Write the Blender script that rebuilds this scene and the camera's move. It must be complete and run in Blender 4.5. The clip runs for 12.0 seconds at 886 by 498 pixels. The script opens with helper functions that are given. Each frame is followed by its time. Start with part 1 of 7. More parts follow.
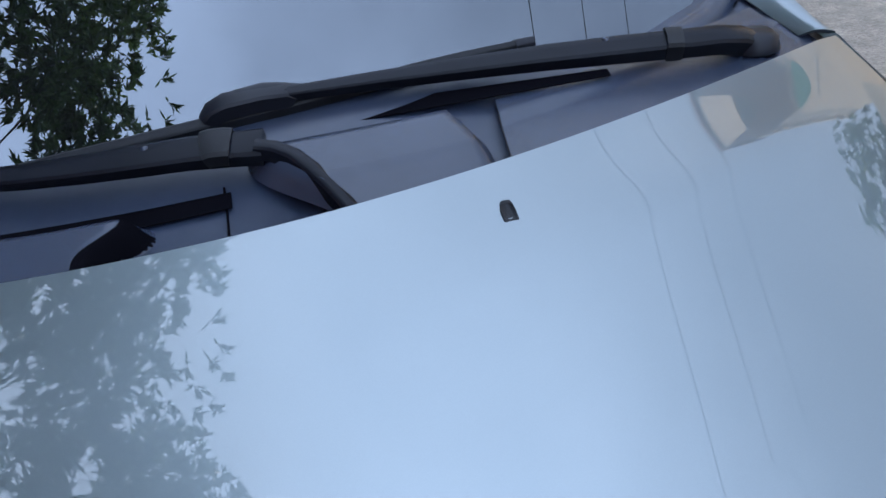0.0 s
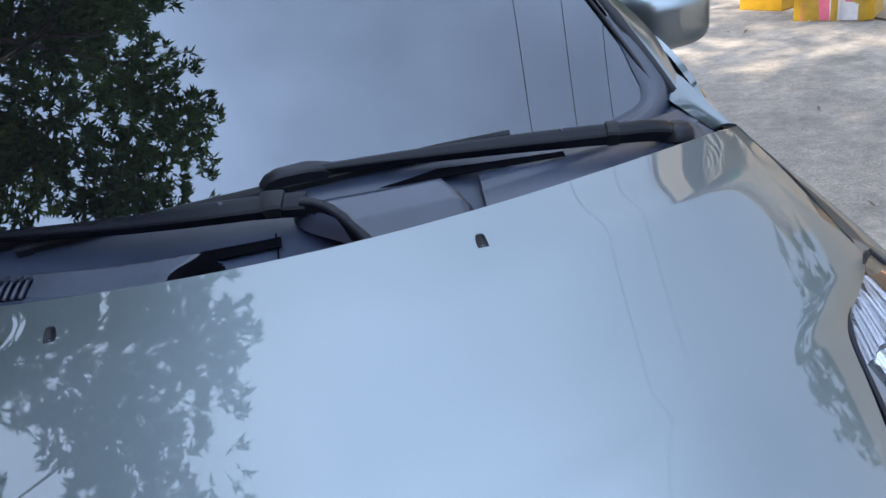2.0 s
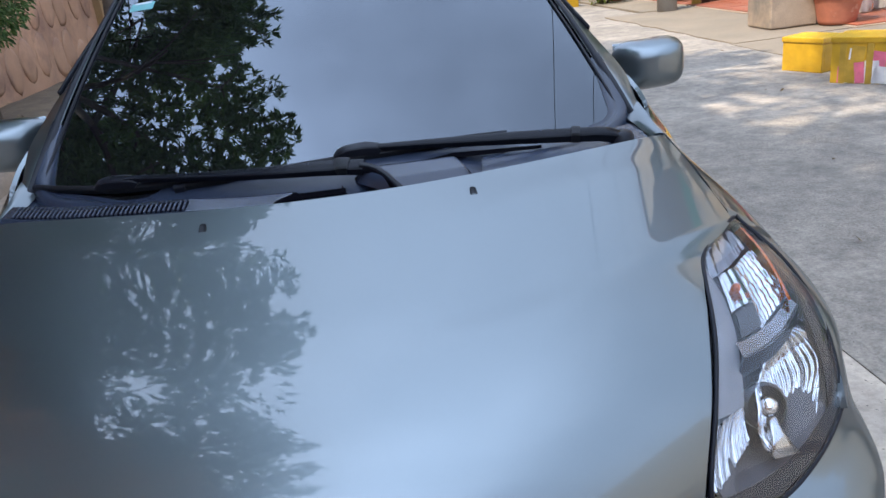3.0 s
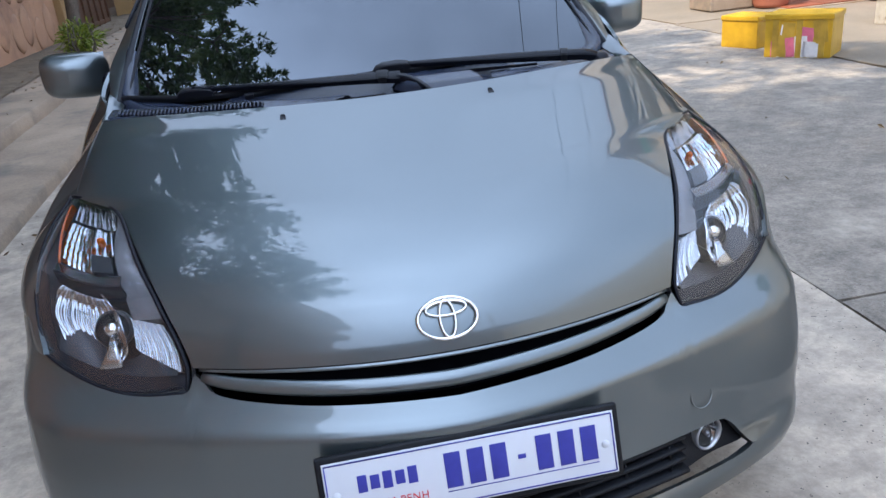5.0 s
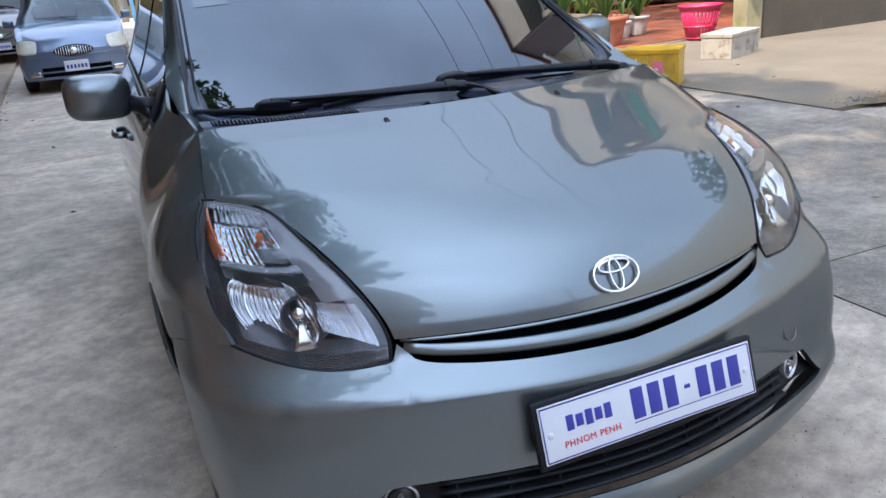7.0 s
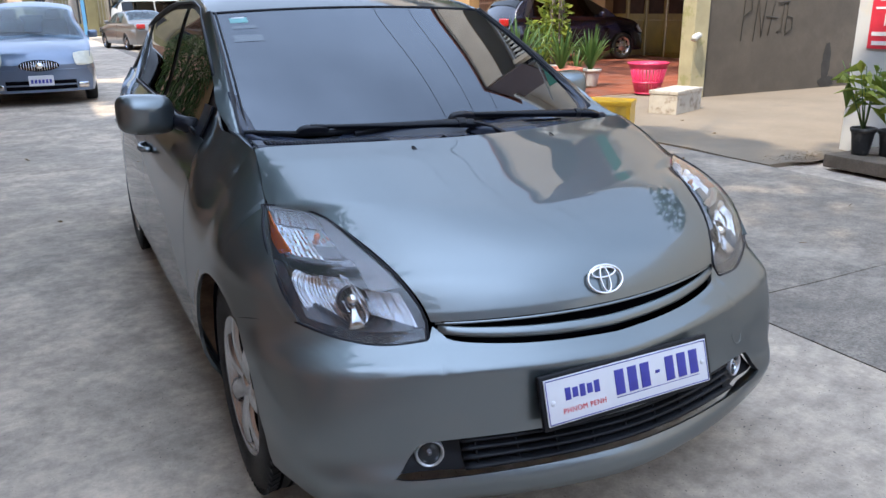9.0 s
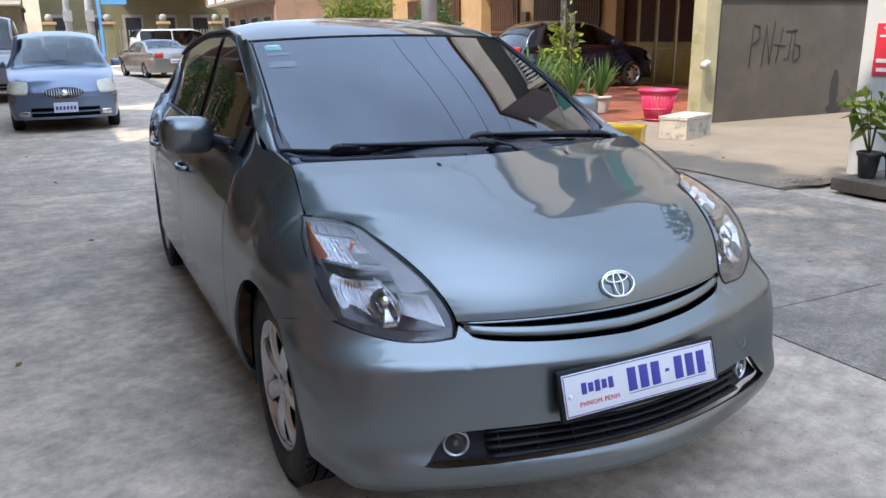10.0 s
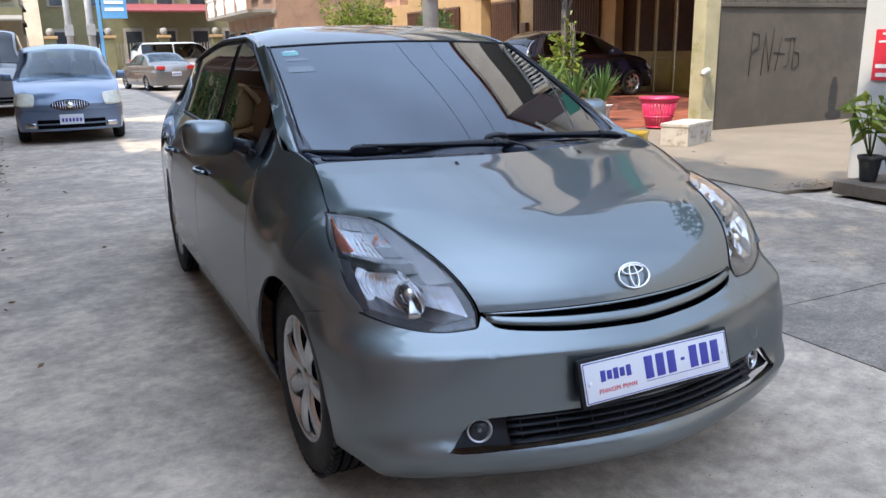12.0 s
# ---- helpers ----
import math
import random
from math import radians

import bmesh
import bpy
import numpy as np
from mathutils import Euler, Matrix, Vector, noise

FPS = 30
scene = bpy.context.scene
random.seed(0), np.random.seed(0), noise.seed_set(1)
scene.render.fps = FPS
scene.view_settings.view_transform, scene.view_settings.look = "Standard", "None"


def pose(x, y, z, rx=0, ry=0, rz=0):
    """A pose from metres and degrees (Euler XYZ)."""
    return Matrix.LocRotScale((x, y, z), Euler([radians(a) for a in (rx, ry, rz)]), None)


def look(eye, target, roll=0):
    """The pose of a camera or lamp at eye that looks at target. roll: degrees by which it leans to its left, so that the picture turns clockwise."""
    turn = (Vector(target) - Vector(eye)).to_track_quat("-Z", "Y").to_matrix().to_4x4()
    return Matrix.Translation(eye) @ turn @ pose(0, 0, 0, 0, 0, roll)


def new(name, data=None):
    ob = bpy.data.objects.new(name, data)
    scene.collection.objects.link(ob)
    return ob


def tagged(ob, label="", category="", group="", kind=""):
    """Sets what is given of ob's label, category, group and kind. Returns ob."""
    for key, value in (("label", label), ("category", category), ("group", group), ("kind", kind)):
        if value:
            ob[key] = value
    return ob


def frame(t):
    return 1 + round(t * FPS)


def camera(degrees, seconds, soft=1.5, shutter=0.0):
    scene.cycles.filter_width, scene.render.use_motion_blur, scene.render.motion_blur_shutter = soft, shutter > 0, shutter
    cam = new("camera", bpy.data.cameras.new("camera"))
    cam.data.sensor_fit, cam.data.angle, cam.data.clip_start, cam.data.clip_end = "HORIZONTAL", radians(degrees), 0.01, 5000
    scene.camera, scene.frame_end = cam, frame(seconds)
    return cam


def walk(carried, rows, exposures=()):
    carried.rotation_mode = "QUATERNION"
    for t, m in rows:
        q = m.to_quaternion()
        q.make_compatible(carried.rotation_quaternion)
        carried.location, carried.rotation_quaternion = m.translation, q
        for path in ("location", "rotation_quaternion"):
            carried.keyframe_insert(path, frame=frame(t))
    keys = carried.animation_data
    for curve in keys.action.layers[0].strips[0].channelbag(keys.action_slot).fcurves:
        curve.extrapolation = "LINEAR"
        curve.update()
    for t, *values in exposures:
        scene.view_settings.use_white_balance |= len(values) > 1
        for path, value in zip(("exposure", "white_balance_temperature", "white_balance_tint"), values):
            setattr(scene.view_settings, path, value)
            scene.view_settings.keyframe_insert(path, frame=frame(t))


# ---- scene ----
cam = camera(60.0, 12.0)
PATH = [
    (0, (0.104, 0.334, 1.304), (0.351, 1.957, 0.161), -8.7),
    (0.5, (0.042, 0.427, 1.31), (0.325, 2.063, 0.195), -6.1),
    (1, (0.008, 0.477, 1.298), (0.429, 2.151, 0.288), -2.6),
    (1.5, (0.035, 0.311, 1.332), (0.367, 2.036, 0.377), -6.2),
    (2, (0.08, 0.062, 1.332), (0.344, 1.854, 0.485), -8.7),
    (2.5, (0.062, -0.229, 1.344), (0.27, 1.605, 0.573), -8.9),
    (3, (0.075, -0.471, 1.363), (0.218, 1.39, 0.645), -6.6),
    (3.5, (0.114, -0.707, 1.351), (0.188, 1.171, 0.665), -4.7),
    (3.7, (0.107, -0.77, 1.368), (0.165, 1.106, 0.677), -4.5),
    (5.5, (-0.379, -0.957, 1.288), (0.017, 0.846, 0.519), -5.9),
    (6, (-0.61, -1.006, 1.31), (-0.102, 0.78, 0.566), -5.7),
    (6.5, (-0.751, -1.008, 1.304), (-0.144, 0.759, 0.591), -5.6),
    (7, (-0.859, -0.929, 1.292), (-0.148, 0.809, 0.607), -4.9),
    (7.5, (-0.977, -0.901, 1.303), (-0.169, 0.807, 0.649), -3.9),
    (7.7, (-1.038, -0.898, 1.316), (-0.208, 0.793, 0.643), -2.8),
    (9.3, (-1.2, -1.237, 1.347), (-0.332, 0.475, 0.785), -0.9),
    (9.5, (-1.207, -1.256, 1.329), (-0.345, 0.466, 0.788), -1.2),
    (10, (-1.313, -1.32, 1.345), (-0.461, 0.409, 0.812), -0.8),
    (10.5, (-1.372, -1.359, 1.325), (-0.516, 0.375, 0.816), -1.2),
    (11, (-1.398, -1.374, 1.337), (-0.536, 0.358, 0.829), -0.9),
    (11.5, (-1.402, -1.371, 1.337), (-0.541, 0.361, 0.827), -0.8),
    (12, (-1.403, -1.364, 1.318), (-0.547, 0.371, 0.813), -1.2),
]
walk(cam, [(t, look(eye, target, roll)) for t, eye, target, roll in PATH],
     [(0.0, 1.58), (0.7, 1.68), (1.2, 1.68), (2.0, 1.56), (2.5, 1.47), (3.5, 1.42), (5.5, 1.46), (7.5, 1.42), (9.5, 1.40), (12.0, 1.40)])

# ---- world and sun ----
world = bpy.data.worlds.new("world")
scene.world = world
world.use_nodes = True
wn = world.node_tree.nodes
sky = wn.new("ShaderNodeTexSky")
sky.sky_type, sky.sun_disc = "NISHITA", False
sky.sun_elevation, sky.sun_rotation = radians(56), radians(245)
sky.air_density, sky.dust_density, sky.ozone_density = 1.0, 0.5, 3.0
# thin bright haze and broken cloud over the clear sky
where = wn.new("ShaderNodeTexCoord")
cloud = wn.new("ShaderNodeTexNoise")
cloud.inputs["Scale"].default_value, cloud.inputs["Detail"].default_value, cloud.inputs["Roughness"].default_value = 2.3, 7.0, 0.55
spread = wn.new("ShaderNodeMapRange")
spread.inputs["From Min"].default_value, spread.inputs["From Max"].default_value = 0.36, 0.80
spread.inputs["To Min"].default_value, spread.inputs["To Max"].default_value = 0.55, 0.95
veil = wn.new("ShaderNodeMix")
veil.data_type = "RGBA"
wl = world.node_tree.links
# the haze is brighter towards the sun
toward, glow, haze = wn.new("ShaderNodeVectorMath"), wn.new("ShaderNodeMapRange"), wn.new("ShaderNodeVectorMath")
toward.operation, haze.operation = "DOT_PRODUCT", "SCALE"
toward.inputs[1].default_value = Vector((-0.75, -0.38, 1.25)).normalized()
glow.interpolation_type = "SMOOTHSTEP"
glow.inputs["From Min"].default_value, glow.inputs["From Max"].default_value = 0.30, 1.0
glow.inputs["To Min"].default_value, glow.inputs["To Max"].default_value = 0.75, 1.70
haze.inputs[0].default_value = (13.9, 17.4, 24.0)
wl.new(where.outputs["Generated"], toward.inputs[0])
wl.new(toward.outputs["Value"], glow.inputs["Value"])
wl.new(glow.outputs["Result"], haze.inputs["Scale"])
wl.new(haze.outputs["Vector"], veil.inputs["B"])
wl.new(where.outputs["Generated"], cloud.inputs["Vector"])
wl.new(cloud.outputs["Fac"], spread.inputs["Value"])
wl.new(spread.outputs["Result"], veil.inputs["Factor"])
wl.new(sky.outputs[0], veil.inputs["A"])
wl.new(veil.outputs["Result"], wn["Background"].inputs[0])
wn["Background"].inputs[1].default_value = 0.06
SUN_FROM = Vector((-0.75, -0.38, 1.25)).normalized()
sun = new("sun", bpy.data.lights.new("sun", "SUN"))
sun.data.energy, sun.data.angle, sun.data.color = 2.8, radians(0.6), (1.0, 0.90, 0.76)
sun.matrix_world = look(SUN_FROM * 30, (0, 0, 0))


# ---- materials ----
def material(name, colour, rough=0.6, metal=0.0, vary=0.0, scale=6.0, fine=0.0, fine_scale=120.0, bump=0.0, bump_scale=60.0,
             colour2=None, stain=None, stain_scale=1.3, stain_low=0.5, stain_high=0.7, coat=0.0, coat_rough=0.03, per_object=0.0, ior=1.5, rough_vary=0.0,
             object_space=True, speck=None, edge=1.0, coat_ior=1.5):
    m = bpy.data.materials.new(name)
    m.use_nodes = True
    t = m.node_tree
    n, l = t.nodes, t.links
    b = n["Principled BSDF"]
    b.inputs["Base Color"].default_value = (*colour, 1)
    b.inputs["Roughness"].default_value = rough
    b.inputs["Metallic"].default_value = metal
    b.inputs["IOR"].default_value = ior
    b.inputs["Coat Weight"].default_value = coat
    b.inputs["Coat Roughness"].default_value = coat_rough
    b.inputs["Coat IOR"].default_value = coat_ior
    b.inputs["Specular Tint"].default_value = (edge, edge, edge, 1)
    co = n.new("ShaderNodeTexCoord")
    geo = n.new("ShaderNodeNewGeometry")
    where = co.outputs["Object"] if object_space else geo.outputs["Position"]

    def noise_tex(s, detail=5.0, rough_=0.6):
        q = n.new("ShaderNodeTexNoise")
        q.inputs["Scale"].default_value, q.inputs["Detail"].default_value, q.inputs["Roughness"].default_value = s, detail, rough_
        l.new(where, q.inputs["Vector"])
        return q.outputs["Fac"]

    def mix(fac, a, c, kind="MIX"):
        q = n.new("ShaderNodeMix")
        q.data_type, q.blend_type = "RGBA", kind
        for sock, val in ((q.inputs["Factor"], fac), (q.inputs["A"], a), (q.inputs["B"], c)):
            if isinstance(val, bpy.types.NodeSocket):
                l.new(val, sock)
            else:
                sock.default_value = val
        return q.outputs["Result"]

    def ramp(fac, low, high):
        q = n.new("ShaderNodeMapRange")
        q.inputs["From Min"].default_value, q.inputs["From Max"].default_value = low, high
        l.new(fac, q.inputs["Value"])
        return q.outputs["Result"]

    out = (*colour, 1)
    if vary:
        other = colour2 or tuple(min(1, c * (1 - vary)) for c in colour)
        out = mix(ramp(noise_tex(scale), 0.35, 0.68), out, (*other, 1))
    if fine:
        dark = mix(ramp(noise_tex(fine_scale, 3.0), 0.3, 0.7), (1 - fine, 1 - fine, 1 - fine, 1), (1 + fine * 0.5,) * 3 + (1,))
        out = mix(1.0, out, dark, "MULTIPLY")
    if stain:
        out = mix(ramp(noise_tex(stain_scale, 6.0, 0.65), stain_low, stain_high), out, (*stain, 1))
    if speck:
        out = mix(ramp(noise_tex(70, 2.0), 0.66, 0.72), out, (*speck, 1))
        out = mix(ramp(noise_tex(0.45, 8.0, 0.72), 0.47, 0.66), out, (*(c * 1.28 for c in colour), 1))
        out = mix(1.0, out, mix(ramp(noise_tex(3.6, 7.0, 0.62), 0.36, 0.62), (0.80, 0.80, 0.81, 1), (1.10, 1.10, 1.09, 1)), "MULTIPLY")
        out = mix(1.0, out, mix(ramp(noise_tex(15.0, 6.0, 0.7), 0.36, 0.60), (0.76, 0.76, 0.76, 1), (1.08, 1.08, 1.07, 1)), "MULTIPLY")
    if per_object:
        info = n.new("ShaderNodeObjectInfo")
        q = n.new("ShaderNodeMapRange")
        q.inputs["To Min"].default_value, q.inputs["To Max"].default_value = 1 - per_object, 1 + per_object
        l.new(info.outputs["Random"], q.inputs["Value"])
        hsv = n.new("ShaderNodeHueSaturation")
        l.new(q.outputs["Result"], hsv.inputs["Value"])
        if isinstance(out, tuple):
            hsv.inputs["Color"].default_value = out
        else:
            l.new(out, hsv.inputs["Color"])
        out = hsv.outputs["Color"]
    if not isinstance(out, tuple):
        l.new(out, b.inputs["Base Color"])
    if rough_vary:
        q = n.new("ShaderNodeMapRange")
        q.inputs["From Min"].default_value, q.inputs["From Max"].default_value = 0.3, 0.7
        q.inputs["To Min"].default_value, q.inputs["To Max"].default_value = max(0, rough - rough_vary), rough + rough_vary
        l.new(noise_tex(scale * 2 + 3), q.inputs["Value"])
        l.new(q.outputs["Result"], b.inputs["Roughness"])
    if bump:
        q = n.new("ShaderNodeBump")
        q.inputs["Strength"].default_value, q.inputs["Distance"].default_value = 1.0, bump
        l.new(noise_tex(bump_scale, 6.0), q.inputs["Height"])
        l.new(q.outputs["Normal"], b.inputs["Normal"])
    return m


def glass_material(name, tint, mirror=0.04, rough=0.0, dust=0.0, sheen=(1, 1, 1)):
    """Thin glass: tinted see-through, with a mirror that grows towards grazing angles."""
    m = bpy.data.materials.new(name)
    m.use_nodes = True
    n, l = m.node_tree.nodes, m.node_tree.links
    n.remove(n["Principled BSDF"])
    tr, gl, lw, mx = n.new("ShaderNodeBsdfTransparent"), n.new("ShaderNodeBsdfGlossy"), n.new("ShaderNodeLayerWeight"), n.new("ShaderNodeMixShader")
    tr.inputs["Color"].default_value = (*tint, 1)
    gl.inputs["Color"].default_value, gl.inputs["Roughness"].default_value = (*sheen, 1), rough
    lw.inputs["Blend"].default_value = 0.5
    power, scale = n.new("ShaderNodeMath"), n.new("ShaderNodeMath")
    power.operation, scale.operation = "POWER", "MULTIPLY_ADD"
    power.inputs[1].default_value = 5.0
    scale.inputs[1].default_value, scale.inputs[2].default_value = 1 - mirror, mirror
    l.new(lw.outputs["Facing"], power.inputs[0])
    l.new(power.outputs[0], scale.inputs[0])
    l.new(scale.outputs[0], mx.inputs[0])
    l.new(tr.outputs[0], mx.inputs[1])
    l.new(gl.outputs[0], mx.inputs[2])
    out = mx.outputs[0]
    if dust:
        film, over = n.new("ShaderNodeBsdfDiffuse"), n.new("ShaderNodeMixShader")
        film.inputs["Color"].default_value = (0.42, 0.44, 0.46, 1)
        over.inputs[0].default_value = dust
        l.new(out, over.inputs[1])
        l.new(film.outputs[0], over.inputs[2])
        out = over.outputs[0]
    l.new(out, n["Material Output"].inputs["Surface"])
    return m


PAINT = material("grey_green_metallic_paint", (0.150, 0.177, 0.187), 0.34, 0.84, fine=0.025, fine_scale=900.0, coat=1.0, coat_rough=0.008, edge=0.16, coat_ior=1.62)
BLACK = material("black_plastic", (0.009, 0.010, 0.013), 0.45, ior=1.30, vary=0.35, scale=20, bump=0.0004, bump_scale=900)
SATIN = material("satin_black_trim", (0.010, 0.011, 0.016), 0.36, ior=1.27, vary=0.2, scale=9)
ARMBLACK = material("satin_black_wiper_paint", (0.006, 0.007, 0.011), 0.20, ior=1.22, vary=0.25, scale=14, bump=0.0002, bump_scale=600)
CHARCOAL = material("charcoal_cowl_plastic", (0.025, 0.033, 0.055), 0.25, ior=1.46, vary=0.25, scale=7, bump=0.0003, bump_scale=700)
# near-black underbody colour, also painted where gaps and recesses lie in shade
GAPDARK = material("underbody_and_gap_shade", (0.004, 0.004, 0.006), 0.9, ior=1.05, vary=0.3)
RUBBER = material("tyre_rubber", (0.010, 0.010, 0.011), 0.62, ior=1.35, vary=0.4, scale=14, bump=0.0006, bump_scale=300, stain=(0.035, 0.033, 0.030), stain_scale=5)
ALLOY = material("alloy_silver", (0.56, 0.57, 0.59), 0.24, 0.95, vary=0.15, scale=11, stain=(0.25, 0.23, 0.2), stain_scale=9, stain_low=0.6, stain_high=0.8)
CHROME = material("chrome", (0.85, 0.86, 0.88), 0.06, 1.0, vary=0.08, scale=30)
REFLECTOR = material("lamp_reflector", (0.55, 0.56, 0.59), 0.15, 1.0, vary=0.1, scale=40)
BEZEL = material("lamp_bezel_grey", (0.060, 0.060, 0.068), 0.35, 0.4, vary=0.2, scale=15)
# lamp panel grey with a hazy reflection put into its colour
HAZY = material("reflection_haze_panel", (0.22, 0.22, 0.245), 0.45, 0.3, vary=0.2, scale=18)
SMOKED = material("smoked_lamp_chrome", (0.22, 0.22, 0.24), 0.2, 0.9, vary=0.2, scale=18)
SILVERLAMP = material("satin_silver_lamp_trim", (0.60, 0.61, 0.64), 0.38, 0.8, vary=0.15, scale=25)
AMBER = material("amber_reflector", (0.50, 0.085, 0.002), 0.25, vary=0.25, scale=60)
PLATE_WHITE = material("plate_white", (0.64, 0.65, 0.69), 0.35, vary=0.06, scale=8)
PLATE_BLUE = material("plate_blue", (0.035, 0.04, 0.30), 0.4, vary=0.15, scale=40)
PLATE_RED = material("plate_red", (0.62, 0.04, 0.05), 0.4, vary=0.15, scale=40)
TINT = glass_material("tinted_glass", (0.05, 0.056, 0.066), 0.122, dust=0.011, sheen=(0.82, 0.90, 1.0))
SIDETINT = glass_material("dark_side_glass", (0.022, 0.022, 0.025), 0.048)
CLEAR = glass_material("clear_lamp_cover", (0.98, 0.985, 0.99), 0.03, dust=0.010)
INTERIOR = material("dark_interior", (0.02, 0.02, 0.022), 0.8, vary=0.3)
CONCRETE = material("street_concrete", (0.450, 0.366, 0.286), 0.82, vary=0.3, scale=0.7, fine=0.12, fine_scale=70, bump=0.003, bump_scale=75, speck=(0.10, 0.085, 0.07),
                    colour2=(0.380, 0.322, 0.260), stain=(0.265, 0.224, 0.181), stain_scale=1.1, stain_low=0.56, stain_high=0.72, object_space=False)

ROUGHCON = material("rough_aggregate_concrete", (0.262, 0.221, 0.179), 0.85, vary=0.3, scale=0.9, fine=0.40, fine_scale=70, bump=0.004, bump_scale=70, speck=(0.07, 0.062, 0.055),
                    colour2=(0.235, 0.202, 0.167), stain=(0.165, 0.143, 0.119), stain_scale=1.3, stain_low=0.54, stain_high=0.70, object_space=False)
PAVE = material("pavement_concrete", (0.37, 0.275, 0.195), 0.85, vary=0.35, scale=1.6, fine=0.15, fine_scale=60, bump=0.004, bump_scale=30, stain=(0.15, 0.125, 0.10), stain_scale=1.8, object_space=False)
APRON = material("apron_concrete", (0.212, 0.168, 0.120), 0.85, vary=0.22, scale=1.1, fine=0.12, fine_scale=60, bump=0.003, bump_scale=40, stain=(0.165, 0.135, 0.100), stain_scale=1.2, stain_low=0.55, object_space=False)
BEDSTONE = material("dirty_bed_concrete", (0.20, 0.155, 0.115), 0.9, vary=0.4, scale=4, fine=0.2, fine_scale=50, bump=0.006, bump_scale=22, stain=(0.10, 0.075, 0.05), stain_scale=3, object_space=False)
SOIL = material("dry_soil", (0.20, 0.15, 0.10), 0.95, vary=0.4, scale=5, fine=0.3, fine_scale=70, bump=0.015, bump_scale=25, object_space=False)
ORANGE = material("peach_wall_paint", (0.58, 0.335, 0.21), 0.8, vary=0.25, scale=1.2, fine=0.08, bump=0.002, bump_scale=20, stain=(0.30, 0.17, 0.12), stain_scale=1.5, object_space=False)
TAN = material("ochre_pillar_paint", (0.40, 0.25, 0.11), 0.75, vary=0.2, scale=2, fine=0.08, bump=0.001, bump_scale=40, stain=(0.32, 0.2, 0.1), stain_scale=2.2, object_space=False)
BROWN = material("brown_painted_metal", (0.115, 0.055, 0.030), 0.5, vary=0.3, scale=6, fine=0.1)
TIMBER = material("varnished_door_wood", (0.050, 0.020, 0.010), 0.65, ior=1.28, vary=0.4, scale=5, fine=0.2, fine_scale=45)
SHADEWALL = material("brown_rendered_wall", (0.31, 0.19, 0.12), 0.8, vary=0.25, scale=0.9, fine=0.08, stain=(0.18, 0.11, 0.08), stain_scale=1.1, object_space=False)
YELLOWGATE = material("yellow_gate_paint", (0.22, 0.135, 0.018), 0.45, vary=0.2, scale=4)
# grey cement with the wall's shade put into its darkened colour
CEMENT = material("shaded_grey_cement", (0.098, 0.081, 0.062), 0.88, vary=0.3, scale=1.4, fine=0.1, fine_scale=50, bump=0.003, bump_scale=18, stain=(0.066, 0.055, 0.042), stain_scale=1.6, stain_low=0.5, object_space=False)
CREAM = material("cream_pillar_paint", (0.39, 0.335, 0.195), 0.8, vary=0.2, scale=3, stain=(0.25, 0.23, 0.10), stain_scale=4, stain_low=0.56, stain_high=0.66, bump=0.002, bump_scale=30, object_space=False)
WHITEWALL = material("white_wall_paint", (0.52, 0.51, 0.485), 0.7, vary=0.08, scale=2, stain=(0.55, 0.5, 0.42), stain_scale=1.7, stain_low=0.6, bump=0.001, bump_scale=40, object_space=False)
BEIGE = material("beige_render", (0.74, 0.60, 0.44), 0.8, vary=0.15, scale=1.0, fine=0.06, stain=(0.56, 0.44, 0.32), stain_scale=0.8, object_space=False)
TRIMWHITE = material("off_white_trim", (0.70, 0.66, 0.58), 0.7, vary=0.12, scale=3, object_space=False)
OLIVE = material("olive_yellow_paint", (0.165, 0.148, 0.07), 0.75, vary=0.2, scale=2, fine=0.06, object_space=False)
DARKGLASS = material("window_glass_dark", (0.03, 0.034, 0.04), 0.08, ior=1.6, vary=0.3, scale=2)
GREENNET = material("green_sheet", (0.02, 0.19, 0.11), 0.5, vary=0.2, scale=4)
TILE = material("red_clay_tile", (0.30, 0.088, 0.045), 0.55, vary=0.3, scale=3, fine=0.12, per_object=0.18, stain=(0.22, 0.10, 0.07), stain_scale=2.2, bump=0.001, object_space=False)
TERRACOTTA = material("terracotta_pot", (0.50, 0.17, 0.10), 0.7, vary=0.25, scale=7, fine=0.1, bump=0.001, stain=(0.55, 0.36, 0.27), stain_scale=5, stain_low=0.6)
POTWHITE = material("pale_pot", (0.55, 0.53, 0.48), 0.6, vary=0.2, scale=8, stain=(0.3, 0.27, 0.2), stain_scale=5)
POTBLACK = material("black_nursery_pot", (0.025, 0.025, 0.027), 0.5, vary=0.4, scale=15, stain=(0.10, 0.09, 0.08), stain_scale=9)
POTGREEN = material("green_plastic", (0.02, 0.22, 0.12), 0.45, vary=0.2, scale=8)
PINK = material("pink_plastic", (0.62, 0.035, 0.11), 0.35, vary=0.25, scale=10)
YELLOW = material("yellow_packing_tape", (0.60, 0.34, 0.02), 0.35, vary=0.2, scale=9, bump=0.002, bump_scale=22)
FOAM = material("dirty_white_foam", (0.44, 0.39, 0.32), 0.85, vary=0.15, scale=9, bump=0.002, bump_scale=60, stain=(0.23, 0.18, 0.13), stain_scale=6, stain_low=0.54, stain_high=0.64)
TAPE = material("ochre_tape", (0.50, 0.30, 0.04), 0.35, vary=0.25, scale=14, bump=0.001, bump_scale=30)
LABELPINK = material("pink_label_paper", (0.72, 0.16, 0.24), 0.6, vary=0.2, scale=20)
LABELWHITE = material("white_label_paper", (0.78, 0.74, 0.72), 0.6, vary=0.15, scale=20)
SIGNRED = material("red_sign", (0.62, 0.03, 0.05), 0.5, vary=0.12, scale=12)
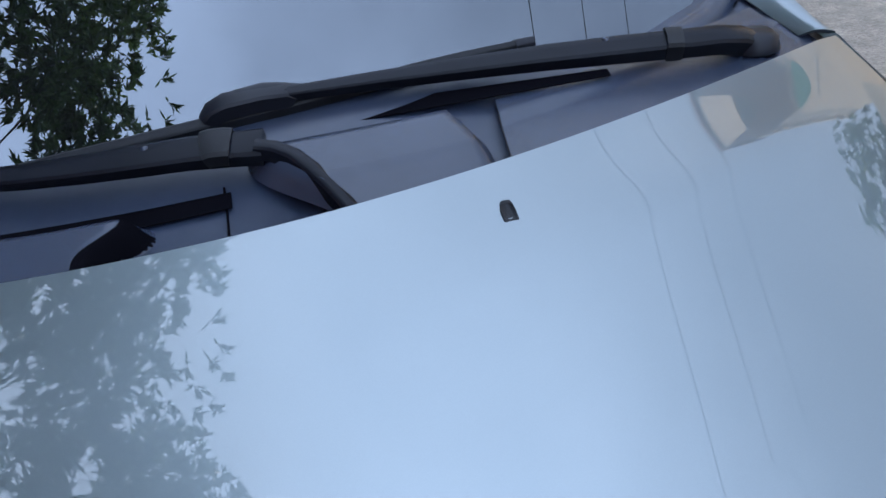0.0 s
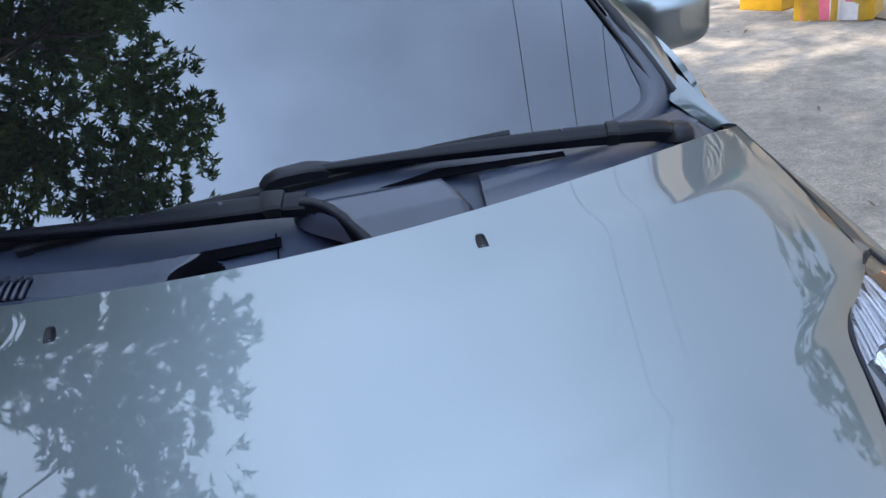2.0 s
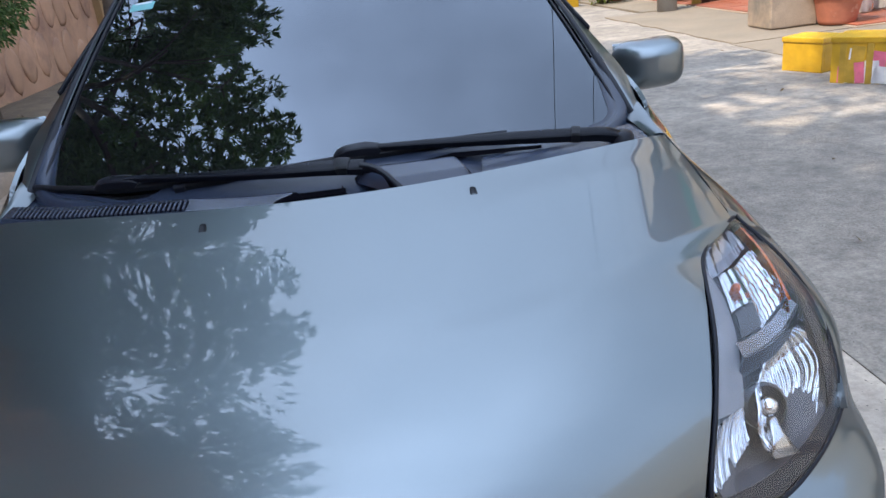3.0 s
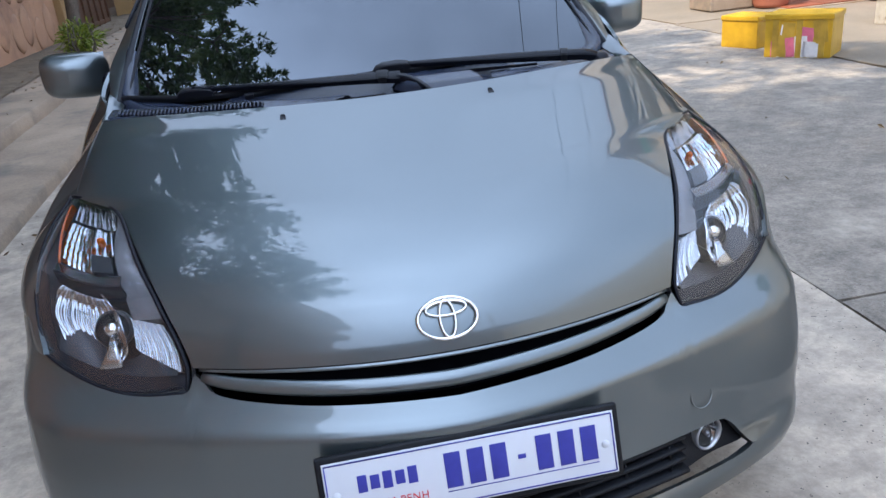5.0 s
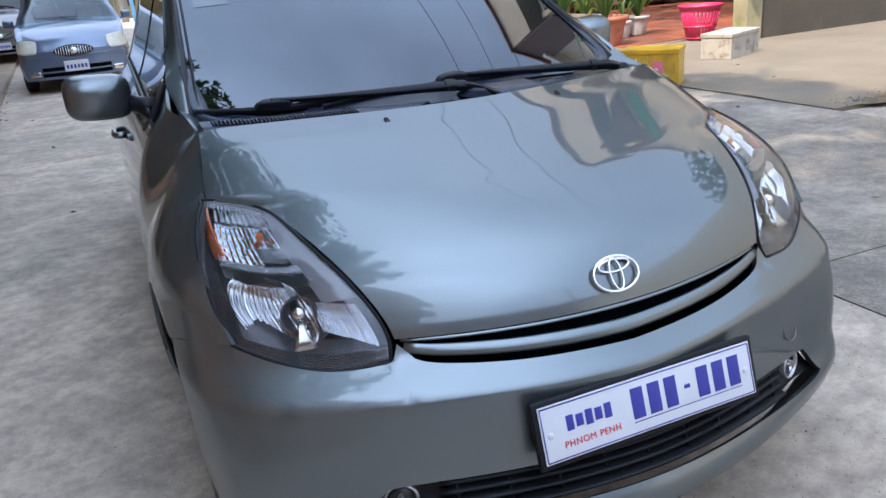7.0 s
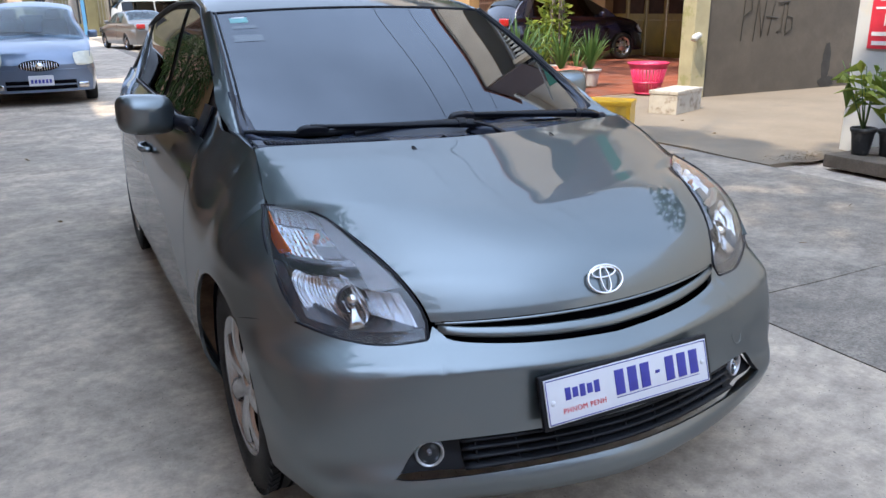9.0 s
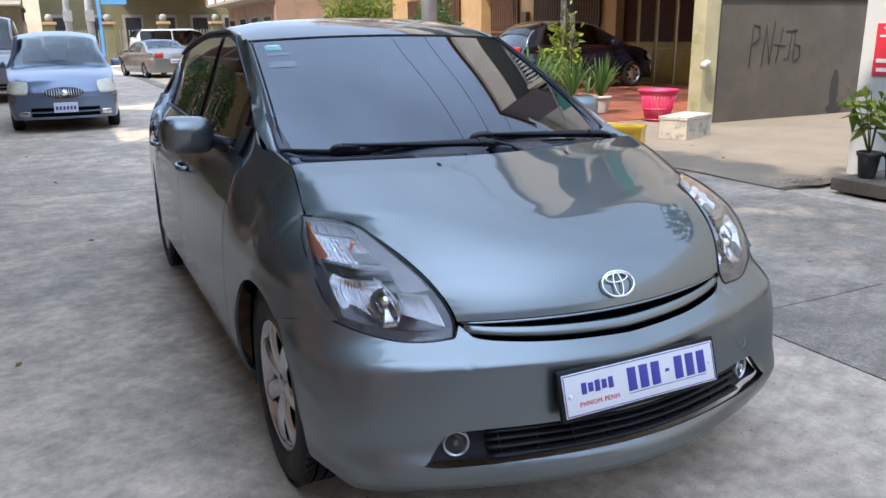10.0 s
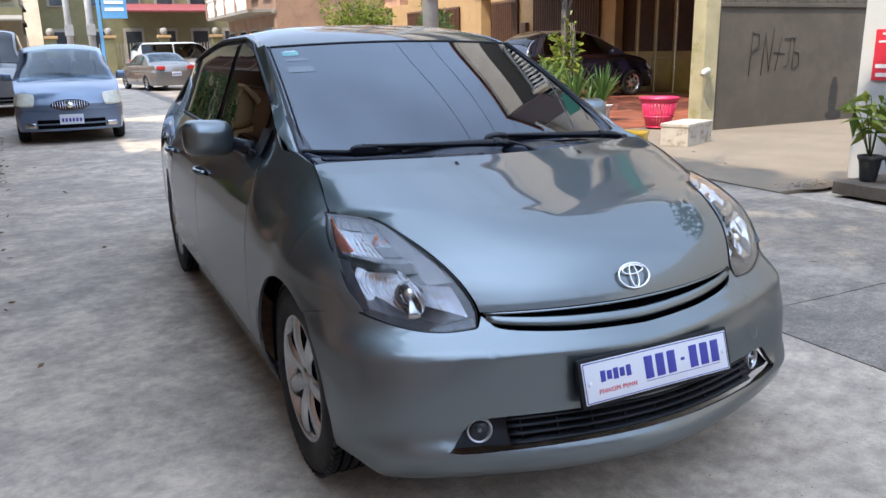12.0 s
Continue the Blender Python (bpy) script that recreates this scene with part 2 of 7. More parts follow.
SIGNBLUE = material("blue_sign", (0.10, 0.30, 0.52), 0.5, vary=0.12, scale=8)
INK = material("black_spray_paint", (0.022, 0.020, 0.018), 0.8, vary=0.3, scale=30)
BARK = material("grey_bark", (0.155, 0.125, 0.10), 0.9, vary=0.4, scale=9, fine=0.25, fine_scale=40, bump=0.012, bump_scale=26)
POLECON = material("pole_concrete", (0.42, 0.41, 0.39), 0.85, vary=0.2, scale=4, fine=0.12, bump=0.002, object_space=False)
CABLE = material("black_cable", (0.015, 0.015, 0.016), 0.6, vary=0.3)
ASHGREY = material("weathered_grey_metal", (0.30, 0.30, 0.29), 0.6, vary=0.3, scale=5)
BLUEPAINT = material("light_blue_car_paint", (0.125, 0.170, 0.255), 0.30, 0.45, vary=0.06, scale=4, fine=0.05, fine_scale=600, coat=1.0)
NAVYPAINT = material("navy_car_paint", (0.010, 0.009, 0.022), 0.25, 0.3, vary=0.2, scale=3, coat=1.0)
SILVERPAINT = material("silver_car_paint", (0.20, 0.19, 0.18), 0.32, 0.6, vary=0.08, scale=4, coat=1.0)
WHITEPAINT = material("white_car_paint", (0.48, 0.48, 0.46), 0.3, vary=0.06, scale=4, coat=1.0)
OLDLENS = material("yellowed_lamp_lens", (0.60, 0.58, 0.48), 0.22, vary=0.2, scale=14, coat=0.6)
TAILRED = material("red_tail_lamp", (0.45, 0.02, 0.02), 0.2, vary=0.2, scale=20, coat=0.6)
# cream and trim of the far fronts, darkened in colour to stand for shade
FARCREAM = material("shaded_far_cream", (0.23, 0.20, 0.13), 0.85, vary=0.3, scale=0.6, fine=0.1, stain=(0.17, 0.15, 0.10), stain_scale=0.5, object_space=False)
FARTRIM = material("shaded_far_trim", (0.27, 0.245, 0.20), 0.8, vary=0.25, scale=0.9, object_space=False)
REDROOF = material("faded_red_awning", (0.24, 0.050, 0.050), 0.8, vary=0.2, scale=3)


def leaf_material(name, dark, light, glow=0.35):
    m = bpy.data.materials.new(name)
    m.use_nodes = True
    n, l = m.node_tree.nodes, m.node_tree.links
    b = n["Principled BSDF"]
    geo, ramp = n.new("ShaderNodeNewGeometry"), n.new("ShaderNodeValToRGB")
    ramp.color_ramp.elements[0].color, ramp.color_ramp.elements[1].color = (*dark, 1), (*light, 1)
    l.new(geo.outputs["Random Per Island"], ramp.inputs[0])
    l.new(ramp.outputs[0], b.inputs["Base Color"])
    b.inputs["Roughness"].default_value = 0.45
    tr, mx = n.new("ShaderNodeBsdfTranslucent"), n.new("ShaderNodeMixShader")
    l.new(ramp.outputs[0], tr.inputs["Color"])
    mx.inputs[0].default_value = glow
    l.new(b.outputs[0], mx.inputs[1])
    l.new(tr.outputs[0], mx.inputs[2])
    l.new(mx.outputs[0], n["Material Output"].inputs["Surface"])
    return m


LEAF = leaf_material("dark_green_leaves", (0.040, 0.090, 0.030), (0.150, 0.250, 0.075), 0.45)
LEAFLIGHT = leaf_material("yellow_green_leaves", (0.09, 0.15, 0.02), (0.30, 0.34, 0.05))
LEAFMID = leaf_material("mid_green_leaves", (0.04, 0.10, 0.02), (0.12, 0.20, 0.05))


# ---- shape helpers ----
def part(name, bm, mat, parent=None, label="", smooth=True, m=None):
    """Links a bmesh as one mesh object, under parent where one is given."""
    me = bpy.data.meshes.new(name)
    bmesh.ops.recalc_face_normals(bm, faces=bm.faces)
    bm.to_mesh(me)
    bm.free()
    for f in me.polygons:
        f.use_smooth = smooth
    for one in (mat if isinstance(mat, (list, tuple)) else [mat]):
        me.materials.append(one)
    ob = new(name, me)
    if parent is not None:
        ob.parent = parent
    if m is not None:
        ob.matrix_basis = m
    if label:
        ob["label"] = label
    return ob


def empty(name, m=None):
    ob = new(name)
    ob.empty_display_size = 0.1
    if m is not None:
        ob.matrix_basis = m
    return ob


def curve1d(points):
    """A smooth monotone curve through (x, y) points, flat past its ends."""
    xs, ys = [p[0] for p in points], [p[1] for p in points]
    d = [(ys[i + 1] - ys[i]) / (xs[i + 1] - xs[i]) for i in range(len(xs) - 1)]
    s = [d[0]] + [0 if d[i - 1] * d[i] <= 0 else 2 * d[i - 1] * d[i] / (d[i - 1] + d[i]) for i in range(1, len(d))] + [d[-1]]

    def at(x):
        if x <= xs[0]:
            return ys[0] + s[0] * (x - xs[0])
        if x >= xs[-1]:
            return ys[-1] + s[-1] * (x - xs[-1])
        i = next(k for k in range(len(d)) if x <= xs[k + 1])
        h = xs[i + 1] - xs[i]
        t = (x - xs[i]) / h
        return ((1 + 2 * t) * (1 - t) ** 2 * ys[i] + t * (1 - t) ** 2 * h * s[i] + t * t * (3 - 2 * t) * ys[i + 1] + t * t * (t - 1) * h * s[i + 1])
    return at


def smooth(a, b, x):
    t = min(1, max(0, (x - a) / (b - a)))
    return t * t * (3 - 2 * t)


def lerp(a, b, t):
    return a + (b - a) * t


def sheet(f, nu, nv, thick=0.0, bm=None):
    """A grid over u, v in 0..1, lifted by f; thick gives it a second skin behind and a rim."""
    bm = bm or bmesh.new()
    v = [[bm.verts.new(f(i / nu, j / nv)) for j in range(nv + 1)] for i in range(nu + 1)]
    faces = [bm.faces.new((v[i][j], v[i + 1][j], v[i + 1][j + 1], v[i][j + 1])) for i in range(nu) for j in range(nv)]
    if thick:
        thicken(bm, abs(thick))
    return bm


def thicken(bm, t, centre=Vector((0, 2.2, 0.45))):
    """Gives an open skin a second one, t further in, and a rim."""
    bmesh.ops.recalc_face_normals(bm, faces=bm.faces)
    bm.normal_update()
    verts, faces = bm.verts[:], bm.faces[:]
    edges = [e for e in bm.edges if e.is_boundary]
    turn = 1 if sum(v.normal.dot(v.co - centre) for v in verts) > 0 else -1
    inner = {v: bm.verts.new(v.co - v.normal * (turn * t)) for v in verts}
    rim = {}
    for e in edges:
        for v in e.verts:
            if v not in rim:
                rim[v] = bm.verts.new(v.co), bm.verts.new(inner[v].co)
        a, b = e.verts
        bm.faces.new((rim[a][0], rim[b][0], rim[b][1], rim[a][1]))
    for f in faces:
        bm.faces.new([inner[v] for v in reversed(f.verts)])


def box(size, at=(0, 0, 0), bevel=0.0, bm=None, turn=None, segments=2):
    own = bmesh.new()
    bmesh.ops.create_cube(own, size=1.0, matrix=Matrix.Diagonal((*size, 1)))
    if bevel:
        bmesh.ops.bevel(own, geom=own.edges[:], offset=bevel, segments=segments, affect="EDGES", profile=0.6)
    own.transform(Matrix.Translation(at) @ (turn or Matrix()))
    return merge(bm, own)


def merge(bm, own):
    if bm is None:
        return own
    me = bpy.data.meshes.new("tmp")
    own.to_mesh(me)
    own.free()
    bm.from_mesh(me)
    bpy.data.meshes.remove(me)
    return bm


def lathe(profile, steps=32, m=None, bm=None, closed=False):
    """Turns (radius, height) points round the z axis."""
    own = bmesh.new()
    rings = []
    for r, z in profile:
        if r < 1e-6:
            rings.append([own.verts.new((0, 0, z))] * steps)
        else:
            rings.append([own.verts.new((r * math.cos(2 * math.pi * k / steps), r * math.sin(2 * math.pi * k / steps), z)) for k in range(steps)])
    if closed:
        rings.append(rings[0])
    for a, b in zip(rings, rings[1:]):
        for k in range(steps):
            c = (k + 1) % steps
            quad = list(dict.fromkeys((a[k], a[c], b[c], b[k])))
            if len(quad) > 2:
                own.faces.new(quad)
    if m is not None:
        own.transform(m)
    return merge(bm, own)


def tube(points, radius, steps=8, bm=None, caps=True, flat=1.0):
    """A round rod along points; radius a number or one for each point."""
    own = bmesh.new()
    pts = [Vector(p) for p in points]
    rings = []
    side = None
    for i, p in enumerate(pts):
        way = (pts[min(i + 1, len(pts) - 1)] - pts[max(i - 1, 0)]).normalized()
        if side is None:
            side = way.orthogonal().normalized()
        side = (side - way * side.dot(way)).normalized()
        up = way.cross(side)
        r = radius[i] if isinstance(radius, (list, tuple)) else radius
        rings.append([own.verts.new(p + side * (r * math.cos(2 * math.pi * k / steps)) + up * (r * flat * math.sin(2 * math.pi * k / steps))) for k in range(steps)])
    for a, b in zip(rings, rings[1:]):
        for k in range(steps):
            c = (k + 1) % steps
            own.faces.new((a[k], a[c], b[c], b[k]))
    if caps:
        own.faces.new(rings[0][::-1])
        own.faces.new(rings[-1])
    return merge(bm, own)


def strip(points, across, width, height, bm=None):
    """A bar of box section along points; across: its width's direction."""
    own = bmesh.new()
    pts = [Vector(p) for p in points]
    rings = []
    for i, p in enumerate(pts):
        way = (pts[min(i + 1, len(pts) - 1)] - pts[max(i - 1, 0)]).normalized()
        a = Vector(across(i / (len(pts) - 1)) if callable(across) else across)
        a = (a - way * a.dot(way)).normalized()
        n = way.cross(a)
        w = width(i / (len(pts) - 1)) if callable(width) else width
        h = height(i / (len(pts) - 1)) if callable(height) else height
        rings.append([own.verts.new(p + a * sx * w / 2 + n * sz * h / 2) for sx, sz in ((-1, -0.6), (-0.6, -1), (0.6, -1), (1, -0.6), (1, 0.6), (0.6, 1), (-0.6, 1), (-1, 0.6))])
    for a, b in zip(rings, rings[1:]):
        for k in range(8):
            own.faces.new((a[k], a[(k + 1) % 8], b[(k + 1) % 8], b[k]))
    own.faces.new(rings[0][::-1])
    own.faces.new(rings[-1])
    return merge(bm, own)


# ---- street ----
bm = bmesh.new()
bmesh.ops.create_grid(bm, x_segments=2, y_segments=2, size=900, matrix=Matrix.Translation((0, 0, -0.030)))
ground = tagged(part("ground", bm, CONCRETE, smooth=False), "grey worn concrete ground reaching far off", "ground", kind="structure")


def slab(x0, x1, y0, y1, mat, parent, top=0.0, name="slab", rough_edge=0.006, seed=0):
    """A cast slab with slightly broken edges."""
    rng = random.Random(seed)
    nx, ny = 8, 10
    bm = bmesh.new()

    def f(u, v):
        j = lambda: (rng.random() - 0.5) * 2 * rough_edge
        x, y = lerp(x0, x1, u) + (j() if u in (0, 1) else 0), lerp(y0, y1, v) + (j() if v in (0, 1) else 0)
        return Vector((x, y, top - (0.006 if u in (0, 1) or v in (0, 1) else 0)))
    sheet(f, nx, ny, bm=bm)
    edges = [e for e in bm.edges if e.is_boundary]
    out = bmesh.ops.extrude_edge_only(bm, edges=edges)
    for v in out["geom"]:
        if isinstance(v, bmesh.types.BMVert):
            v.co.z = top - 0.06
    return part(name, bm, mat, parent, smooth=False)


road = empty("road")
tagged(road, "grey concrete street cast in slabs with dark joints", "road", kind="structure")
cuts_left = [-14, -8.6, -3.2, 6.4, 12.2, 17.8, 23.5, 30, 37, 46]
for i, (a, b) in enumerate(zip(cuts_left, cuts_left[1:])):
    slab(-2.7, 1.512, a, b - 0.010, CONCRETE, road, seed=i)
cuts_right = [-14, -8.2, -3.4, 1.23, 6.9, 12.6, 18.4, 24, 30, 37, 46]
for i, (a, b) in enumerate(zip(cuts_right, cuts_right[1:])):
    slab(1.528, 4.34 if b < 12 else 5.0, a, b - 0.010, ROUGHCON, road, seed=40 + i)
slab(-40, 60, 46.0, 54.0, CONCRETE, road, seed=90)

# driveway apron and forecourt on one side of the street
forecourt = empty("apron")
tagged(forecourt, "pale sunlit concrete driveway apron beside the street", "driveway", kind="structure")
slab(4.36, 14.0, 3.40, 8.30, APRON, forecourt, 0.012, seed=51, rough_edge=0.03)
slab(4.36, 5.9, 8.31, 12.9, APRON, forecourt, 0.020, seed=52, rough_edge=0.04)
slab(5.02, 5.9, 12.91, 46, APRON, forecourt, 0.030, seed=53, rough_edge=0.03)

# pavement on the other side: a low kerb, then a higher strip of soil along the wall
def kerb_x(y):
    return -1.86 - 0.045 * (y - 3)


def raised(f0, f1, y0, y1, z0, z1, n=60):
    bm = bmesh.new()
    rows = []
    for k in range(n + 1):
        y = lerp(y0, y1, k / n)
        wob = 0.02 * noise.noise(Vector((0, y * 1.3, 7)))
        rows.append([bm.verts.new(p) for p in ((f0(y) + wob, y, z0), (f0(y) + wob - 0.012, y, z1 - 0.012), (f0(y) + wob - 0.030, y, z1), (f1(y), y, z1 + 0.01))])
    for a, b in zip(rows, rows[1:]):
        for i in range(3):
            bm.faces.new((a[i], a[i + 1], b[i + 1], b[i]))
    return bm


tagged(part("pavement", raised(kerb_x, lambda y: kerb_x(y) - 3.0, -14, 46, -0.03, 0.075), PAVE), "worn brownish concrete pavement with a low kerb", "pavement", kind="structure")
tagged(part("kerb", raised(lambda y: kerb_x(y) - 0.62, lambda y: kerb_x(y) - 3.0, -14, 46, 0.06, 0.200), PAVE), "raised concrete strip with a chipped edge", "kerb", kind="structure")
bm = sheet(lambda u, v: Vector((kerb_x(lerp(4.5, 20, v)) - lerp(1.15, 2.15, u), lerp(4.5, 20, v), 0.214 + 0.035 * math.sin(math.pi * u) + 0.02 * noise.noise(Vector((u * 4, v * 30, 1))))), 14, 90)
tagged(part("soil", bm, SOIL), "dry brown soil strip along the wall", "soil", kind="stuff")

# ---- the car: its lines (front at low y, left and right alike) ----
# centre profile of nose and bonnet: height over distance, and back
NOSE = [(0.245, 0.628), (0.254, 0.655), (0.272, 0.690), (0.302, 0.728), (0.352, 0.766), (0.430, 0.805), (0.560, 0.853), (0.720, 0.905), (0.840, 0.944), (0.905, 0.965), (1.06, 1.012)]
bonnet_z = curve1d(NOSE)
face_y = curve1d([(0.15, 0.215), (0.19, 0.150), (0.215, 0.118), (0.24, 0.102), (0.268, 0.101), (0.292, 0.112), (0.335, 0.138), (0.39, 0.152), (0.45, 0.161), (0.50, 0.167), (0.516, 0.168), (0.527, 0.1695), (0.535, 0.176), (0.548, 0.189),
                  (0.57, 0.207), (0.60, 0.233), (0.628, 0.245)] + [(z, y) for y, z in NOSE[1:]])
BOW, WRAP, WIDE = 0.47, 0.34, 0.862
side_x = curve1d([(0.15, 0.768), (0.20, 0.812), (0.25, 0.838), (0.30, 0.853), (0.45, 0.862), (0.62, 0.858), (0.76, 0.842), (0.86, 0.812), (0.92, 0.782), (0.97, 0.745), (1.05, 0.705), (1.34, 0.595), (1.43, 0.545)])


def wrap(x):
    return BOW * x * x + WRAP * (abs(x) / WIDE) ** 20


bow_at = curve1d([(0.15, 0.400), (0.24, 0.362), (0.32, 0.325), (0.42, 0.303), (0.60, 0.355), (0.655, 0.374), (0.73, 0.382), (0.79, 0.392), (0.82, 0.400), (0.86, 0.430)])


def front_wrap(x, z):
    """Backward curve of bumper and lamps; the low bumper is fuller than the lamps above it."""
    return bow_at(min(0.86, max(0.15, z))) * abs(x) ** 1.7 + 0.29 * (abs(x) / (WIDE * (1 - 0.035 * smooth(0.40, 0.20, z)))) ** 20


def front_y(x, z):
    """Distance of the front surface; the bumper's crest rises towards its ends."""
    lift = 0.016 * smooth(0.0, 0.75, abs(x)) * smooth(0.40, 0.50, z) * (1 - smooth(0.555, 0.60, z))
    return face_y(z - lift) + front_wrap(x, z)


def nose_x(y, z):
    """Half width of the nose surface at a distance and height."""
    if y <= face_y(z):
        return 0.0
    lo, hi = 0.0, 1.2
    for _ in range(40):
        mid = (lo + hi) / 2
        lo, hi = (mid, hi) if front_y(mid, z) < y else (lo, mid)
    return lo


def body_x(y, z):
    """Half width of the whole body side."""
    t = smooth(0.80, 1.30, y)
    tail = 1 - 0.10 * smooth(3.2, 4.45, y)
    if t >= 1:
        return side_x(z) * tail
    n, w, k = nose_x(y, z), side_x(z), 0.010
    n = min(n, w) - k * math.log(1 + math.exp(-abs(n - w) / k))
    return lerp(n, w, t)


def sweep(x, yy):
    """Backward curve of the nose, which flattens towards the windscreen."""
    return wrap(x) * (1 - 0.39 * smooth(0.50, 0.90, yy))


def on_nose(x, yy):
    return Vector((x, yy + sweep(x, yy), bonnet_z(yy)))


car = empty("hatchback_car")
tagged(car, "grey-green metallic five-door hatchback parked on the concrete street", "car")

# bonnet: half width of its seam over distance
seam_x = curve1d([(0.245, 0.455), (0.30, 0.496), (0.40, 0.547), (0.47, 0.578), (0.500, 0.590), (0.516, 0.600), (0.526, 0.617), (0.536, 0.645), (0.546, 0.675), (0.556, 0.699), (0.564, 0.7085), (0.60, 0.7080), (0.75, 0.693), (0.84, 0.684), (0.912, 0.676)])
hood_row = curve1d([(0, 0.246), (0.12, 0.265), (0.40, 0.495), (0.47, 0.516), (0.62, 0.568), (0.70, 0.64), (1, 0.906)])


def bonnet(u, v):
    yy = hood_row(v)
    x = (u * 2 - 1) * (seam_x(yy) - 0.001)
    p = on_nose(x, yy)
    edge = smooth(0.955, 1.0, abs(u * 2 - 1)) * smooth(0.5, 0.62, yy)
    # flat middle between two soft shoulder ridges
    q = abs(u * 2 - 1)
    p.z += 0.062 * (q ** 2 - q ** 4) * smooth(0.27, 0.55, yy) * (1 - 0.7 * smooth(0.78, 0.906, yy))
    p.z -= 0.004 * edge
    return p


part("bonnet", sheet(bonnet, 80, 96, -0.012), PAINT, car)

# bumper: its upper edge runs under the grille, then under the headlamp, then to the wheel arch
ARCH, AXLE_F, AXLE_R, HUB_Z = 0.338, 0.872, 3.565, 0.310
bumper_top = curve1d([(0, 0.566), (0.2, 0.571), (0.36, 0.582), (0.415, 0.590), (0.436, 0.600), (0.447, 0.622), (0.456, 0.622), (0.470, 0.592), (0.55, 0.589), (0.605, 0.594), (0.66, 0.606), (0.74, 0.640)])
mouth_top = curve1d([(0, 0.372), (0.3, 0.372), (0.45, 0.373), (0.525, 0.370), (0.548, 0.352), (0.575, 0.318), (0.598, 0.2955), (0.622, 0.2950)])
mouth_low = curve1d([(0, 0.296), (0.3, 0.292), (0.45, 0.289), (0.525, 0.288), (0.548, 0.288), (0.575, 0.289), (0.598, 0.2945), (0.622, 0.2950)])


def face(x, z):
    return Vector((x, front_y(x, z), z))


def arch_front(z):
    return AXLE_F - math.sqrt(max(0, ARCH ** 2 - (z - HUB_Z) ** 2))


def bumper_mid(u, v):
    x = (u * 2 - 1) * 0.622
    return face(x, lerp(mouth_top(abs(x)), bumper_top(abs(x)), v))


def lip(u, v):
    x = (u * 2 - 1) * 0.622
    return face(x, lerp(0.172, mouth_low(abs(x)), v))


def bumper_end(side, upper):
    def f(u, v):
        x = lerp(0.622, 0.74, min(1, u / 0.4))
        t = max(0, (u - 0.4) / 0.6)
        top = bumper_top(x) if t == 0 else lerp(0.642, 0.595, t)
        split = lerp(0.295, 0.35, u)
        z = lerp(split, top, v) if upper else lerp(lerp(0.172, 0.240, smooth(0.1, 0.75, u)), split, v)
        if t == 0:
            return face(side * x, z)
        y = lerp(front_y(0.74, z), arch_front(z), t)
        return Vector((side * lerp(nose_x(y, z), body_x(y, z), smooth(0, 0.35, t)), y, z))
    return f


bm = sheet(bumper_mid, 96, 24)
sheet(lip, 96, 12, bm=bm)
for side in (-1, 1):
    sheet(bumper_end(side, True), 30, 24, bm=bm)
    sheet(bumper_end(side, False), 30, 12, bm=bm)
bmesh.ops.remove_doubles(bm, verts=bm.verts, dist=0.0008)
thicken(bm, 0.014)
bumper = part("bumper", bm, PAINT, car)

# headlamps
hl_inner = curve1d([(0.594, 0.468), (0.630, 0.462), (0.655, 0.467), (0.728, 0.502), (0.790, 0.552), (0.820, 0.578), (0.832, 0.592), (0.840, 0.610)])


lamp_rise = curve1d([(0, 0.594), (0.08, 0.623), (0.143, 0.650), (0.233, 0.686), (0.344, 0.725), (0.485, 0.763), (0.686, 0.802), (0.88, 0.828), (1, 0.840)])


def lamp_face(side, depth=0.0):
    def f(u, v):
        zi = lamp_rise(v)
        zo = lerp(0.638, 0.852, (zi - 0.594) / 0.246)
        xi, xo = hl_inner(zi) + 0.003, 0.742 + 0.030 * math.sin(math.pi * min(1, v * 1.1)) * (1 - v * 0.3) - 0.020 * v
        z = lerp(zi, zo, u) - 0.024 * math.sin(math.pi * u) * (1 - v) + 0.003 * math.sin(math.pi * u) * v
        x = lerp(xi, xo, u)
        p = Vector((side * x, face_y(z) + front_wrap(x, z), z))
        edge = min(1.0, 8 * min(u, 1 - u)) * min(1.0, 8 * min(v, 1 - v))
        return p + Vector((-side * 0.25, 0.8, -0.5)) * (depth * (0.25 + 0.75 * edge)) + Vector((side * 0.3, -0.7, 0.6)) * (0.004 * edge if depth == 0 else 0)
    return f


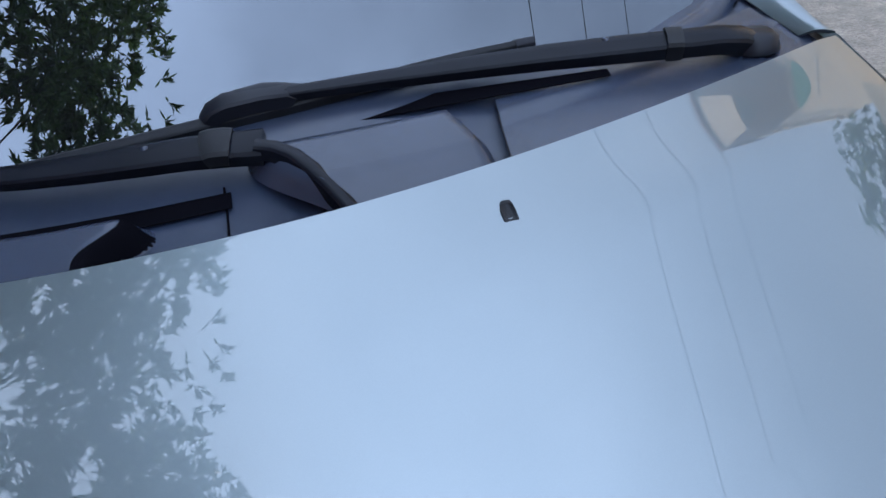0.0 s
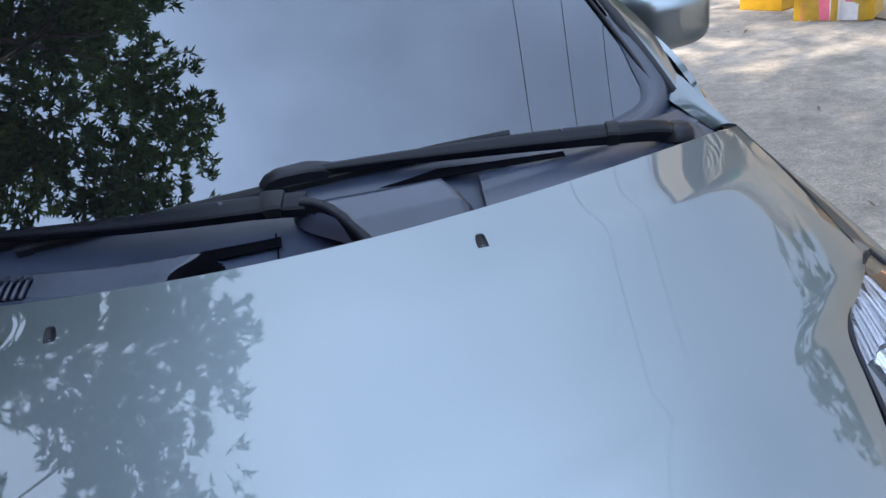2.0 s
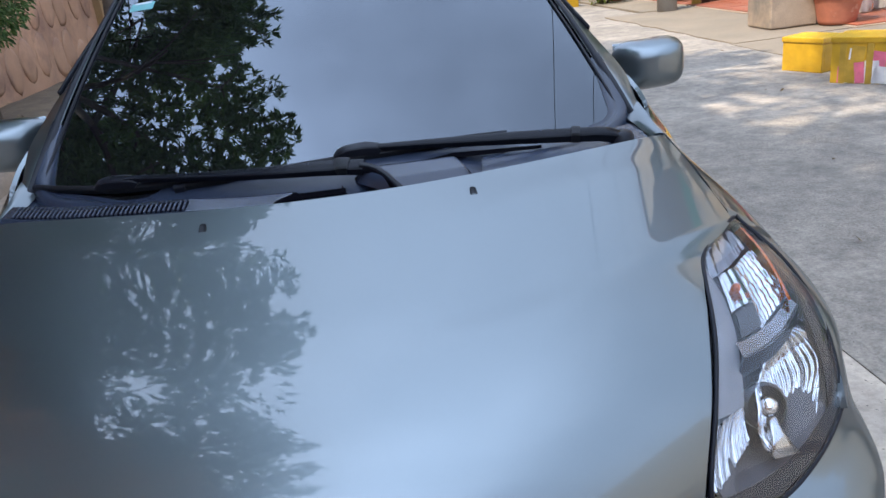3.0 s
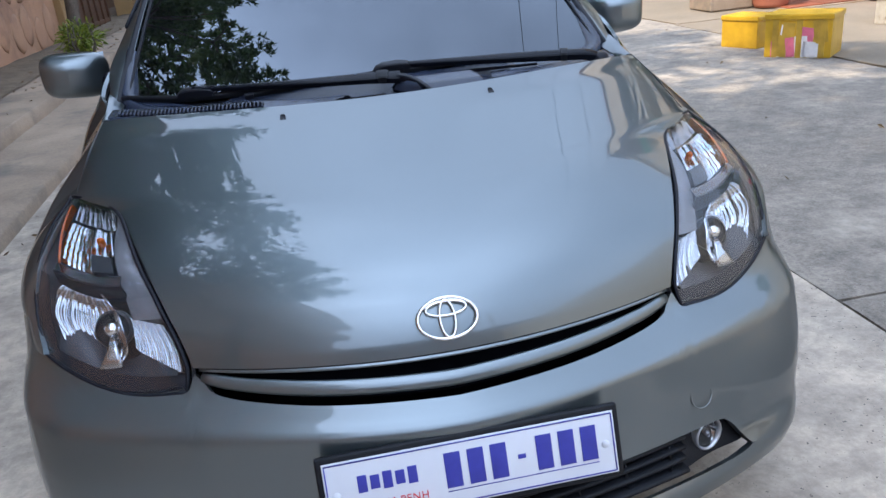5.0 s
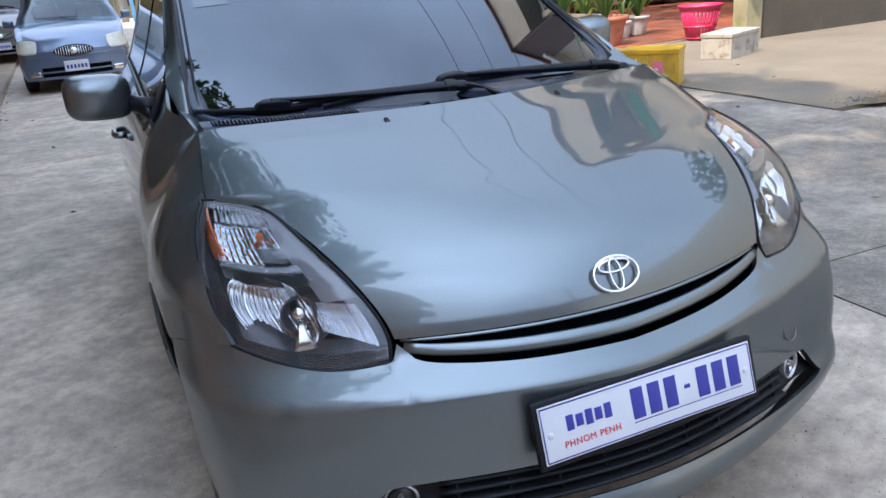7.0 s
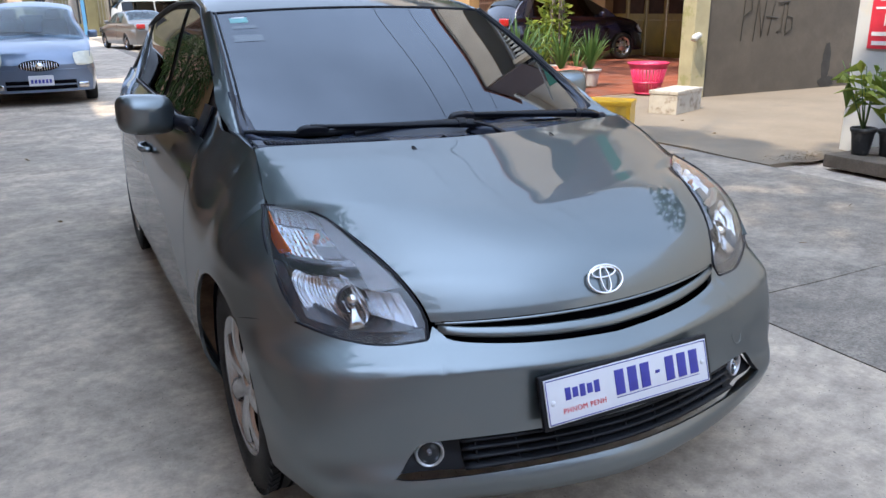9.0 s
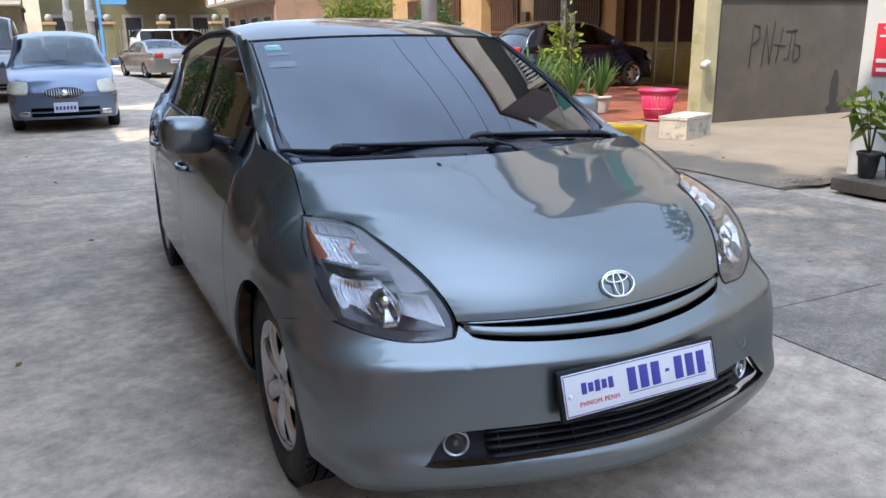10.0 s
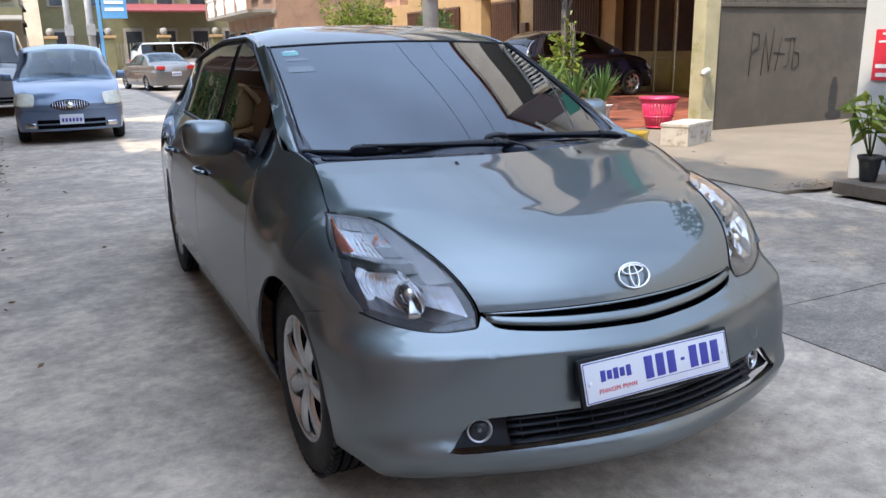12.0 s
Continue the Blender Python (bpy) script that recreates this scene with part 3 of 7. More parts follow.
def headlamp(side):
    lens = lamp_face(side)
    lamp = part("headlamp", sheet(lamp_face(side, 0.075), 24, 24, 0.006), BEZEL, car, "headlamp with clear cover and chrome reflectors")
    cover = part("cover", sheet(lens, 32, 32, 0.003), CLEAR, lamp)
    cover.visible_shadow = False
    # seal round the lamp
    rim = [lens(u, 0) for u in np.linspace(0, 1, 16)] + [lens(1, v) for v in np.linspace(0.06, 1, 16)] + [lens(u, 1) for u in np.linspace(0.95, 0, 12)] + [lens(0, v) for v in np.linspace(0.96, 0, 20)]
    part("seal", tube([p + Vector((0, 0.002, -0.001)) for p in rim], 0.0042, 6), SATIN, lamp)
    inward = Vector((-side * 0.22, 0.83, -0.5)).normalized()

    def inside(u, v, d):
        return lens(u, v) + inward * d

    def patch(name, u0, u1, v0, v1, depth, mat, nu=16, nv=8, label="", thick=0.002):
        """A piece of the lamp's inside; edges and depth may vary along it."""
        return part(name, sheet(lambda p, q: inside(lerp(u0(q), u1(q), p), lerp(v0(p), v1(p), q), depth(p, q)), nu, nv, thick), mat, lamp, label)

    flat = lambda k: (lambda q: k)
    rng = random.Random(7 if side < 0 else 8)
    # dark surround and grey floor
    patch("lower_bezel", flat(0.02), flat(0.97), flat(0.012), flat(0.075), lambda p, q: 0.005 + 0.010 * q, SATIN, 24, 4)
    patch("side_bezel", flat(0.90), flat(0.985), flat(0.05), flat(0.40), lambda p, q: 0.005 + 0.010 * (1 - p), SATIN, 5, 16)
    patch("housing_floor", flat(0.10), flat(0.90), flat(0.070), lambda p: 0.19 - 0.06 * math.cos(2 * math.pi * (p - 0.5)) * (p > 0.1), lambda p, q: 0.016 + 0.045 * q, BEZEL, 24, 6)
    # outer bowl with uneven upright flutes
    wobble = [rng.uniform(-1, 1) for _ in range(64)]

    def ripple(p, n, deep):
        k = p * n
        i = int(k) % 60
        return deep * (math.sin(math.pi * (k % 1)) + 0.9 * lerp(wobble[i], wobble[i + 1], k % 1))

    def bowl(p, q):
        ang = (q - 0.5) * math.pi
        u = 0.635 + 0.265 * (2 * p - 1) * math.cos(ang * 0.86)
        v = 0.235 + 0.180 * math.sin(ang) + 0.03 * (1 - p)
        dip = math.sin(math.pi * p) * math.cos(ang)
        return inside(u, v, 0.024 + 0.042 * dip + ripple(p + 0.04 * math.sin(9 * q), 17, 0.0042) + 0.003 * math.sin(q * 23))

    part("main_reflector", sheet(bowl, 120, 26, 0.002), REFLECTOR, lamp)
    # inner lobe of the reflector, finely fluted
    patch("inner_reflector", flat(0.07), flat(0.37), lambda p: 0.085 + 0.095 * p, lambda p: 0.275 + 0.045 * p, lambda p, q: 0.020 + 0.026 * p + 0.010 * math.sin(math.pi * q) + ripple(p + 0.03 * q, 13, 0.0040), REFLECTOR, 96, 8)
    # bulb with its shield and the bright stem below
    c = inside(0.47, 0.255, 0.040)
    way = Vector((side * 0.10, -0.90, 0.42)).normalized()
    a = Vector((0, 0, 1)).cross(way).normalized()
    b = way.cross(a)
    turned = Matrix.Translation(c) @ way.to_track_quat("Z", "Y").to_matrix().to_4x4()
    part("bulb_socket", lathe([(0.031, 0.004), (0.036, 0.000), (0.036, -0.014), (0.024, -0.024), (0, -0.026)], 28, turned), BEZEL, lamp)
    part("bulb_shield", lathe([(0, 0.020), (0.009, 0.018), (0.015, 0.010), (0.016, 0.0), (0.010, -0.02)], 24, turned), CHROME, lamp)
    part("shield_stem", strip([c - b * 0.016 + way * 0.010, c - b * 0.040 + way * 0.014, c - b * 0.072 + way * 0.026], a, lambda t: 0.012 + 0.034 * t * t, 0.004), REFLECTOR, lamp)
    # brow and grey divider between the chambers
    patch("brow", flat(0.25), flat(0.86), flat(0.385), lambda p: 0.455 - 0.01 * p, lambda p, q: 0.010 + 0.022 * (1 - q), SATIN, 20, 4, "", 0.004)
    patch("divider", flat(0.24), flat(0.86), lambda p: 0.452 - 0.01 * p, lambda p: 0.505 - 0.015 * p, lambda p, q: 0.010 + 0.014 * q, SMOKED, 20, 4)
    # inner panel along the bonnet, its grey painting a hazy reflection
    patch("inner_panel", lambda q: 0.035, lambda q: 0.27 - 0.10 * smooth(0.5, 1.0, q), flat(0.30), flat(0.93), lambda p, q: 0.010 + 0.018 * p, HAZY, 12, 16)

    # indicator chamber: cut facets, a dark window, the amber bulb and a ribbed roof
    def cut(p, q):
        i, j = int(p * 7) % 8, int(q * 5) % 8
        tilt = wobble[(i * 7 + j * 3) % 60]
        return 0.020 + 0.010 * math.sin(math.pi * p) + 0.005 * (abs((p * 7) % 1 - 0.5) + abs((q * 5) % 1 - 0.5)) + 0.004 * tilt * ((p * 7) % 1 - 0.5)

    patch("indicator_reflector", flat(0.50), lambda q: 0.85, flat(0.50), flat(0.765), cut, REFLECTOR, 56, 40)
    patch("bulb_chamber", flat(0.27), flat(0.50), flat(0.61), flat(0.775), lambda p, q: 0.022 + 0.014 * math.sin(math.pi * p) + ripple(p, 5, 0.003), REFLECTOR, 24, 8)
    patch("dark_window", flat(0.29), flat(0.50), flat(0.515), flat(0.605), lambda p, q: 0.020, BEZEL, 10, 5)
    patch("chamber_roof", flat(0.19), flat(0.84), flat(0.785), flat(0.945), lambda p, q: 0.030 - 0.014 * q + ripple(p, 9, 0.004), SMOKED, 60, 5)
    part("indicator_bulb", lathe([(0, 0.012), (0.006, 0.010), (0.008, 0.002), (0.006, -0.012)], 16, Matrix.Translation(inside(0.40, 0.69, 0.024)) @ Vector((0, -0.6, 0.8)).to_track_quat("Z", "Y").to_matrix().to_4x4()), AMBER, lamp, "amber indicator bulb")
    patch("amber_reflector", lambda q: 0.795 + 0.14 * q, lambda q: 0.895 + 0.085 * q ** 0.7, lambda p: 0.50 - 0.02 * p, lambda p: 0.90 - 0.03 * p, lambda p, q: 0.004 + 0.032 * p, AMBER, 8, 14, "amber side reflector", 0.004)
    return lamp


for side in (-1, 1):
    headlamp(side)

# front wing
lamp_line = curve1d([(0.474, 0.644), (0.536, 0.700), (0.584, 0.750), (0.670, 0.800), (0.790, 0.845), (0.82, 0.850)])
bumper_line = curve1d([(0.474, 0.6425), (0.543, 0.6305), (0.607, 0.6190), (0.652, 0.6075), (0.690, 0.5955)])


def wing_top(y):
    if y < 0.82:
        return lamp_line(y)
    if y < 1.040:
        yy = y - 0.2
        for _ in range(12):
            yy = y - sweep(seam_x(yy), yy)
        return max(0.850, bonnet_z(yy) - 0.004)
    if y < 1.26:
        return lerp(0.961, 0.992, smooth(1.03, 1.27, y))
    return pillar_line((y - 1.26) / 0.80)[2]


def pillar_line(v):
    """Lower outer edge of the windscreen pillar."""
    y = lerp(1.26, 2.06, v)
    z = lerp(0.992, 1.330, v) + 0.02 * math.sin(math.pi * v)
    return lerp(0.698, side_x(z) + 0.004, smooth(0, 0.22, v)), y, z


wing_edge = curve1d([(0.474, 0.742), (0.54, 0.757), (0.60, 0.757), (0.68, 0.742), (0.80, 0.7145), (0.92, 0.697), (1.04, 0.680), (1.15, 0.686), (1.26, 0.698)])


def wing_x(y, z):
    """Half width of the wing: the flat flank below, rounding over to its upper edge."""
    top = wing_top(y)
    edge = wing_edge(y) if y < 1.26 else pillar_line((y - 1.26) / 0.80)[0]
    base = min(0.68, top - lerp(0.035, 0.10, smooth(0.52, 0.80, y)))
    x = body_x(y, min(z, base))
    if z > base:
        t = (z - base) / (top - base)
        x = edge + (x - edge) * (1 - t ** lerp(2.2, 1.55, smooth(0.85, 1.05, y)))
    if y > 1.12:
        x = lerp(x, max(side_x(z), edge if z > top - 0.002 else 0), smooth(1.12, 1.355, y))
    flare = math.exp(-((math.hypot(y - AXLE_F, z - HUB_Z) - ARCH) / 0.035) ** 2)
    return x + 0.005 * flare * (y < 1.25)


def wing(side):
    def arch_line(y):
        return bumper_line(y) if y < 0.690 else HUB_Z + math.sqrt(max(0, ARCH ** 2 - (y - AXLE_F) ** 2))

    def f_front(u, v):
        y = lerp(0.474, 1.209, u)
        z = lerp(arch_line(y), wing_top(y), 1 - (1 - v) ** 1.35)
        return Vector((side * wing_x(y, z), y, z))

    def f_back(u, v):
        y = lerp(1.209, 1.358, u)
        z = lerp(0.19, wing_top(y), 1 - (1 - v) ** 1.35)
        return Vector((side * wing_x(y, z), y, z))

    bm = sheet(f_front, 90, 44)
    sheet(f_back, 14, 44, bm=bm)
    thicken(bm, 0.010)
    return part("front_wing", bm, PAINT, car)


for side in (-1, 1):
    wing(side)

# windscreen, roof and pillars
def screen(u, v, inset=0.0):
    x = (2 * u - 1) * lerp(0.668, 0.585, v)
    y = lerp(1.030 + 0.37 * x * x, 1.900 + 0.07 * x * x, v)
    z = lerp(0.938 + 0.035 * x * x, 1.353 - 0.052 * x * x, v) + 0.016 * math.sin(math.pi * v)
    return Vector((x, y, z - inset))


windscreen = part("windscreen", sheet(screen, 40, 30, -0.005), TINT, car, "tinted windscreen")
windscreen.visible_shadow = False
part("screen_seal", tube([screen(u, 1.0) + Vector((0, 0.002, 0.001)) for u in np.linspace(0.0, 1.0, 30)], 0.0055, 6), SATIN, car)
for side in (0, 1):
    part("screen_seal", tube([screen(side + (0.012 if side == 0 else -0.012), v) + Vector((0, 0, 0.003)) for v in np.linspace(0.02, 1, 30)], 0.0038, 6), SATIN, car)
STICKER = material("teal_sticker", (0.16, 0.42, 0.42), 0.5, vary=0.2, scale=40)
PAPER = glass_material("faded_film", (0.05, 0.056, 0.066), 0.16, dust=0.03, sheen=(0.86, 0.94, 1.0))
for k, (u, v, du, dv, mat) in enumerate(((0.075, 0.915, 0.055, 0.050, STICKER), (0.085, 0.845, 0.075, 0.030, PAPER), (0.085, 0.740, 0.085, 0.060, PAPER), (0.075, 0.937, 0.040, 0.012, PLATE_WHITE))):
    part("sticker", sheet(lambda a, b: screen(u + du * (a - 0.5), v + dv * (b - 0.5)) + Vector((0, 0, 0.0008 + 0.0002 * k)), 4, 4, 0.0002), mat, windscreen, "small windscreen sticker")
roof_z = curve1d([(1.90, 1.353), (2.0, 1.384), (2.12, 1.412), (2.35, 1.440), (2.7, 1.436), (3.2, 1.378), (3.8, 1.255), (4.2, 1.13), (4.38, 1.05)])


def roof_crown(y):
    return 0.052 + 0.035 * smooth(1.9, 2.6, y)


def rail(y):
    x = 0.58
    for _ in range(6):
        z = roof_z(y) - roof_crown(y) * x * x
        x = side_x(z) * (1 - 0.10 * smooth(3.2, 4.45, y))
    return x, z


def roof(u, v):
    y = lerp(1.906, 4.38, v)
    xr, zr = rail(y)
    x = (2 * u - 1) * xr
    lift = 0.07 * x * x * (1 - smooth(0.0, 0.25, v))
    return Vector((x, y + lift, roof_z(y) - roof_crown(y) * x * x - 0.02 * (abs(2 * u - 1)) ** 8))


part("roof", sheet(roof, 40, 50, -0.012), PAINT, car)


def pillar(side):
    def f(u, v):
        e = screen(1, v)
        x, y, z = pillar_line(v)
        p = Vector((lerp(e.x - 0.003, x, u), lerp(e.y, y, u), lerp(e.z + 0.003, z, u)))
        p += Vector((0.5, -0.3, 0.8)).normalized() * (0.010 * math.sin(math.pi * max(0, min(1, u)) ** 0.5) ** 0.9)
        return Vector((side * p.x, p.y, p.z))
    part("pillar_trim", sheet(lambda u, v: f(lerp(-0.02, 0.15, u), v) + Vector((side * 0.001, -0.002, 0.0025)), 5, 36, 0.002), SATIN, car, "black windscreen trim")
    return part("windscreen_pillar", sheet(lambda u, v: f(u, lerp(-0.07, 1, v)), 10, 40, 0.01), PAINT, car)


def pillar_foot(side):
    """Painted skin that closes the corner between wing, cowl and pillar."""
    def f(u, v):
        y = lerp(1.045, 1.275, u)
        a = Vector((wing_edge(min(y, 1.26)), y, wing_top(min(y, 1.2599)) + 0.0015))
        b = Vector((0.660, 1.080, 0.951)).lerp(Vector((0.655, 1.205, 0.968)), u)
        p = a.lerp(b, v) + Vector((0.3, 0, 0.9)) * (0.005 * math.sin(math.pi * v))
        return Vector((side * p.x, p.y, p.z))
    return part("pillar_foot", sheet(f, 16, 8, 0.004), PAINT, car)


for side in (-1, 1):
    pillar(side)
    pillar_foot(side)


def glass_top(y):
    if y < 2.06:
        v = (y - 1.26) / 0.80
        return lerp(0.992, 1.330, v) + 0.02 * math.sin(math.pi * v) - 0.012
    return rail(y)[1] - lerp(0.052, 0.040, smooth(2.06, 3.3, y))


def belt(y):
    return 0.950 + 0.022 * (y - 1.4)


def flank(y0, y1, low, high, out=0.0, arch=None):
    def f(u, v):
        y = lerp(y0, y1, u)
        lo, hi = low(y), high(y)
        if arch:
            d = ARCH ** 2 - (y - arch) ** 2
            lo = max(lo, HUB_Z + math.sqrt(d) if d > 0 else 0)
        z = lerp(lo, max(hi, lo + 0.002), v)
        return Vector((body_x(y, z) + out, y, z))
    return f


def mirrored(f, side):
    return lambda u, v: Vector((side * f(u, v).x, *f(u, v).yz))


SILL = lambda y: 0.19
for side in (-1, 1):
    front_door = part("front_door", sheet(mirrored(flank(1.363, 2.412, SILL, belt), side), 34, 30, 0.012), PAINT, car)
    rear_door = part("rear_door", sheet(mirrored(flank(2.418, 3.420, SILL, belt, 0, AXLE_R), side), 40, 30, 0.012), PAINT, car)
    part("rear_quarter", sheet(mirrored(flank(3.426, 4.40, lambda y: 0.22, lambda y: min(rail(y)[1] - 0.004, lerp(1.0, 1.32, smooth(3.9, 3.4, y)) if y < 3.9 else 1.0), 0, AXLE_R), side), 44, 30, 0.012), PAINT, car)
    # black window surround, then the panes a little proud
    part("window_surround", sheet(mirrored(flank(1.40, 3.55, lambda y: belt(y) - 0.004, lambda y: glass_top(y) + 0.014, -0.012), side), 60, 12, 0.008), SATIN, car, "black window surround")
    pane = part("window_pane", sheet(mirrored(flank(1.535, 2.362, lambda y: belt(y) + 0.012, lambda y: max(belt(y) + 0.02, glass_top(y) - 0.01), -0.004), side), 34, 14, 0.004), SIDETINT, front_door)
    pane = part("window_pane", sheet(mirrored(flank(2.452, 3.30, lambda y: belt(y) + 0.012, lambda y: glass_top(y) - 0.01, -0.004), side), 34, 14, 0.004), SIDETINT, rear_door)
    part("roof_side_rail", sheet(mirrored(flank(1.98, 3.56, lambda y: glass_top(y) + 0.012, lambda y: rail(y)[1] - 0.016, 0.001), side), 44, 5, 0.008), PAINT, car)
    part("belt_moulding", strip([(side * (body_x(y, belt(y)) + 0.003), y, belt(y) + 0.002) for y in np.linspace(1.50, 3.4, 24)], (0, 0, 1), 0.018, 0.010), SATIN, car)
    part("drip_rail", strip([(side * (body_x(y, glass_top(y) + 0.016) + 0.004), y, glass_top(y) + 0.018) for y in np.linspace(1.55, 3.5, 30)], (0, 0, 1), 0.012, 0.008), SATIN, car)
    part("sill", sheet(lambda u, v: Vector((side * (0.800 + 0.012 * v), lerp(1.23, 3.21, u), lerp(0.155, 0.20, v))), 20, 3, 0.02), PAINT, car)
    for door, y in ((front_door, 2.27), (rear_door, 3.22)):
        handle = part("door_handle", tube([(side * (body_x(y + d, 0.80) + o), y + d, 0.80) for d, o in ((-0.085, 0.004), (-0.07, 0.028), (-0.03, 0.036), (0.03, 0.036), (0.07, 0.028), (0.085, 0.004))], 0.013, 8, flat=0.8), PAINT, door)

part("tailgate", sheet(lambda u, v: Vector(((2 * u - 1) * side_x(lerp(0.22, 0.96, v)) * 0.875, 4.40 + 0.10 * math.cos((2 * u - 1) * 1.4) * (1 - v * 0.6), lerp(0.22, 0.96, v))), 20, 12, 0.012), PAINT, car)
bm = box((1.24, 3.7, 0.44), (0, 2.35, 0.40), 0.03)
part("underbody", bm, GAPDARK, car)
# cabin: dash, floor and seats that show faintly through the tint
part("dashboard", box((1.30, 0.50, 0.22), (0, 1.62, 0.80), 0.07), INTERIOR, car)
part("cabin_floor", box((1.40, 2.6, 0.06), (0, 2.7, 0.55), 0.02), INTERIOR, car)
for x in (-0.36, 0.36):
    bm = box((0.50, 0.16, 0.62), (x, 2.45, 0.92), 0.06, turn=pose(0, 0, 0, -14))
    box((0.28, 0.10, 0.18), (x, 2.55, 1.24), 0.04, bm)
    box((0.50, 0.52, 0.16), (x, 2.2, 0.64), 0.05, bm)
    part("seat", bm, INTERIOR, car)

# cowl under the windscreen, its cover plate and vent
def cowl(u, v):
    x = (2 * u - 1) * 0.674
    front = 0.903 + sweep(x, 0.903)
    back = 1.030 + 0.37 * x * x + 0.072
    y = lerp(front, back, v)
    rise = smooth(0.52, 0.67, abs(x))
    z = lerp(0.934, 0.954, min(1, v / 0.7)) - 0.010 * math.sin(math.pi * min(1, v / 0.7)) * (1 - rise) + 0.010 * rise * (1 - smooth(0.45, 0.75, v)) + (0.026 - 0.018 * smooth(0.32, 0.47, abs(x))) * smooth(0.68, 1.0, v)
    return Vector((x, y, z))


part("cowl", sheet(cowl, 60, 14, -0.02), CHARCOAL, car, "charcoal plastic cowl")
for side in (-1, 1):
    # upturned end of the cowl beside the pillar
    part("cowl_end", sheet(lambda u, v: Vector((side * lerp(0.560, 0.694, u), lerp(1.060 + 0.075 * u, 1.180 + 0.10 * u, v), 0.948 + 0.014 * u * u + 0.016 * v * smooth(0.5, 1, u))), 12, 10, 0.006), CHARCOAL, car)


def screen_corner(side):
    """Moulding that carries the cowl round the windscreen's lower corner and up the foot of its pillar."""
    def on_glass(a, b):
        v = b / 0.98
        x = a
        for _ in range(4):
            u = (x / lerp(0.668, 0.585, v) + 1) / 2
            p = screen(u, v)
        return p

    def path(s):
        if s < 0.45:
            return lerp(0.36, 0.575, s / 0.45), 0.004
        if s < 0.72:
            q = (s - 0.45) / 0.27 * math.pi / 2
            return 0.575 + 0.082 * math.sin(q), 0.086 - 0.082 * math.cos(q)
        q = (s - 0.72) / 0.28
        return 0.657 - 0.020 * q, 0.086 + 0.21 * q

    def f(u, v):
        (a, b), (c, d) = path(max(0, u - 0.01)), path(min(1, u + 0.01))
        n = Vector((-(d - b), c - a)).normalized()
        m = path(u)
        w = 0.034 * smooth(0, 0.5, u) * (1 - 0.9 * smooth(0.66, 1, u)) + 0.004
        k = lerp(-0.034, w, v)
        p = on_glass(m[0] + n.x * k, max(-0.03, m[1] + n.y * k))
        up = 0.0022 + 0.010 * math.sin(math.pi * min(1, v * 1.25 + 0.02)) ** 0.8 * smooth(0.1, 0.45, u) if v < 0.78 else 0.0022
        return Vector((side * p.x, p.y, p.z + up - 0.016 * (1 - smooth(0, 0.35, v))))
    return part("corner_moulding", sheet(f, 48, 12, 0.003), CHARCOAL, car, "charcoal moulding round the glass corner")


for side in (-1, 1):
    screen_corner(side)


def hood_back(x):
    return 0.906 + sweep(x, 0.906)


part("bonnet_seal", tube([(x, hood_back(x) + 0.004, 0.9555 - 0.004 * (x / 0.66) ** 2) for x in np.linspace(-0.660, 0.660, 50)], 0.0048, 6), GAPDARK, car)


def cover_plate(u, v):
    x = lerp(lerp(0.118, 0.030, smooth(0, 0.9, v)), 0.262 - 0.012 * smooth(0.5, 1, v), u)
    y = lerp(0.896 + 0.087 * x * x, 1.060 - 0.03 * u, v) + 0.2 * x * x
    edge = min(1, 12 * min(u, 1 - u)) * min(1, 8 * (1 - v) + 0.15)
    return Vector((x, y, 0.942 + 0.024 * edge * smooth(0.05, 0.40, v) + 0.016 * v))


part("wiper_cover", sheet(cover_plate, 24, 16, -0.012), CHARCOAL, car, "moulded charcoal cover plate")
part("cowl_step", sheet(lambda u, v: Vector((lerp(0.272 + 0.022 * v, 0.640, u), lerp(0.900, 1.035, v) + 0.27 * lerp(0.272 + 0.022 * v, 0.640, u) ** 2 + 0.004 * v, 0.946 + 0.012 * v + 0.004 * smooth(0.72, 0.78, v) + 0.006 * u)), 20, 20, 0.010), CHARCOAL, car)
# no hollow here: near-black strips paint the recess shade under the wipers
part("wiper_recess", sheet(lambda u, v: Vector((lerp(-0.560, 0.010, u), hood_back(lerp(-0.560, 0.010, u)) + lerp(0.088, lerp(0.125, 0.112, u), v), 0.9440 + 0.004 * v)), 24, 4, 0.001), GAPDARK, car, "flat dark strip painting the shaded recess under the wiper")
part("wiper_recess", sheet(lambda u, v: Vector((lerp(0.135, 0.420, u), lerp(1.078, 1.052, u) + lerp(0.0, lerp(0.036, 0.010, u), v), 0.9660 + 0.004 * v)), 20, 4, 0.001), GAPDARK, car, "flat dark strip painting the shaded recess under the wiper")
part("cowl_seam", strip([cowl((0.004 / 0.674 + 1) / 2, v) + Vector((0, 0, 0.0015)) for v in np.linspace(0.0, 0.62, 6)], (1, 0, 0), 0.0022, 0.002), GAPDARK, car)


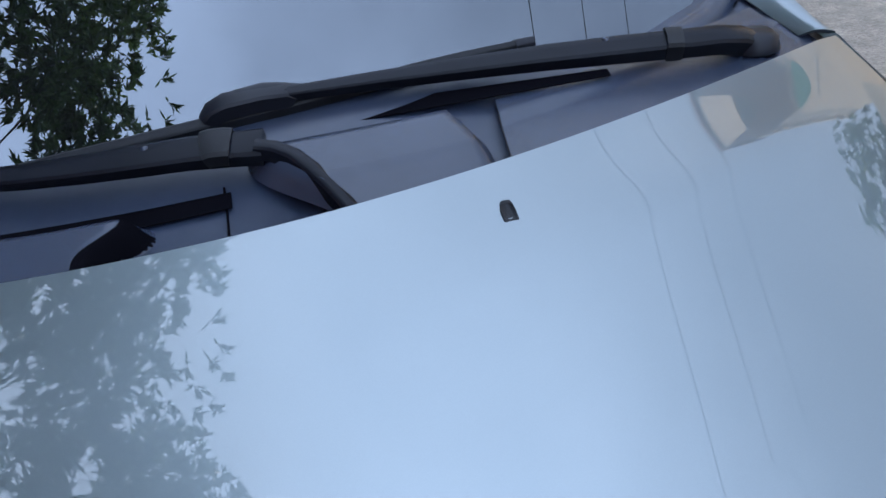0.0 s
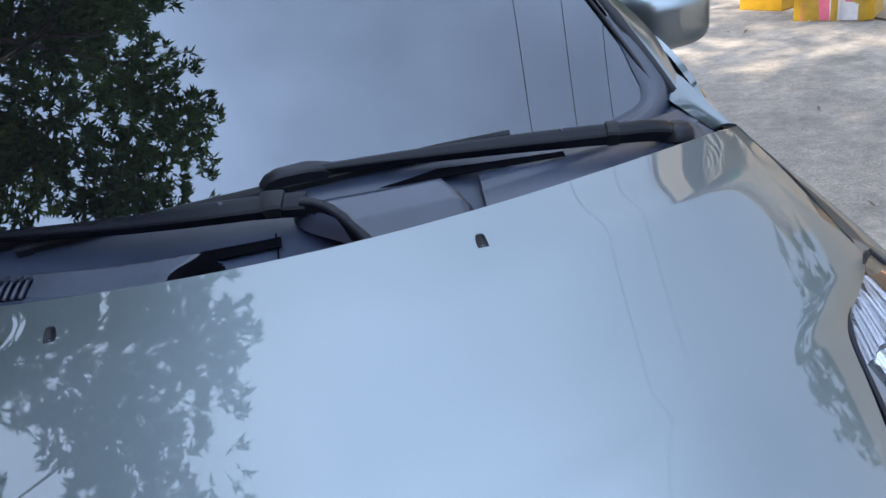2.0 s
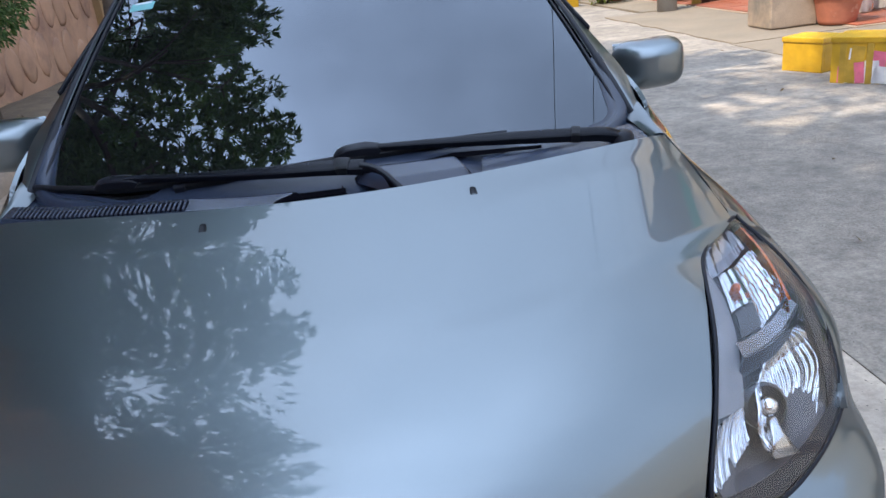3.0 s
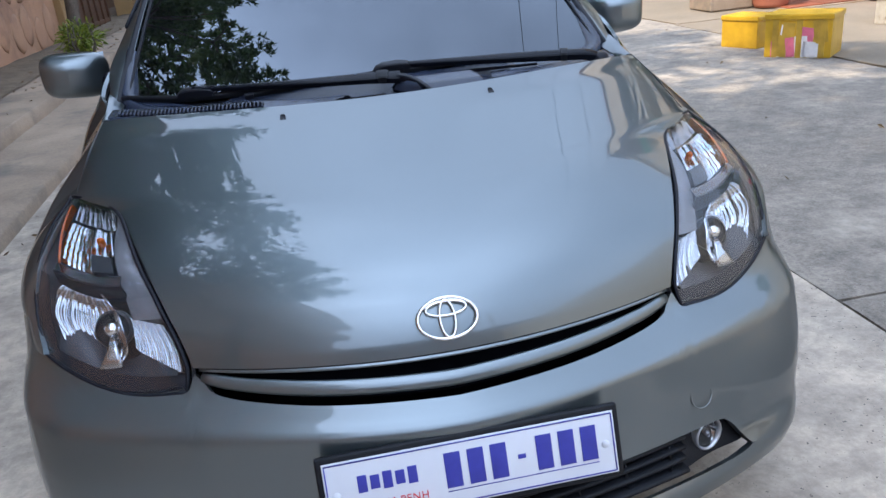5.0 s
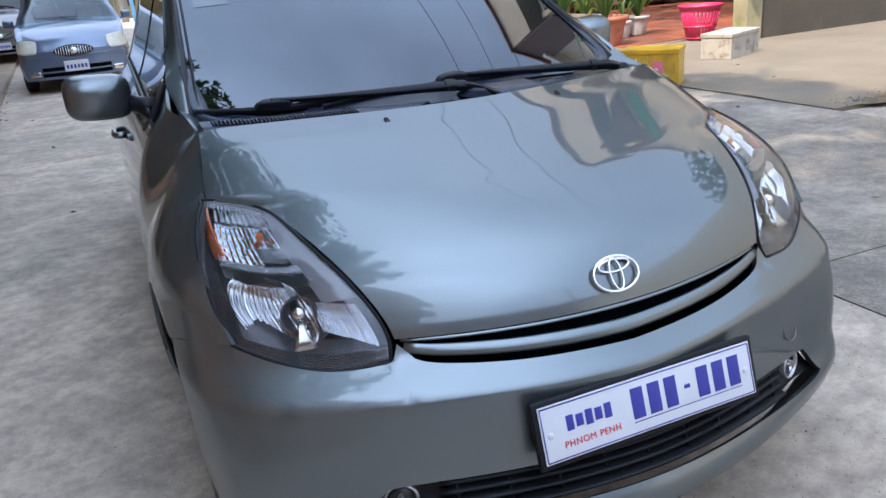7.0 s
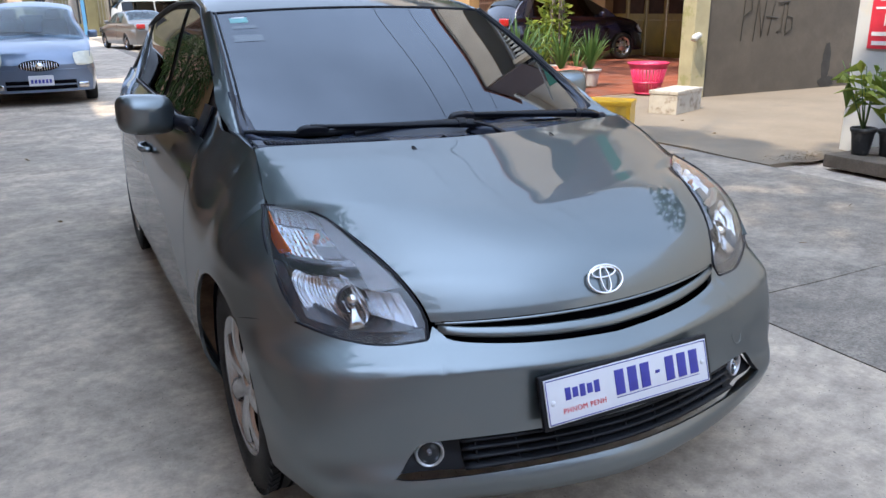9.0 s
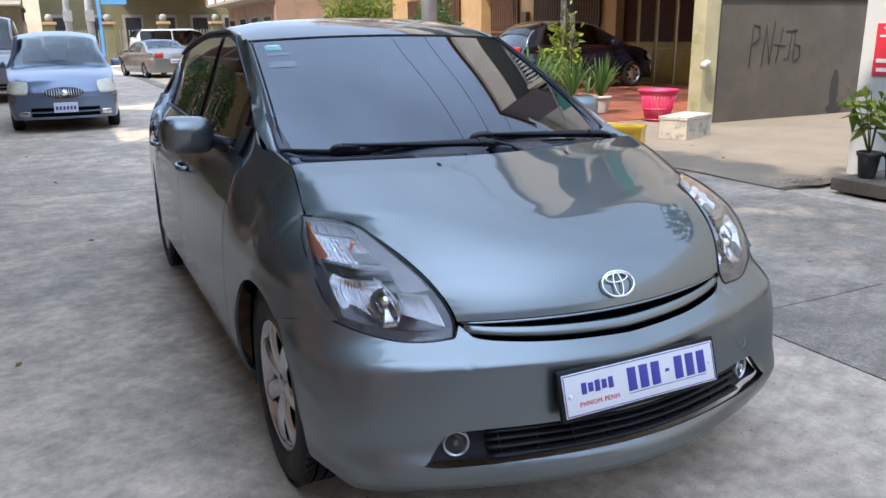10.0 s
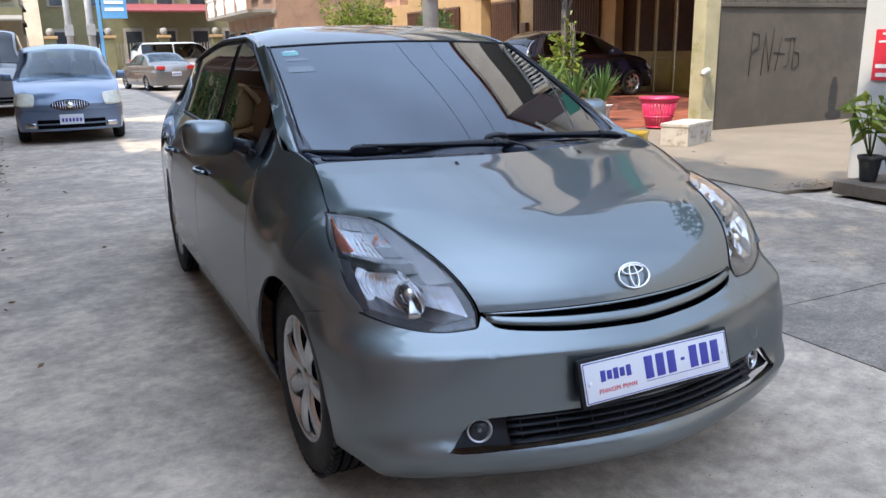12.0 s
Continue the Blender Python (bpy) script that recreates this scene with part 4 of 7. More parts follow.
def vent_panel(u, v):
    """Raised panel behind the bonnet; v runs over its top and down its rear."""
    x = lerp(-0.100, -0.664, u) + 0.040 * smooth(0.15, 0.75, v) ** 1.5 * (1 - smooth(0, 0.30, u))
    rise = smooth(0, lerp(0.025, 0.055, v), u)
    y = hood_back(x) + 0.003 + 0.075 * min(1, v / 0.8) + 0.012 * max(0, v - 0.8) * 5
    q = (y - 0.903 - sweep(x, 0.903)) / (0.199 + 0.37 * x * x - sweep(x, 0.903))
    base = lerp(0.934, 0.954, min(1, q / 0.7)) - 0.010 * math.sin(math.pi * max(0, min(1, q / 0.7)))
    top = 0.957 + 0.009 * smooth(0.12, 0.40, u) + 0.006 * min(1, v / 0.8) + 0.004 * smooth(0.75, 1, u) - 0.006 * (v < 0.08)
    z = lerp(base - 0.003, top, rise) - 0.012 * max(0, v - 0.8) * 5 * rise
    return Vector((x, y, z))


panel = part("vent_panel", sheet(vent_panel, 60, 20, -0.008), CHARCOAL, car, "raised charcoal panel with a slatted air vent")
# near-black skin paints shade onto the panel's end
part("panel_end", sheet(lambda u, v: vent_panel(lerp(0.002, 0.045, u), lerp(0.0, 0.78, v)) + Vector((0.0008, 0, 0.0010)), 8, 14, -0.001), GAPDARK, panel, "dark skin painting shade on the panel's end")
# the shade between the slats is this near-black sheet's colour
vent = part("vent_frame", sheet(lambda u, v: vent_panel(lerp(0.335, 0.955, u), lerp(0.12, 0.62, v)) + Vector((0, 0, 0.0018)), 40, 4, -0.002), GAPDARK, panel)
for k in range(38):
    u = lerp(0.340, 0.950, k / 37)
    a, b = vent_panel(u, 0.10), vent_panel(u, 0.64)
    part("slat", strip([a + Vector((0, 0, 0.003)), (a + b) / 2 + Vector((0, 0, 0.0045)), b + Vector((0, 0, 0.003))], (1, 0, 0), 0.0048, 0.005), CHARCOAL, vent)

# washer nozzles
for side in (-1, 1):
    base = on_nose(side * 0.245, 0.844)
    bm = sheet(lambda u, v: base + Vector((0.0076 * (1 - 0.22 * v) * math.copysign(abs(math.cos(2 * math.pi * u)) ** 0.5, math.cos(2 * math.pi * u)), 0.0092 * math.copysign(abs(math.sin(2 * math.pi * u)) ** 0.5, math.sin(2 * math.pi * u)) * (1 - 0.15 * v) + 0.008 * (v - 0.4), 0.010 * math.sin(v * math.pi / 2) * (1 + 0.45 * math.sin(2 * math.pi * u)) - 0.002)), 20, 6)
    bmesh.ops.contextual_create(bm, geom=[e for e in bm.edges if e.is_boundary and e.verts[0].co.z > base.z + 0.002])
    part("washer_nozzle", bm, BLACK, car)

# wipers: creased arms of folded sheet, joint, blade
def lift_to_screen(x, y, up):
    v = (y - 1.030 - 0.37 * x * x) / (0.87 - 0.30 * x * x)
    return Vector((x, y, screen((x / lerp(0.668, 0.585, max(0, v)) + 1) / 2, max(0, v)).z + up))


def folded(points, across, width, height, crown=0.12, bm=None):
    """A folded-sheet arm along points: a flat top between two creases and steep sides, each face smooth along its length alone."""
    own = bmesh.new()
    pts = [Vector(p) for p in points]
    n = len(pts) - 1
    rows = []
    for i, p in enumerate(pts):
        t = i / n
        way = (pts[min(i + 1, n)] - pts[max(i - 1, 0)]).normalized()
        a = Vector(across(t) if callable(across) else across)
        a = (a - way * a.dot(way)).normalized()
        up = way.cross(a)
        up = -up if up.z < 0 else up
        w, h = width(t) if callable(width) else width, height(t) if callable(height) else height
        rows.append([p + a * (w * q) + up * (h * k) for q, k in ((-0.5, -0.5), (-0.46, 0.34), (-0.36, 0.5), (0.0, 0.5 + crown), (0.36, 0.5), (0.46, 0.34), (0.5, -0.5), (-0.5, -0.5))])
    rows = [[own.verts.new(p) for p in r[:7]] for r in rows]
    for c, d in zip(rows, rows[1:]):
        for k in range(7):
            own.faces.new((c[k], c[(k + 1) % 7], d[(k + 1) % 7], d[k]))
            if k not in (3,):
                own.edges.get((c[k], d[k])).smooth = False
    for r in (rows[0], rows[-1]):
        for e in own.faces.new(r).edges:
            e.smooth = False
    return merge(bm, own)


def blade(line, clip_x, parent):
    """A wiper blade: a spine over a rubber lip, end caps, and the clip that holds it to its arm."""
    at = curve1d(sorted(line))
    xs = np.linspace(line[0][0], line[-1][0], 26)
    pts = [lift_to_screen(x, at(x), 0.011) for x in xs]
    part("blade", folded(pts, (0, 1, 0.4), lambda t: 0.0165 - 0.006 * abs(2 * t - 1) ** 2, 0.011, 0.35), BLACK, parent)
    part("rubber", strip([p + Vector((0, 0.003, -0.010)) for p in pts], (0, 0, 1), 0.012, 0.004), RUBBER, parent)
    for i, j in ((0, 1), (-1, -2)):
        d = (pts[i] - pts[j]).normalized() * 0.014
        part("end_cap", folded([pts[i] - d * 1.3, pts[i] - d * 0.5, pts[i] + d * 0.3], (0, 1, 0.4), 0.0145, 0.012, 0.3), SATIN, parent)
    c = lift_to_screen(clip_x, at(clip_x), 0.020)
    run = (lift_to_screen(clip_x + 0.05, at(clip_x + 0.05), 0.020) - c).normalized()
    part("clip", folded([c + run * d + Vector((0, 0, h)) for d, h in ((0.047, -0.004), (0.040, 0.003), (0.015, 0.0065), (-0.022, 0.0065), (-0.036, 0.002), (-0.044, -0.006))], (0, 1, 0.3), lambda t: 0.027 - 0.008 * abs(2 * t - 1) ** 3, 0.017, 0.10), SATIN, parent)
    part("clip_tab", folded([c + run * d + Vector((0, 0.003, h)) for d, h in ((0.060, 0.004), (0.034, 0.012), (0.018, 0.0155), (-0.010, 0.0145))], (0, 1, 0.3), 0.012, 0.004, 0.2), SATIN, parent)


left_wiper = part("wiper_arm", folded([(0.590, 1.058, 0.962), (0.570, 1.056, 0.973), (0.545, 1.056, 0.979), (0.505, 1.060, 0.982), (0.44, 1.072, 0.985), (0.36, 1.086, 0.988), (0.27, 1.094, 0.992), (0.18, 1.098, 0.997), (0.10, 1.100, 1.001), (0.045, 1.101, 1.004)], (0, 1, 0.45), lambda t: lerp(0.030, 0.014, smooth(0.45, 0.95, t)), lambda t: lerp(0.022, 0.009, t)), ARMBLACK, car, "black wiper arm")
part("pivot_cap", lathe([(0, 0.020), (0.017, 0.019), (0.024, 0.013), (0.027, 0.0)], 24, Matrix.Translation((0.592, 1.060, 0.958))), SATIN, left_wiper)
part("joint", folded([(0.503, 1.0595, 0.983), (0.486, 1.0635, 0.984)], (0, 1, 0.45), 0.033, 0.022), BLACK, left_wiper)
part("rivet", lathe([(0, 0.003), (0.0035, 0.002), (0.004, 0)], 12, Matrix.Translation((0.425, 1.078, 0.9955))), CHARCOAL, left_wiper)
blade([(0.358, 1.136), (0.25, 1.124), (0.08, 1.104), (-0.10, 1.098), (-0.24, 1.100), (-0.335, 1.104)], 0.043, left_wiper)
NECK = [(0.121, 0.922, 0.946), (0.114, 0.936, 0.953), (0.104, 0.958, 0.961), (0.092, 0.981, 0.969), (0.078, 1.003, 0.976), (0.062, 1.017, 0.981), (0.045, 1.024, 0.984)]
right_wiper = part("wiper_arm", folded([(0.052, 1.028, 0.984), (0.020, 1.034, 0.986), (-0.02, 1.040, 0.988), (-0.07, 1.044, 0.990), (-0.12, 1.050, 0.991), (-0.18, 1.060, 0.992), (-0.25, 1.078, 0.993), (-0.32, 1.099, 0.994), (-0.39, 1.122, 0.995), (-0.47, 1.146, 0.998)], (0, 1, 0.45), lambda t: lerp(0.037, 0.032, t / 0.35) if t < 0.35 else lerp(0.032, 0.014, smooth(0.3, 0.9, t)), lambda t: lerp(0.016, 0.009, t)), ARMBLACK, car, "black wiper arm")
part("neck", folded(NECK, lambda t: lerp(0.9, 0.3, t) * Vector((1, 0, 0)) + lerp(0.4, 0.95, t) * Vector((0, 1, 0)), lambda t: lerp(0.017, 0.021, t), 0.014, 0.3), ARMBLACK, right_wiper)
part("joint", folded([(0.022, 1.0335, 0.9885), (0.016, 1.0345, 0.9900), (0.002, 1.0365, 0.9905), (-0.004, 1.0375, 0.9890)], (0, 1, 0.45), 0.039, 0.016), BLACK, right_wiper)
part("rivet", lathe([(0, 0.003), (0.0035, 0.002), (0.004, 0)], 12, Matrix.Translation((-0.058, 1.046, 0.9985))), CHARCOAL, right_wiper)
blade([(-0.655, 1.222), (-0.55, 1.176), (-0.465, 1.146), (-0.36, 1.124), (-0.268, 1.113)], -0.463, right_wiper)

# badge
badge = on_nose(0, 0.268)
t0, t1 = on_nose(0, 0.258), on_nose(0, 0.280)
up = (t1 - t0).normalized()
lay = Matrix((Vector((1, 0, 0)), up, Vector((1, 0, 0)).cross(up))).transposed().to_4x4()
lay.translation = badge + Vector((0, -0.002, 0.0015))


def ring(rx, ry, cx, cy, w):
    return tube([(cx + rx * math.cos(2 * math.pi * k / 40), cy + ry * math.sin(2 * math.pi * k / 40), 0.004) for k in range(41)], w, 6, caps=False)


bm = merge(ring(0.053, 0.036, 0, 0, 0.0037), ring(0.036, 0.0125, 0, 0.017, 0.0029))
bm = merge(bm, ring(0.0135, 0.033, 0, -0.001, 0.0029))
bm.transform(lay)
part("badge", bm, CHROME, car, "chrome oval badge")

# upper grille: dark back, thin lip under the bonnet and one painted bar
def slot(x, s):
    """A point of the slot between bonnet and bumper; s from 0 at the bumper to 1 at the bonnet."""
    lo, hi = face(x, bumper_top(min(abs(x), 0.43))), on_nose(x, 0.246)
    return lo.lerp(hi, s)


grille = part("grille", sheet(lambda u, v: slot((2 * u - 1) * 0.446, v * 1.2 - 0.15) + Vector((0, 0.060, -0.01)), 40, 5, 0.004), GAPDARK, car, "slim dark front grille")
part("bar", strip([slot(x, 0.33 + 0.10 * (x / 0.43) ** 2) + Vector((0, 0.012, 0.0)) for x in np.linspace(-0.440, 0.440, 44)], (0, 0.5, 0.9), lambda t: 0.029 - 0.008 * abs(2 * t - 1) ** 3, 0.018), PAINT, grille, "painted grille bar")
part("lip_strip", strip([slot(x, 0.93) + Vector((0, 0.006, -0.002)) for x in np.linspace(-0.444, 0.444, 40)], (0, 0.7, 0.7), 0.010, 0.005), PAINT, grille)
part("rim", strip([slot(x, 1.0) + Vector((0, 0.006, 0.000)) for x in np.linspace(-0.43, 0.43, 40)], (0, 0.7, 0.7), 0.010, 0.006), SATIN, grille)

# lower grille with slats, and fog lamps
def mouth(x, s, back):
    z = lerp(mouth_low(abs(x)), mouth_top(abs(x)), s)
    return face(x, z) + Vector((0, back, 0))


lower = part("lower_grille", sheet(lambda u, v: mouth((2 * u - 1) * 0.590, v, 0.07), 40, 4, 0.004), GAPDARK, car, "black lower grille with slats")
for k in range(4):
    part("slat", strip([mouth(x, 0.14 + 0.24 * k, 0.022) for x in np.linspace(-0.432, 0.432, 36)], (0, 1, 0.15), 0.028, 0.008), BLACK, lower)
for k in range(9):
    x = -0.40 + 0.1 * k
    part("upright", strip([mouth(x, 0.03, 0.030), mouth(x, 0.97, 0.030)], (1, 0, 0), 0.005, 0.02), BLACK, lower)
for side in (-1, 1):
    c = face(side * 0.502, 0.330) + Vector((0, 0.030, 0))
    m = Matrix.Translation(c) @ Vector((side * 0.35, -1, 0.05)).to_track_quat("Z", "Y").to_matrix().to_4x4() @ Matrix.Diagonal((0.86, 0.86, 0.9, 1))
    part("fog_surround", sheet(lambda u, v: mouth(side * lerp(0.430, 0.592, u), v, 0.030 + 0.012 * math.sin(math.pi * u)), 10, 8, 0.004), BLACK, car)
    fog = part("fog_lamp", lathe([(0.041, -0.03), (0.041, 0.003), (0.0395, 0.007), (0.0365, 0.007), (0.0335, 0.001), (0.032, -0.02)], 36, m), SILVERLAMP, car, "round fog lamp")
    part("reflector", lathe([(0.029, 0.0), (0.024, -0.010), (0.014, -0.020), (0, -0.024)], 30, m), REFLECTOR, fog)
    part("lens", lathe([(0.0295, 0.001), (0.023, 0.007), (0.012, 0.010), (0, 0.011)], 30, m), CLEAR, fog)
    part("bulb", lathe([(0, 0.006), (0.007, 0.004), (0.009, -0.012)], 14, m), SMOKED, fog)

# tow cover disc pressed into the bumper
c = face(0.474, 0.440)
bm = lathe([(0.0245, 0.0), (0.026, 0.0012), (0.0275, 0.0)], 32, Matrix.Translation(c + Vector((0, -0.0005, 0))) @ Vector((0.33, -1, 0.33)).to_track_quat("Z", "Y").to_matrix().to_4x4())
part("tow_cover", bm, PAINT, car)

# number plate: bars stand for its characters
PLATE = Matrix.Translation((0.003, 0.1465, 0.452)) @ pose(0, 0, 0, 73, 0, 0)
PW, PH = 0.512, 0.112
plate = part("number_plate_holder", box((PW + 0.022, PH + 0.022, 0.014), (0, 0, -0.008), 0.005), BLACK, car, "black plate holder")
plate.matrix_basis = PLATE
part("plate", box((PW, PH, 0.003), (0, 0, 0.0005), 0.0012), PLATE_WHITE, plate, "white plate with blue bars")


def frame_line(w, h, t, z):
    bm = bmesh.new()
    for sx, sy, cx, cy in ((w, t, 0, h / 2), (w, t, 0, -h / 2), (t, h, w / 2, 0), (t, h, -w / 2, 0)):
        box((sx, sy, 0.0012), (cx, cy, z), 0, bm)
    return bm


part("border", frame_line(PW - 0.008, PH - 0.008, 0.0022, 0.0024), PLATE_BLUE, plate)
for k in range(7):
    w = 0.014 if k == 3 else 0.0285
    hgt = 0.008 if k == 3 else 0.062
    part("bar", box((w, hgt, 0.0016), (-0.036 + 0.0405 * k, 0.006, 0.0026), 0.0006), PLATE_BLUE, plate)
part("underline", box((0.272, 0.0014, 0.001), (0.086, -0.031, 0.0024)), PLATE_BLUE, plate)
for k in range(5):
    part("bar", box((0.016, 0.024 if k % 2 else 0.030, 0.0014), (-0.192 + 0.0215 * k, 0.012, 0.0026), 0.0005), PLATE_BLUE, plate)
city = bpy.data.curves.new("city_name", "FONT")
city.body, city.size, city.align_x, city.align_y, city.extrude = "PHNOM PENH", 0.0185, "CENTER", "CENTER", 0.0006
city.space_character = 1.12
city.materials.append(PLATE_RED)
words = new("city_name", city)
words.parent, words.matrix_basis = plate, pose(-0.147, -0.028, 0.0028)
for x in (-0.237, 0.237):
    part("bolt", lathe([(0, 0.0035), (0.006, 0.003), (0.0075, 0.001)], 14, Matrix.Translation((x, -0.002, 0.001))), PLATE_WHITE, plate)

# door mirrors
def mirror(side):
    def shell(u, v):
        ang, lat = 2 * math.pi * u, math.pi * (v - 0.5)
        p = 0.52
        cx, cy = math.cos(lat), math.sin(lat)
        sx = math.copysign(abs(cx * math.cos(ang)) ** p, math.cos(ang))
        sz = math.copysign(abs(cx * math.sin(ang)) ** p, math.sin(ang))
        y = 1.700 + 0.055 * cy if cy > 0 else 1.700 + 0.085 * cy
        return Vector((side * (0.889 + 0.098 * sx), y + 0.02 * (sx < 0) * -sx, 1.003 + 0.070 * sz + 0.006 * sx))
    body = part("door_mirror", sheet(shell, 96, 64), PAINT, car)
    part("mirror_glass", sheet(lambda u, v: Vector((side * (0.889 + 0.082 * (2 * u - 1)), 1.7565, 1.003 + 0.057 * (2 * v - 1))), 4, 4, 0.002), CHROME, body)
    bm = tube([(side * 0.735, 1.625, 0.955), (side * 0.770, 1.665, 0.966), (side * 0.815, 1.695, 0.980)], [0.034, 0.028, 0.026], 12)
    part("mirror_stalk", bm, SATIN, body)
    part("mirror_base", sheet(mirrored(flank(1.44, 1.55, lambda y: belt(y) - 0.002, lambda y: min(glass_top(y), 1.045), 0.002), side), 8, 6, 0.006), SATIN, body)


for side in (-1, 1):
    mirror(side)

# wheels
def wheel(side, y):
    m = Matrix.Translation((side * 0.728, y, HUB_Z)) @ pose(0, 0, 0, 0, side * 90, 0)
    tyre = part("wheel", lathe([(0.196, -0.090), (0.255, -0.094), (0.292, -0.088), (0.307, -0.070), (0.310, -0.045), (0.311, 0.0), (0.310, 0.045), (0.307, 0.070), (0.293, 0.088), (0.256, 0.094), (0.222, 0.091), (0.200, 0.082), (0.196, 0.075), (0.196, -0.090)], 64, m), RUBBER, car, "black tyre on a silver alloy wheel")
    for g in (-0.050, -0.017, 0.017, 0.050):
        part("tread_groove", lathe([(0.3105, g - 0.004), (0.3125, g - 0.0035), (0.3125, g + 0.0035), (0.3105, g + 0.004)], 48, m), GAPDARK, tyre)
    for q in (-1, 1):
        bm = bmesh.new()
        for k in range(66):
            turn = Matrix.Rotation(2 * math.pi * (k + 0.5) / 66, 4, "Z") @ Matrix.Translation((0.3075, 0, q * 0.0685)) @ Matrix.Rotation(q * 0.22, 4, "Y") @ Matrix.Rotation(0.2 * q, 4, "X")
            bmesh.ops.create_cube(bm, size=1.0, matrix=m @ turn @ Matrix.Diagonal((0.012, 0.020, 0.030, 1)))
        part("tread_shoulder", bm, RUBBER, tyre, smooth=False)
    rim = part("rim", lathe([(0.204, 0.076), (0.206, 0.084), (0.200, 0.086), (0.190, 0.074), (0.183, 0.040), (0.178, -0.02), (0.184, -0.08), (0.178, -0.08), (0.172, -0.02), (0.176, 0.040), (0.184, 0.070), (0.198, 0.080), (0.204, 0.076)], 56, m), ALLOY, tyre)
    for k in range(7):
        a = 2 * math.pi * k / 7 + 0.3

        def spoke(u, v):
            r = lerp(0.030, 0.192, v)
            half = lerp(0.020, 0.032, v) * (1 - 0.15 * math.sin(math.pi * v))
            q = (2 * u - 1) * half
            z = 0.060 + 0.014 * math.sin(math.pi * v * 0.9) - 0.010 * abs(2 * u - 1) ** 3 + 0.006 * v
            return Vector((r * math.cos(a) - q * math.sin(a), r * math.sin(a) + q * math.cos(a), z))

        bm = sheet(spoke, 8, 10, -0.010)
        bm.transform(m)
        part("spoke", bm, ALLOY, tyre)
    part("hub_cap", lathe([(0, 0.078), (0.020, 0.077), (0.029, 0.072), (0.031, 0.050)], 28, m), ALLOY, tyre)
    for k in range(5):
        a = 2 * math.pi * (k + 0.5) / 5 + 0.3
        part("wheel_nut", lathe([(0, 0.072), (0.008, 0.071), (0.010, 0.050)], 6, m @ Matrix.Translation((0.052 * math.cos(a), 0.052 * math.sin(a), 0))), CHROME, tyre)
    # near-black disc behind the spokes paints shade into their gaps
    part("brake_disc", lathe([(0, 0.044), (0.186, 0.046), (0.180, 0.0), (0, 0.0)], 40, m), GAPDARK, tyre)
    return tyre


def arch_liner(side, y):
    def f(u, v):
        a = math.pi * lerp(-0.06, 1.06, u)
        r = (ARCH + 0.004) * (1 if v < 0.99 else 0.30)
        return Vector((side * lerp(0.815, 0.56, min(1, v * 1.02)), y + r * math.cos(a), HUB_Z + r * math.sin(a)))
    return part("arch_liner", sheet(f, 30, 8, 0.004), GAPDARK, car)


for y in (AXLE_F, AXLE_R):
    for side in (-1, 1):
        wheel(side, y)
        arch_liner(side, y)

# ---- plants ----
def leaf_cloud(points, ways, length, width, droop=0.25, seed=1):
    """Many folded leaves in one mesh: a spine and two flanks each."""
    rng = np.random.default_rng(seed)
    n = len(points)
    p = np.asarray(points, float)
    d = np.asarray(ways, float)
    d /= np.linalg.norm(d, axis=1, keepdims=True) + 1e-9
    r = rng.normal(size=(n, 3))
    s = np.cross(d, r)
    s /= np.linalg.norm(s, axis=1, keepdims=True) + 1e-9
    up = np.cross(s, d)
    ln = (length * rng.uniform(0.7, 1.25, n))[:, None]
    wd = (width * rng.uniform(0.7, 1.25, n))[:, None]
    down = np.array([0, 0, -1.0])
    mid = p + d * ln * 0.5 - up * wd * 0.25
    tip = p + d * ln + down * ln * droop
    a, b = mid + s * wd * 0.5 + up * wd * 0.35, mid - s * wd * 0.5 + up * wd * 0.35
    verts = np.stack([p, a, tip, b, mid], 1).reshape(-1, 3)
    k = np.arange(n)[:, None] * 5
    faces = np.concatenate([k + [0, 1, 4], k + [1, 2, 4], k + [2, 3, 4], k + [3, 0, 4]], 1).reshape(-1, 3)
    me = bpy.data.meshes.new("leaves")
    me.from_pydata(verts.tolist(), [], faces.tolist())
    me.update()
    return me


def link_mesh(name, me, mat, parent=None):
    me.materials.append(mat)
    ob = new(name, me)
    if parent is not None:
        ob.parent = parent
    return ob


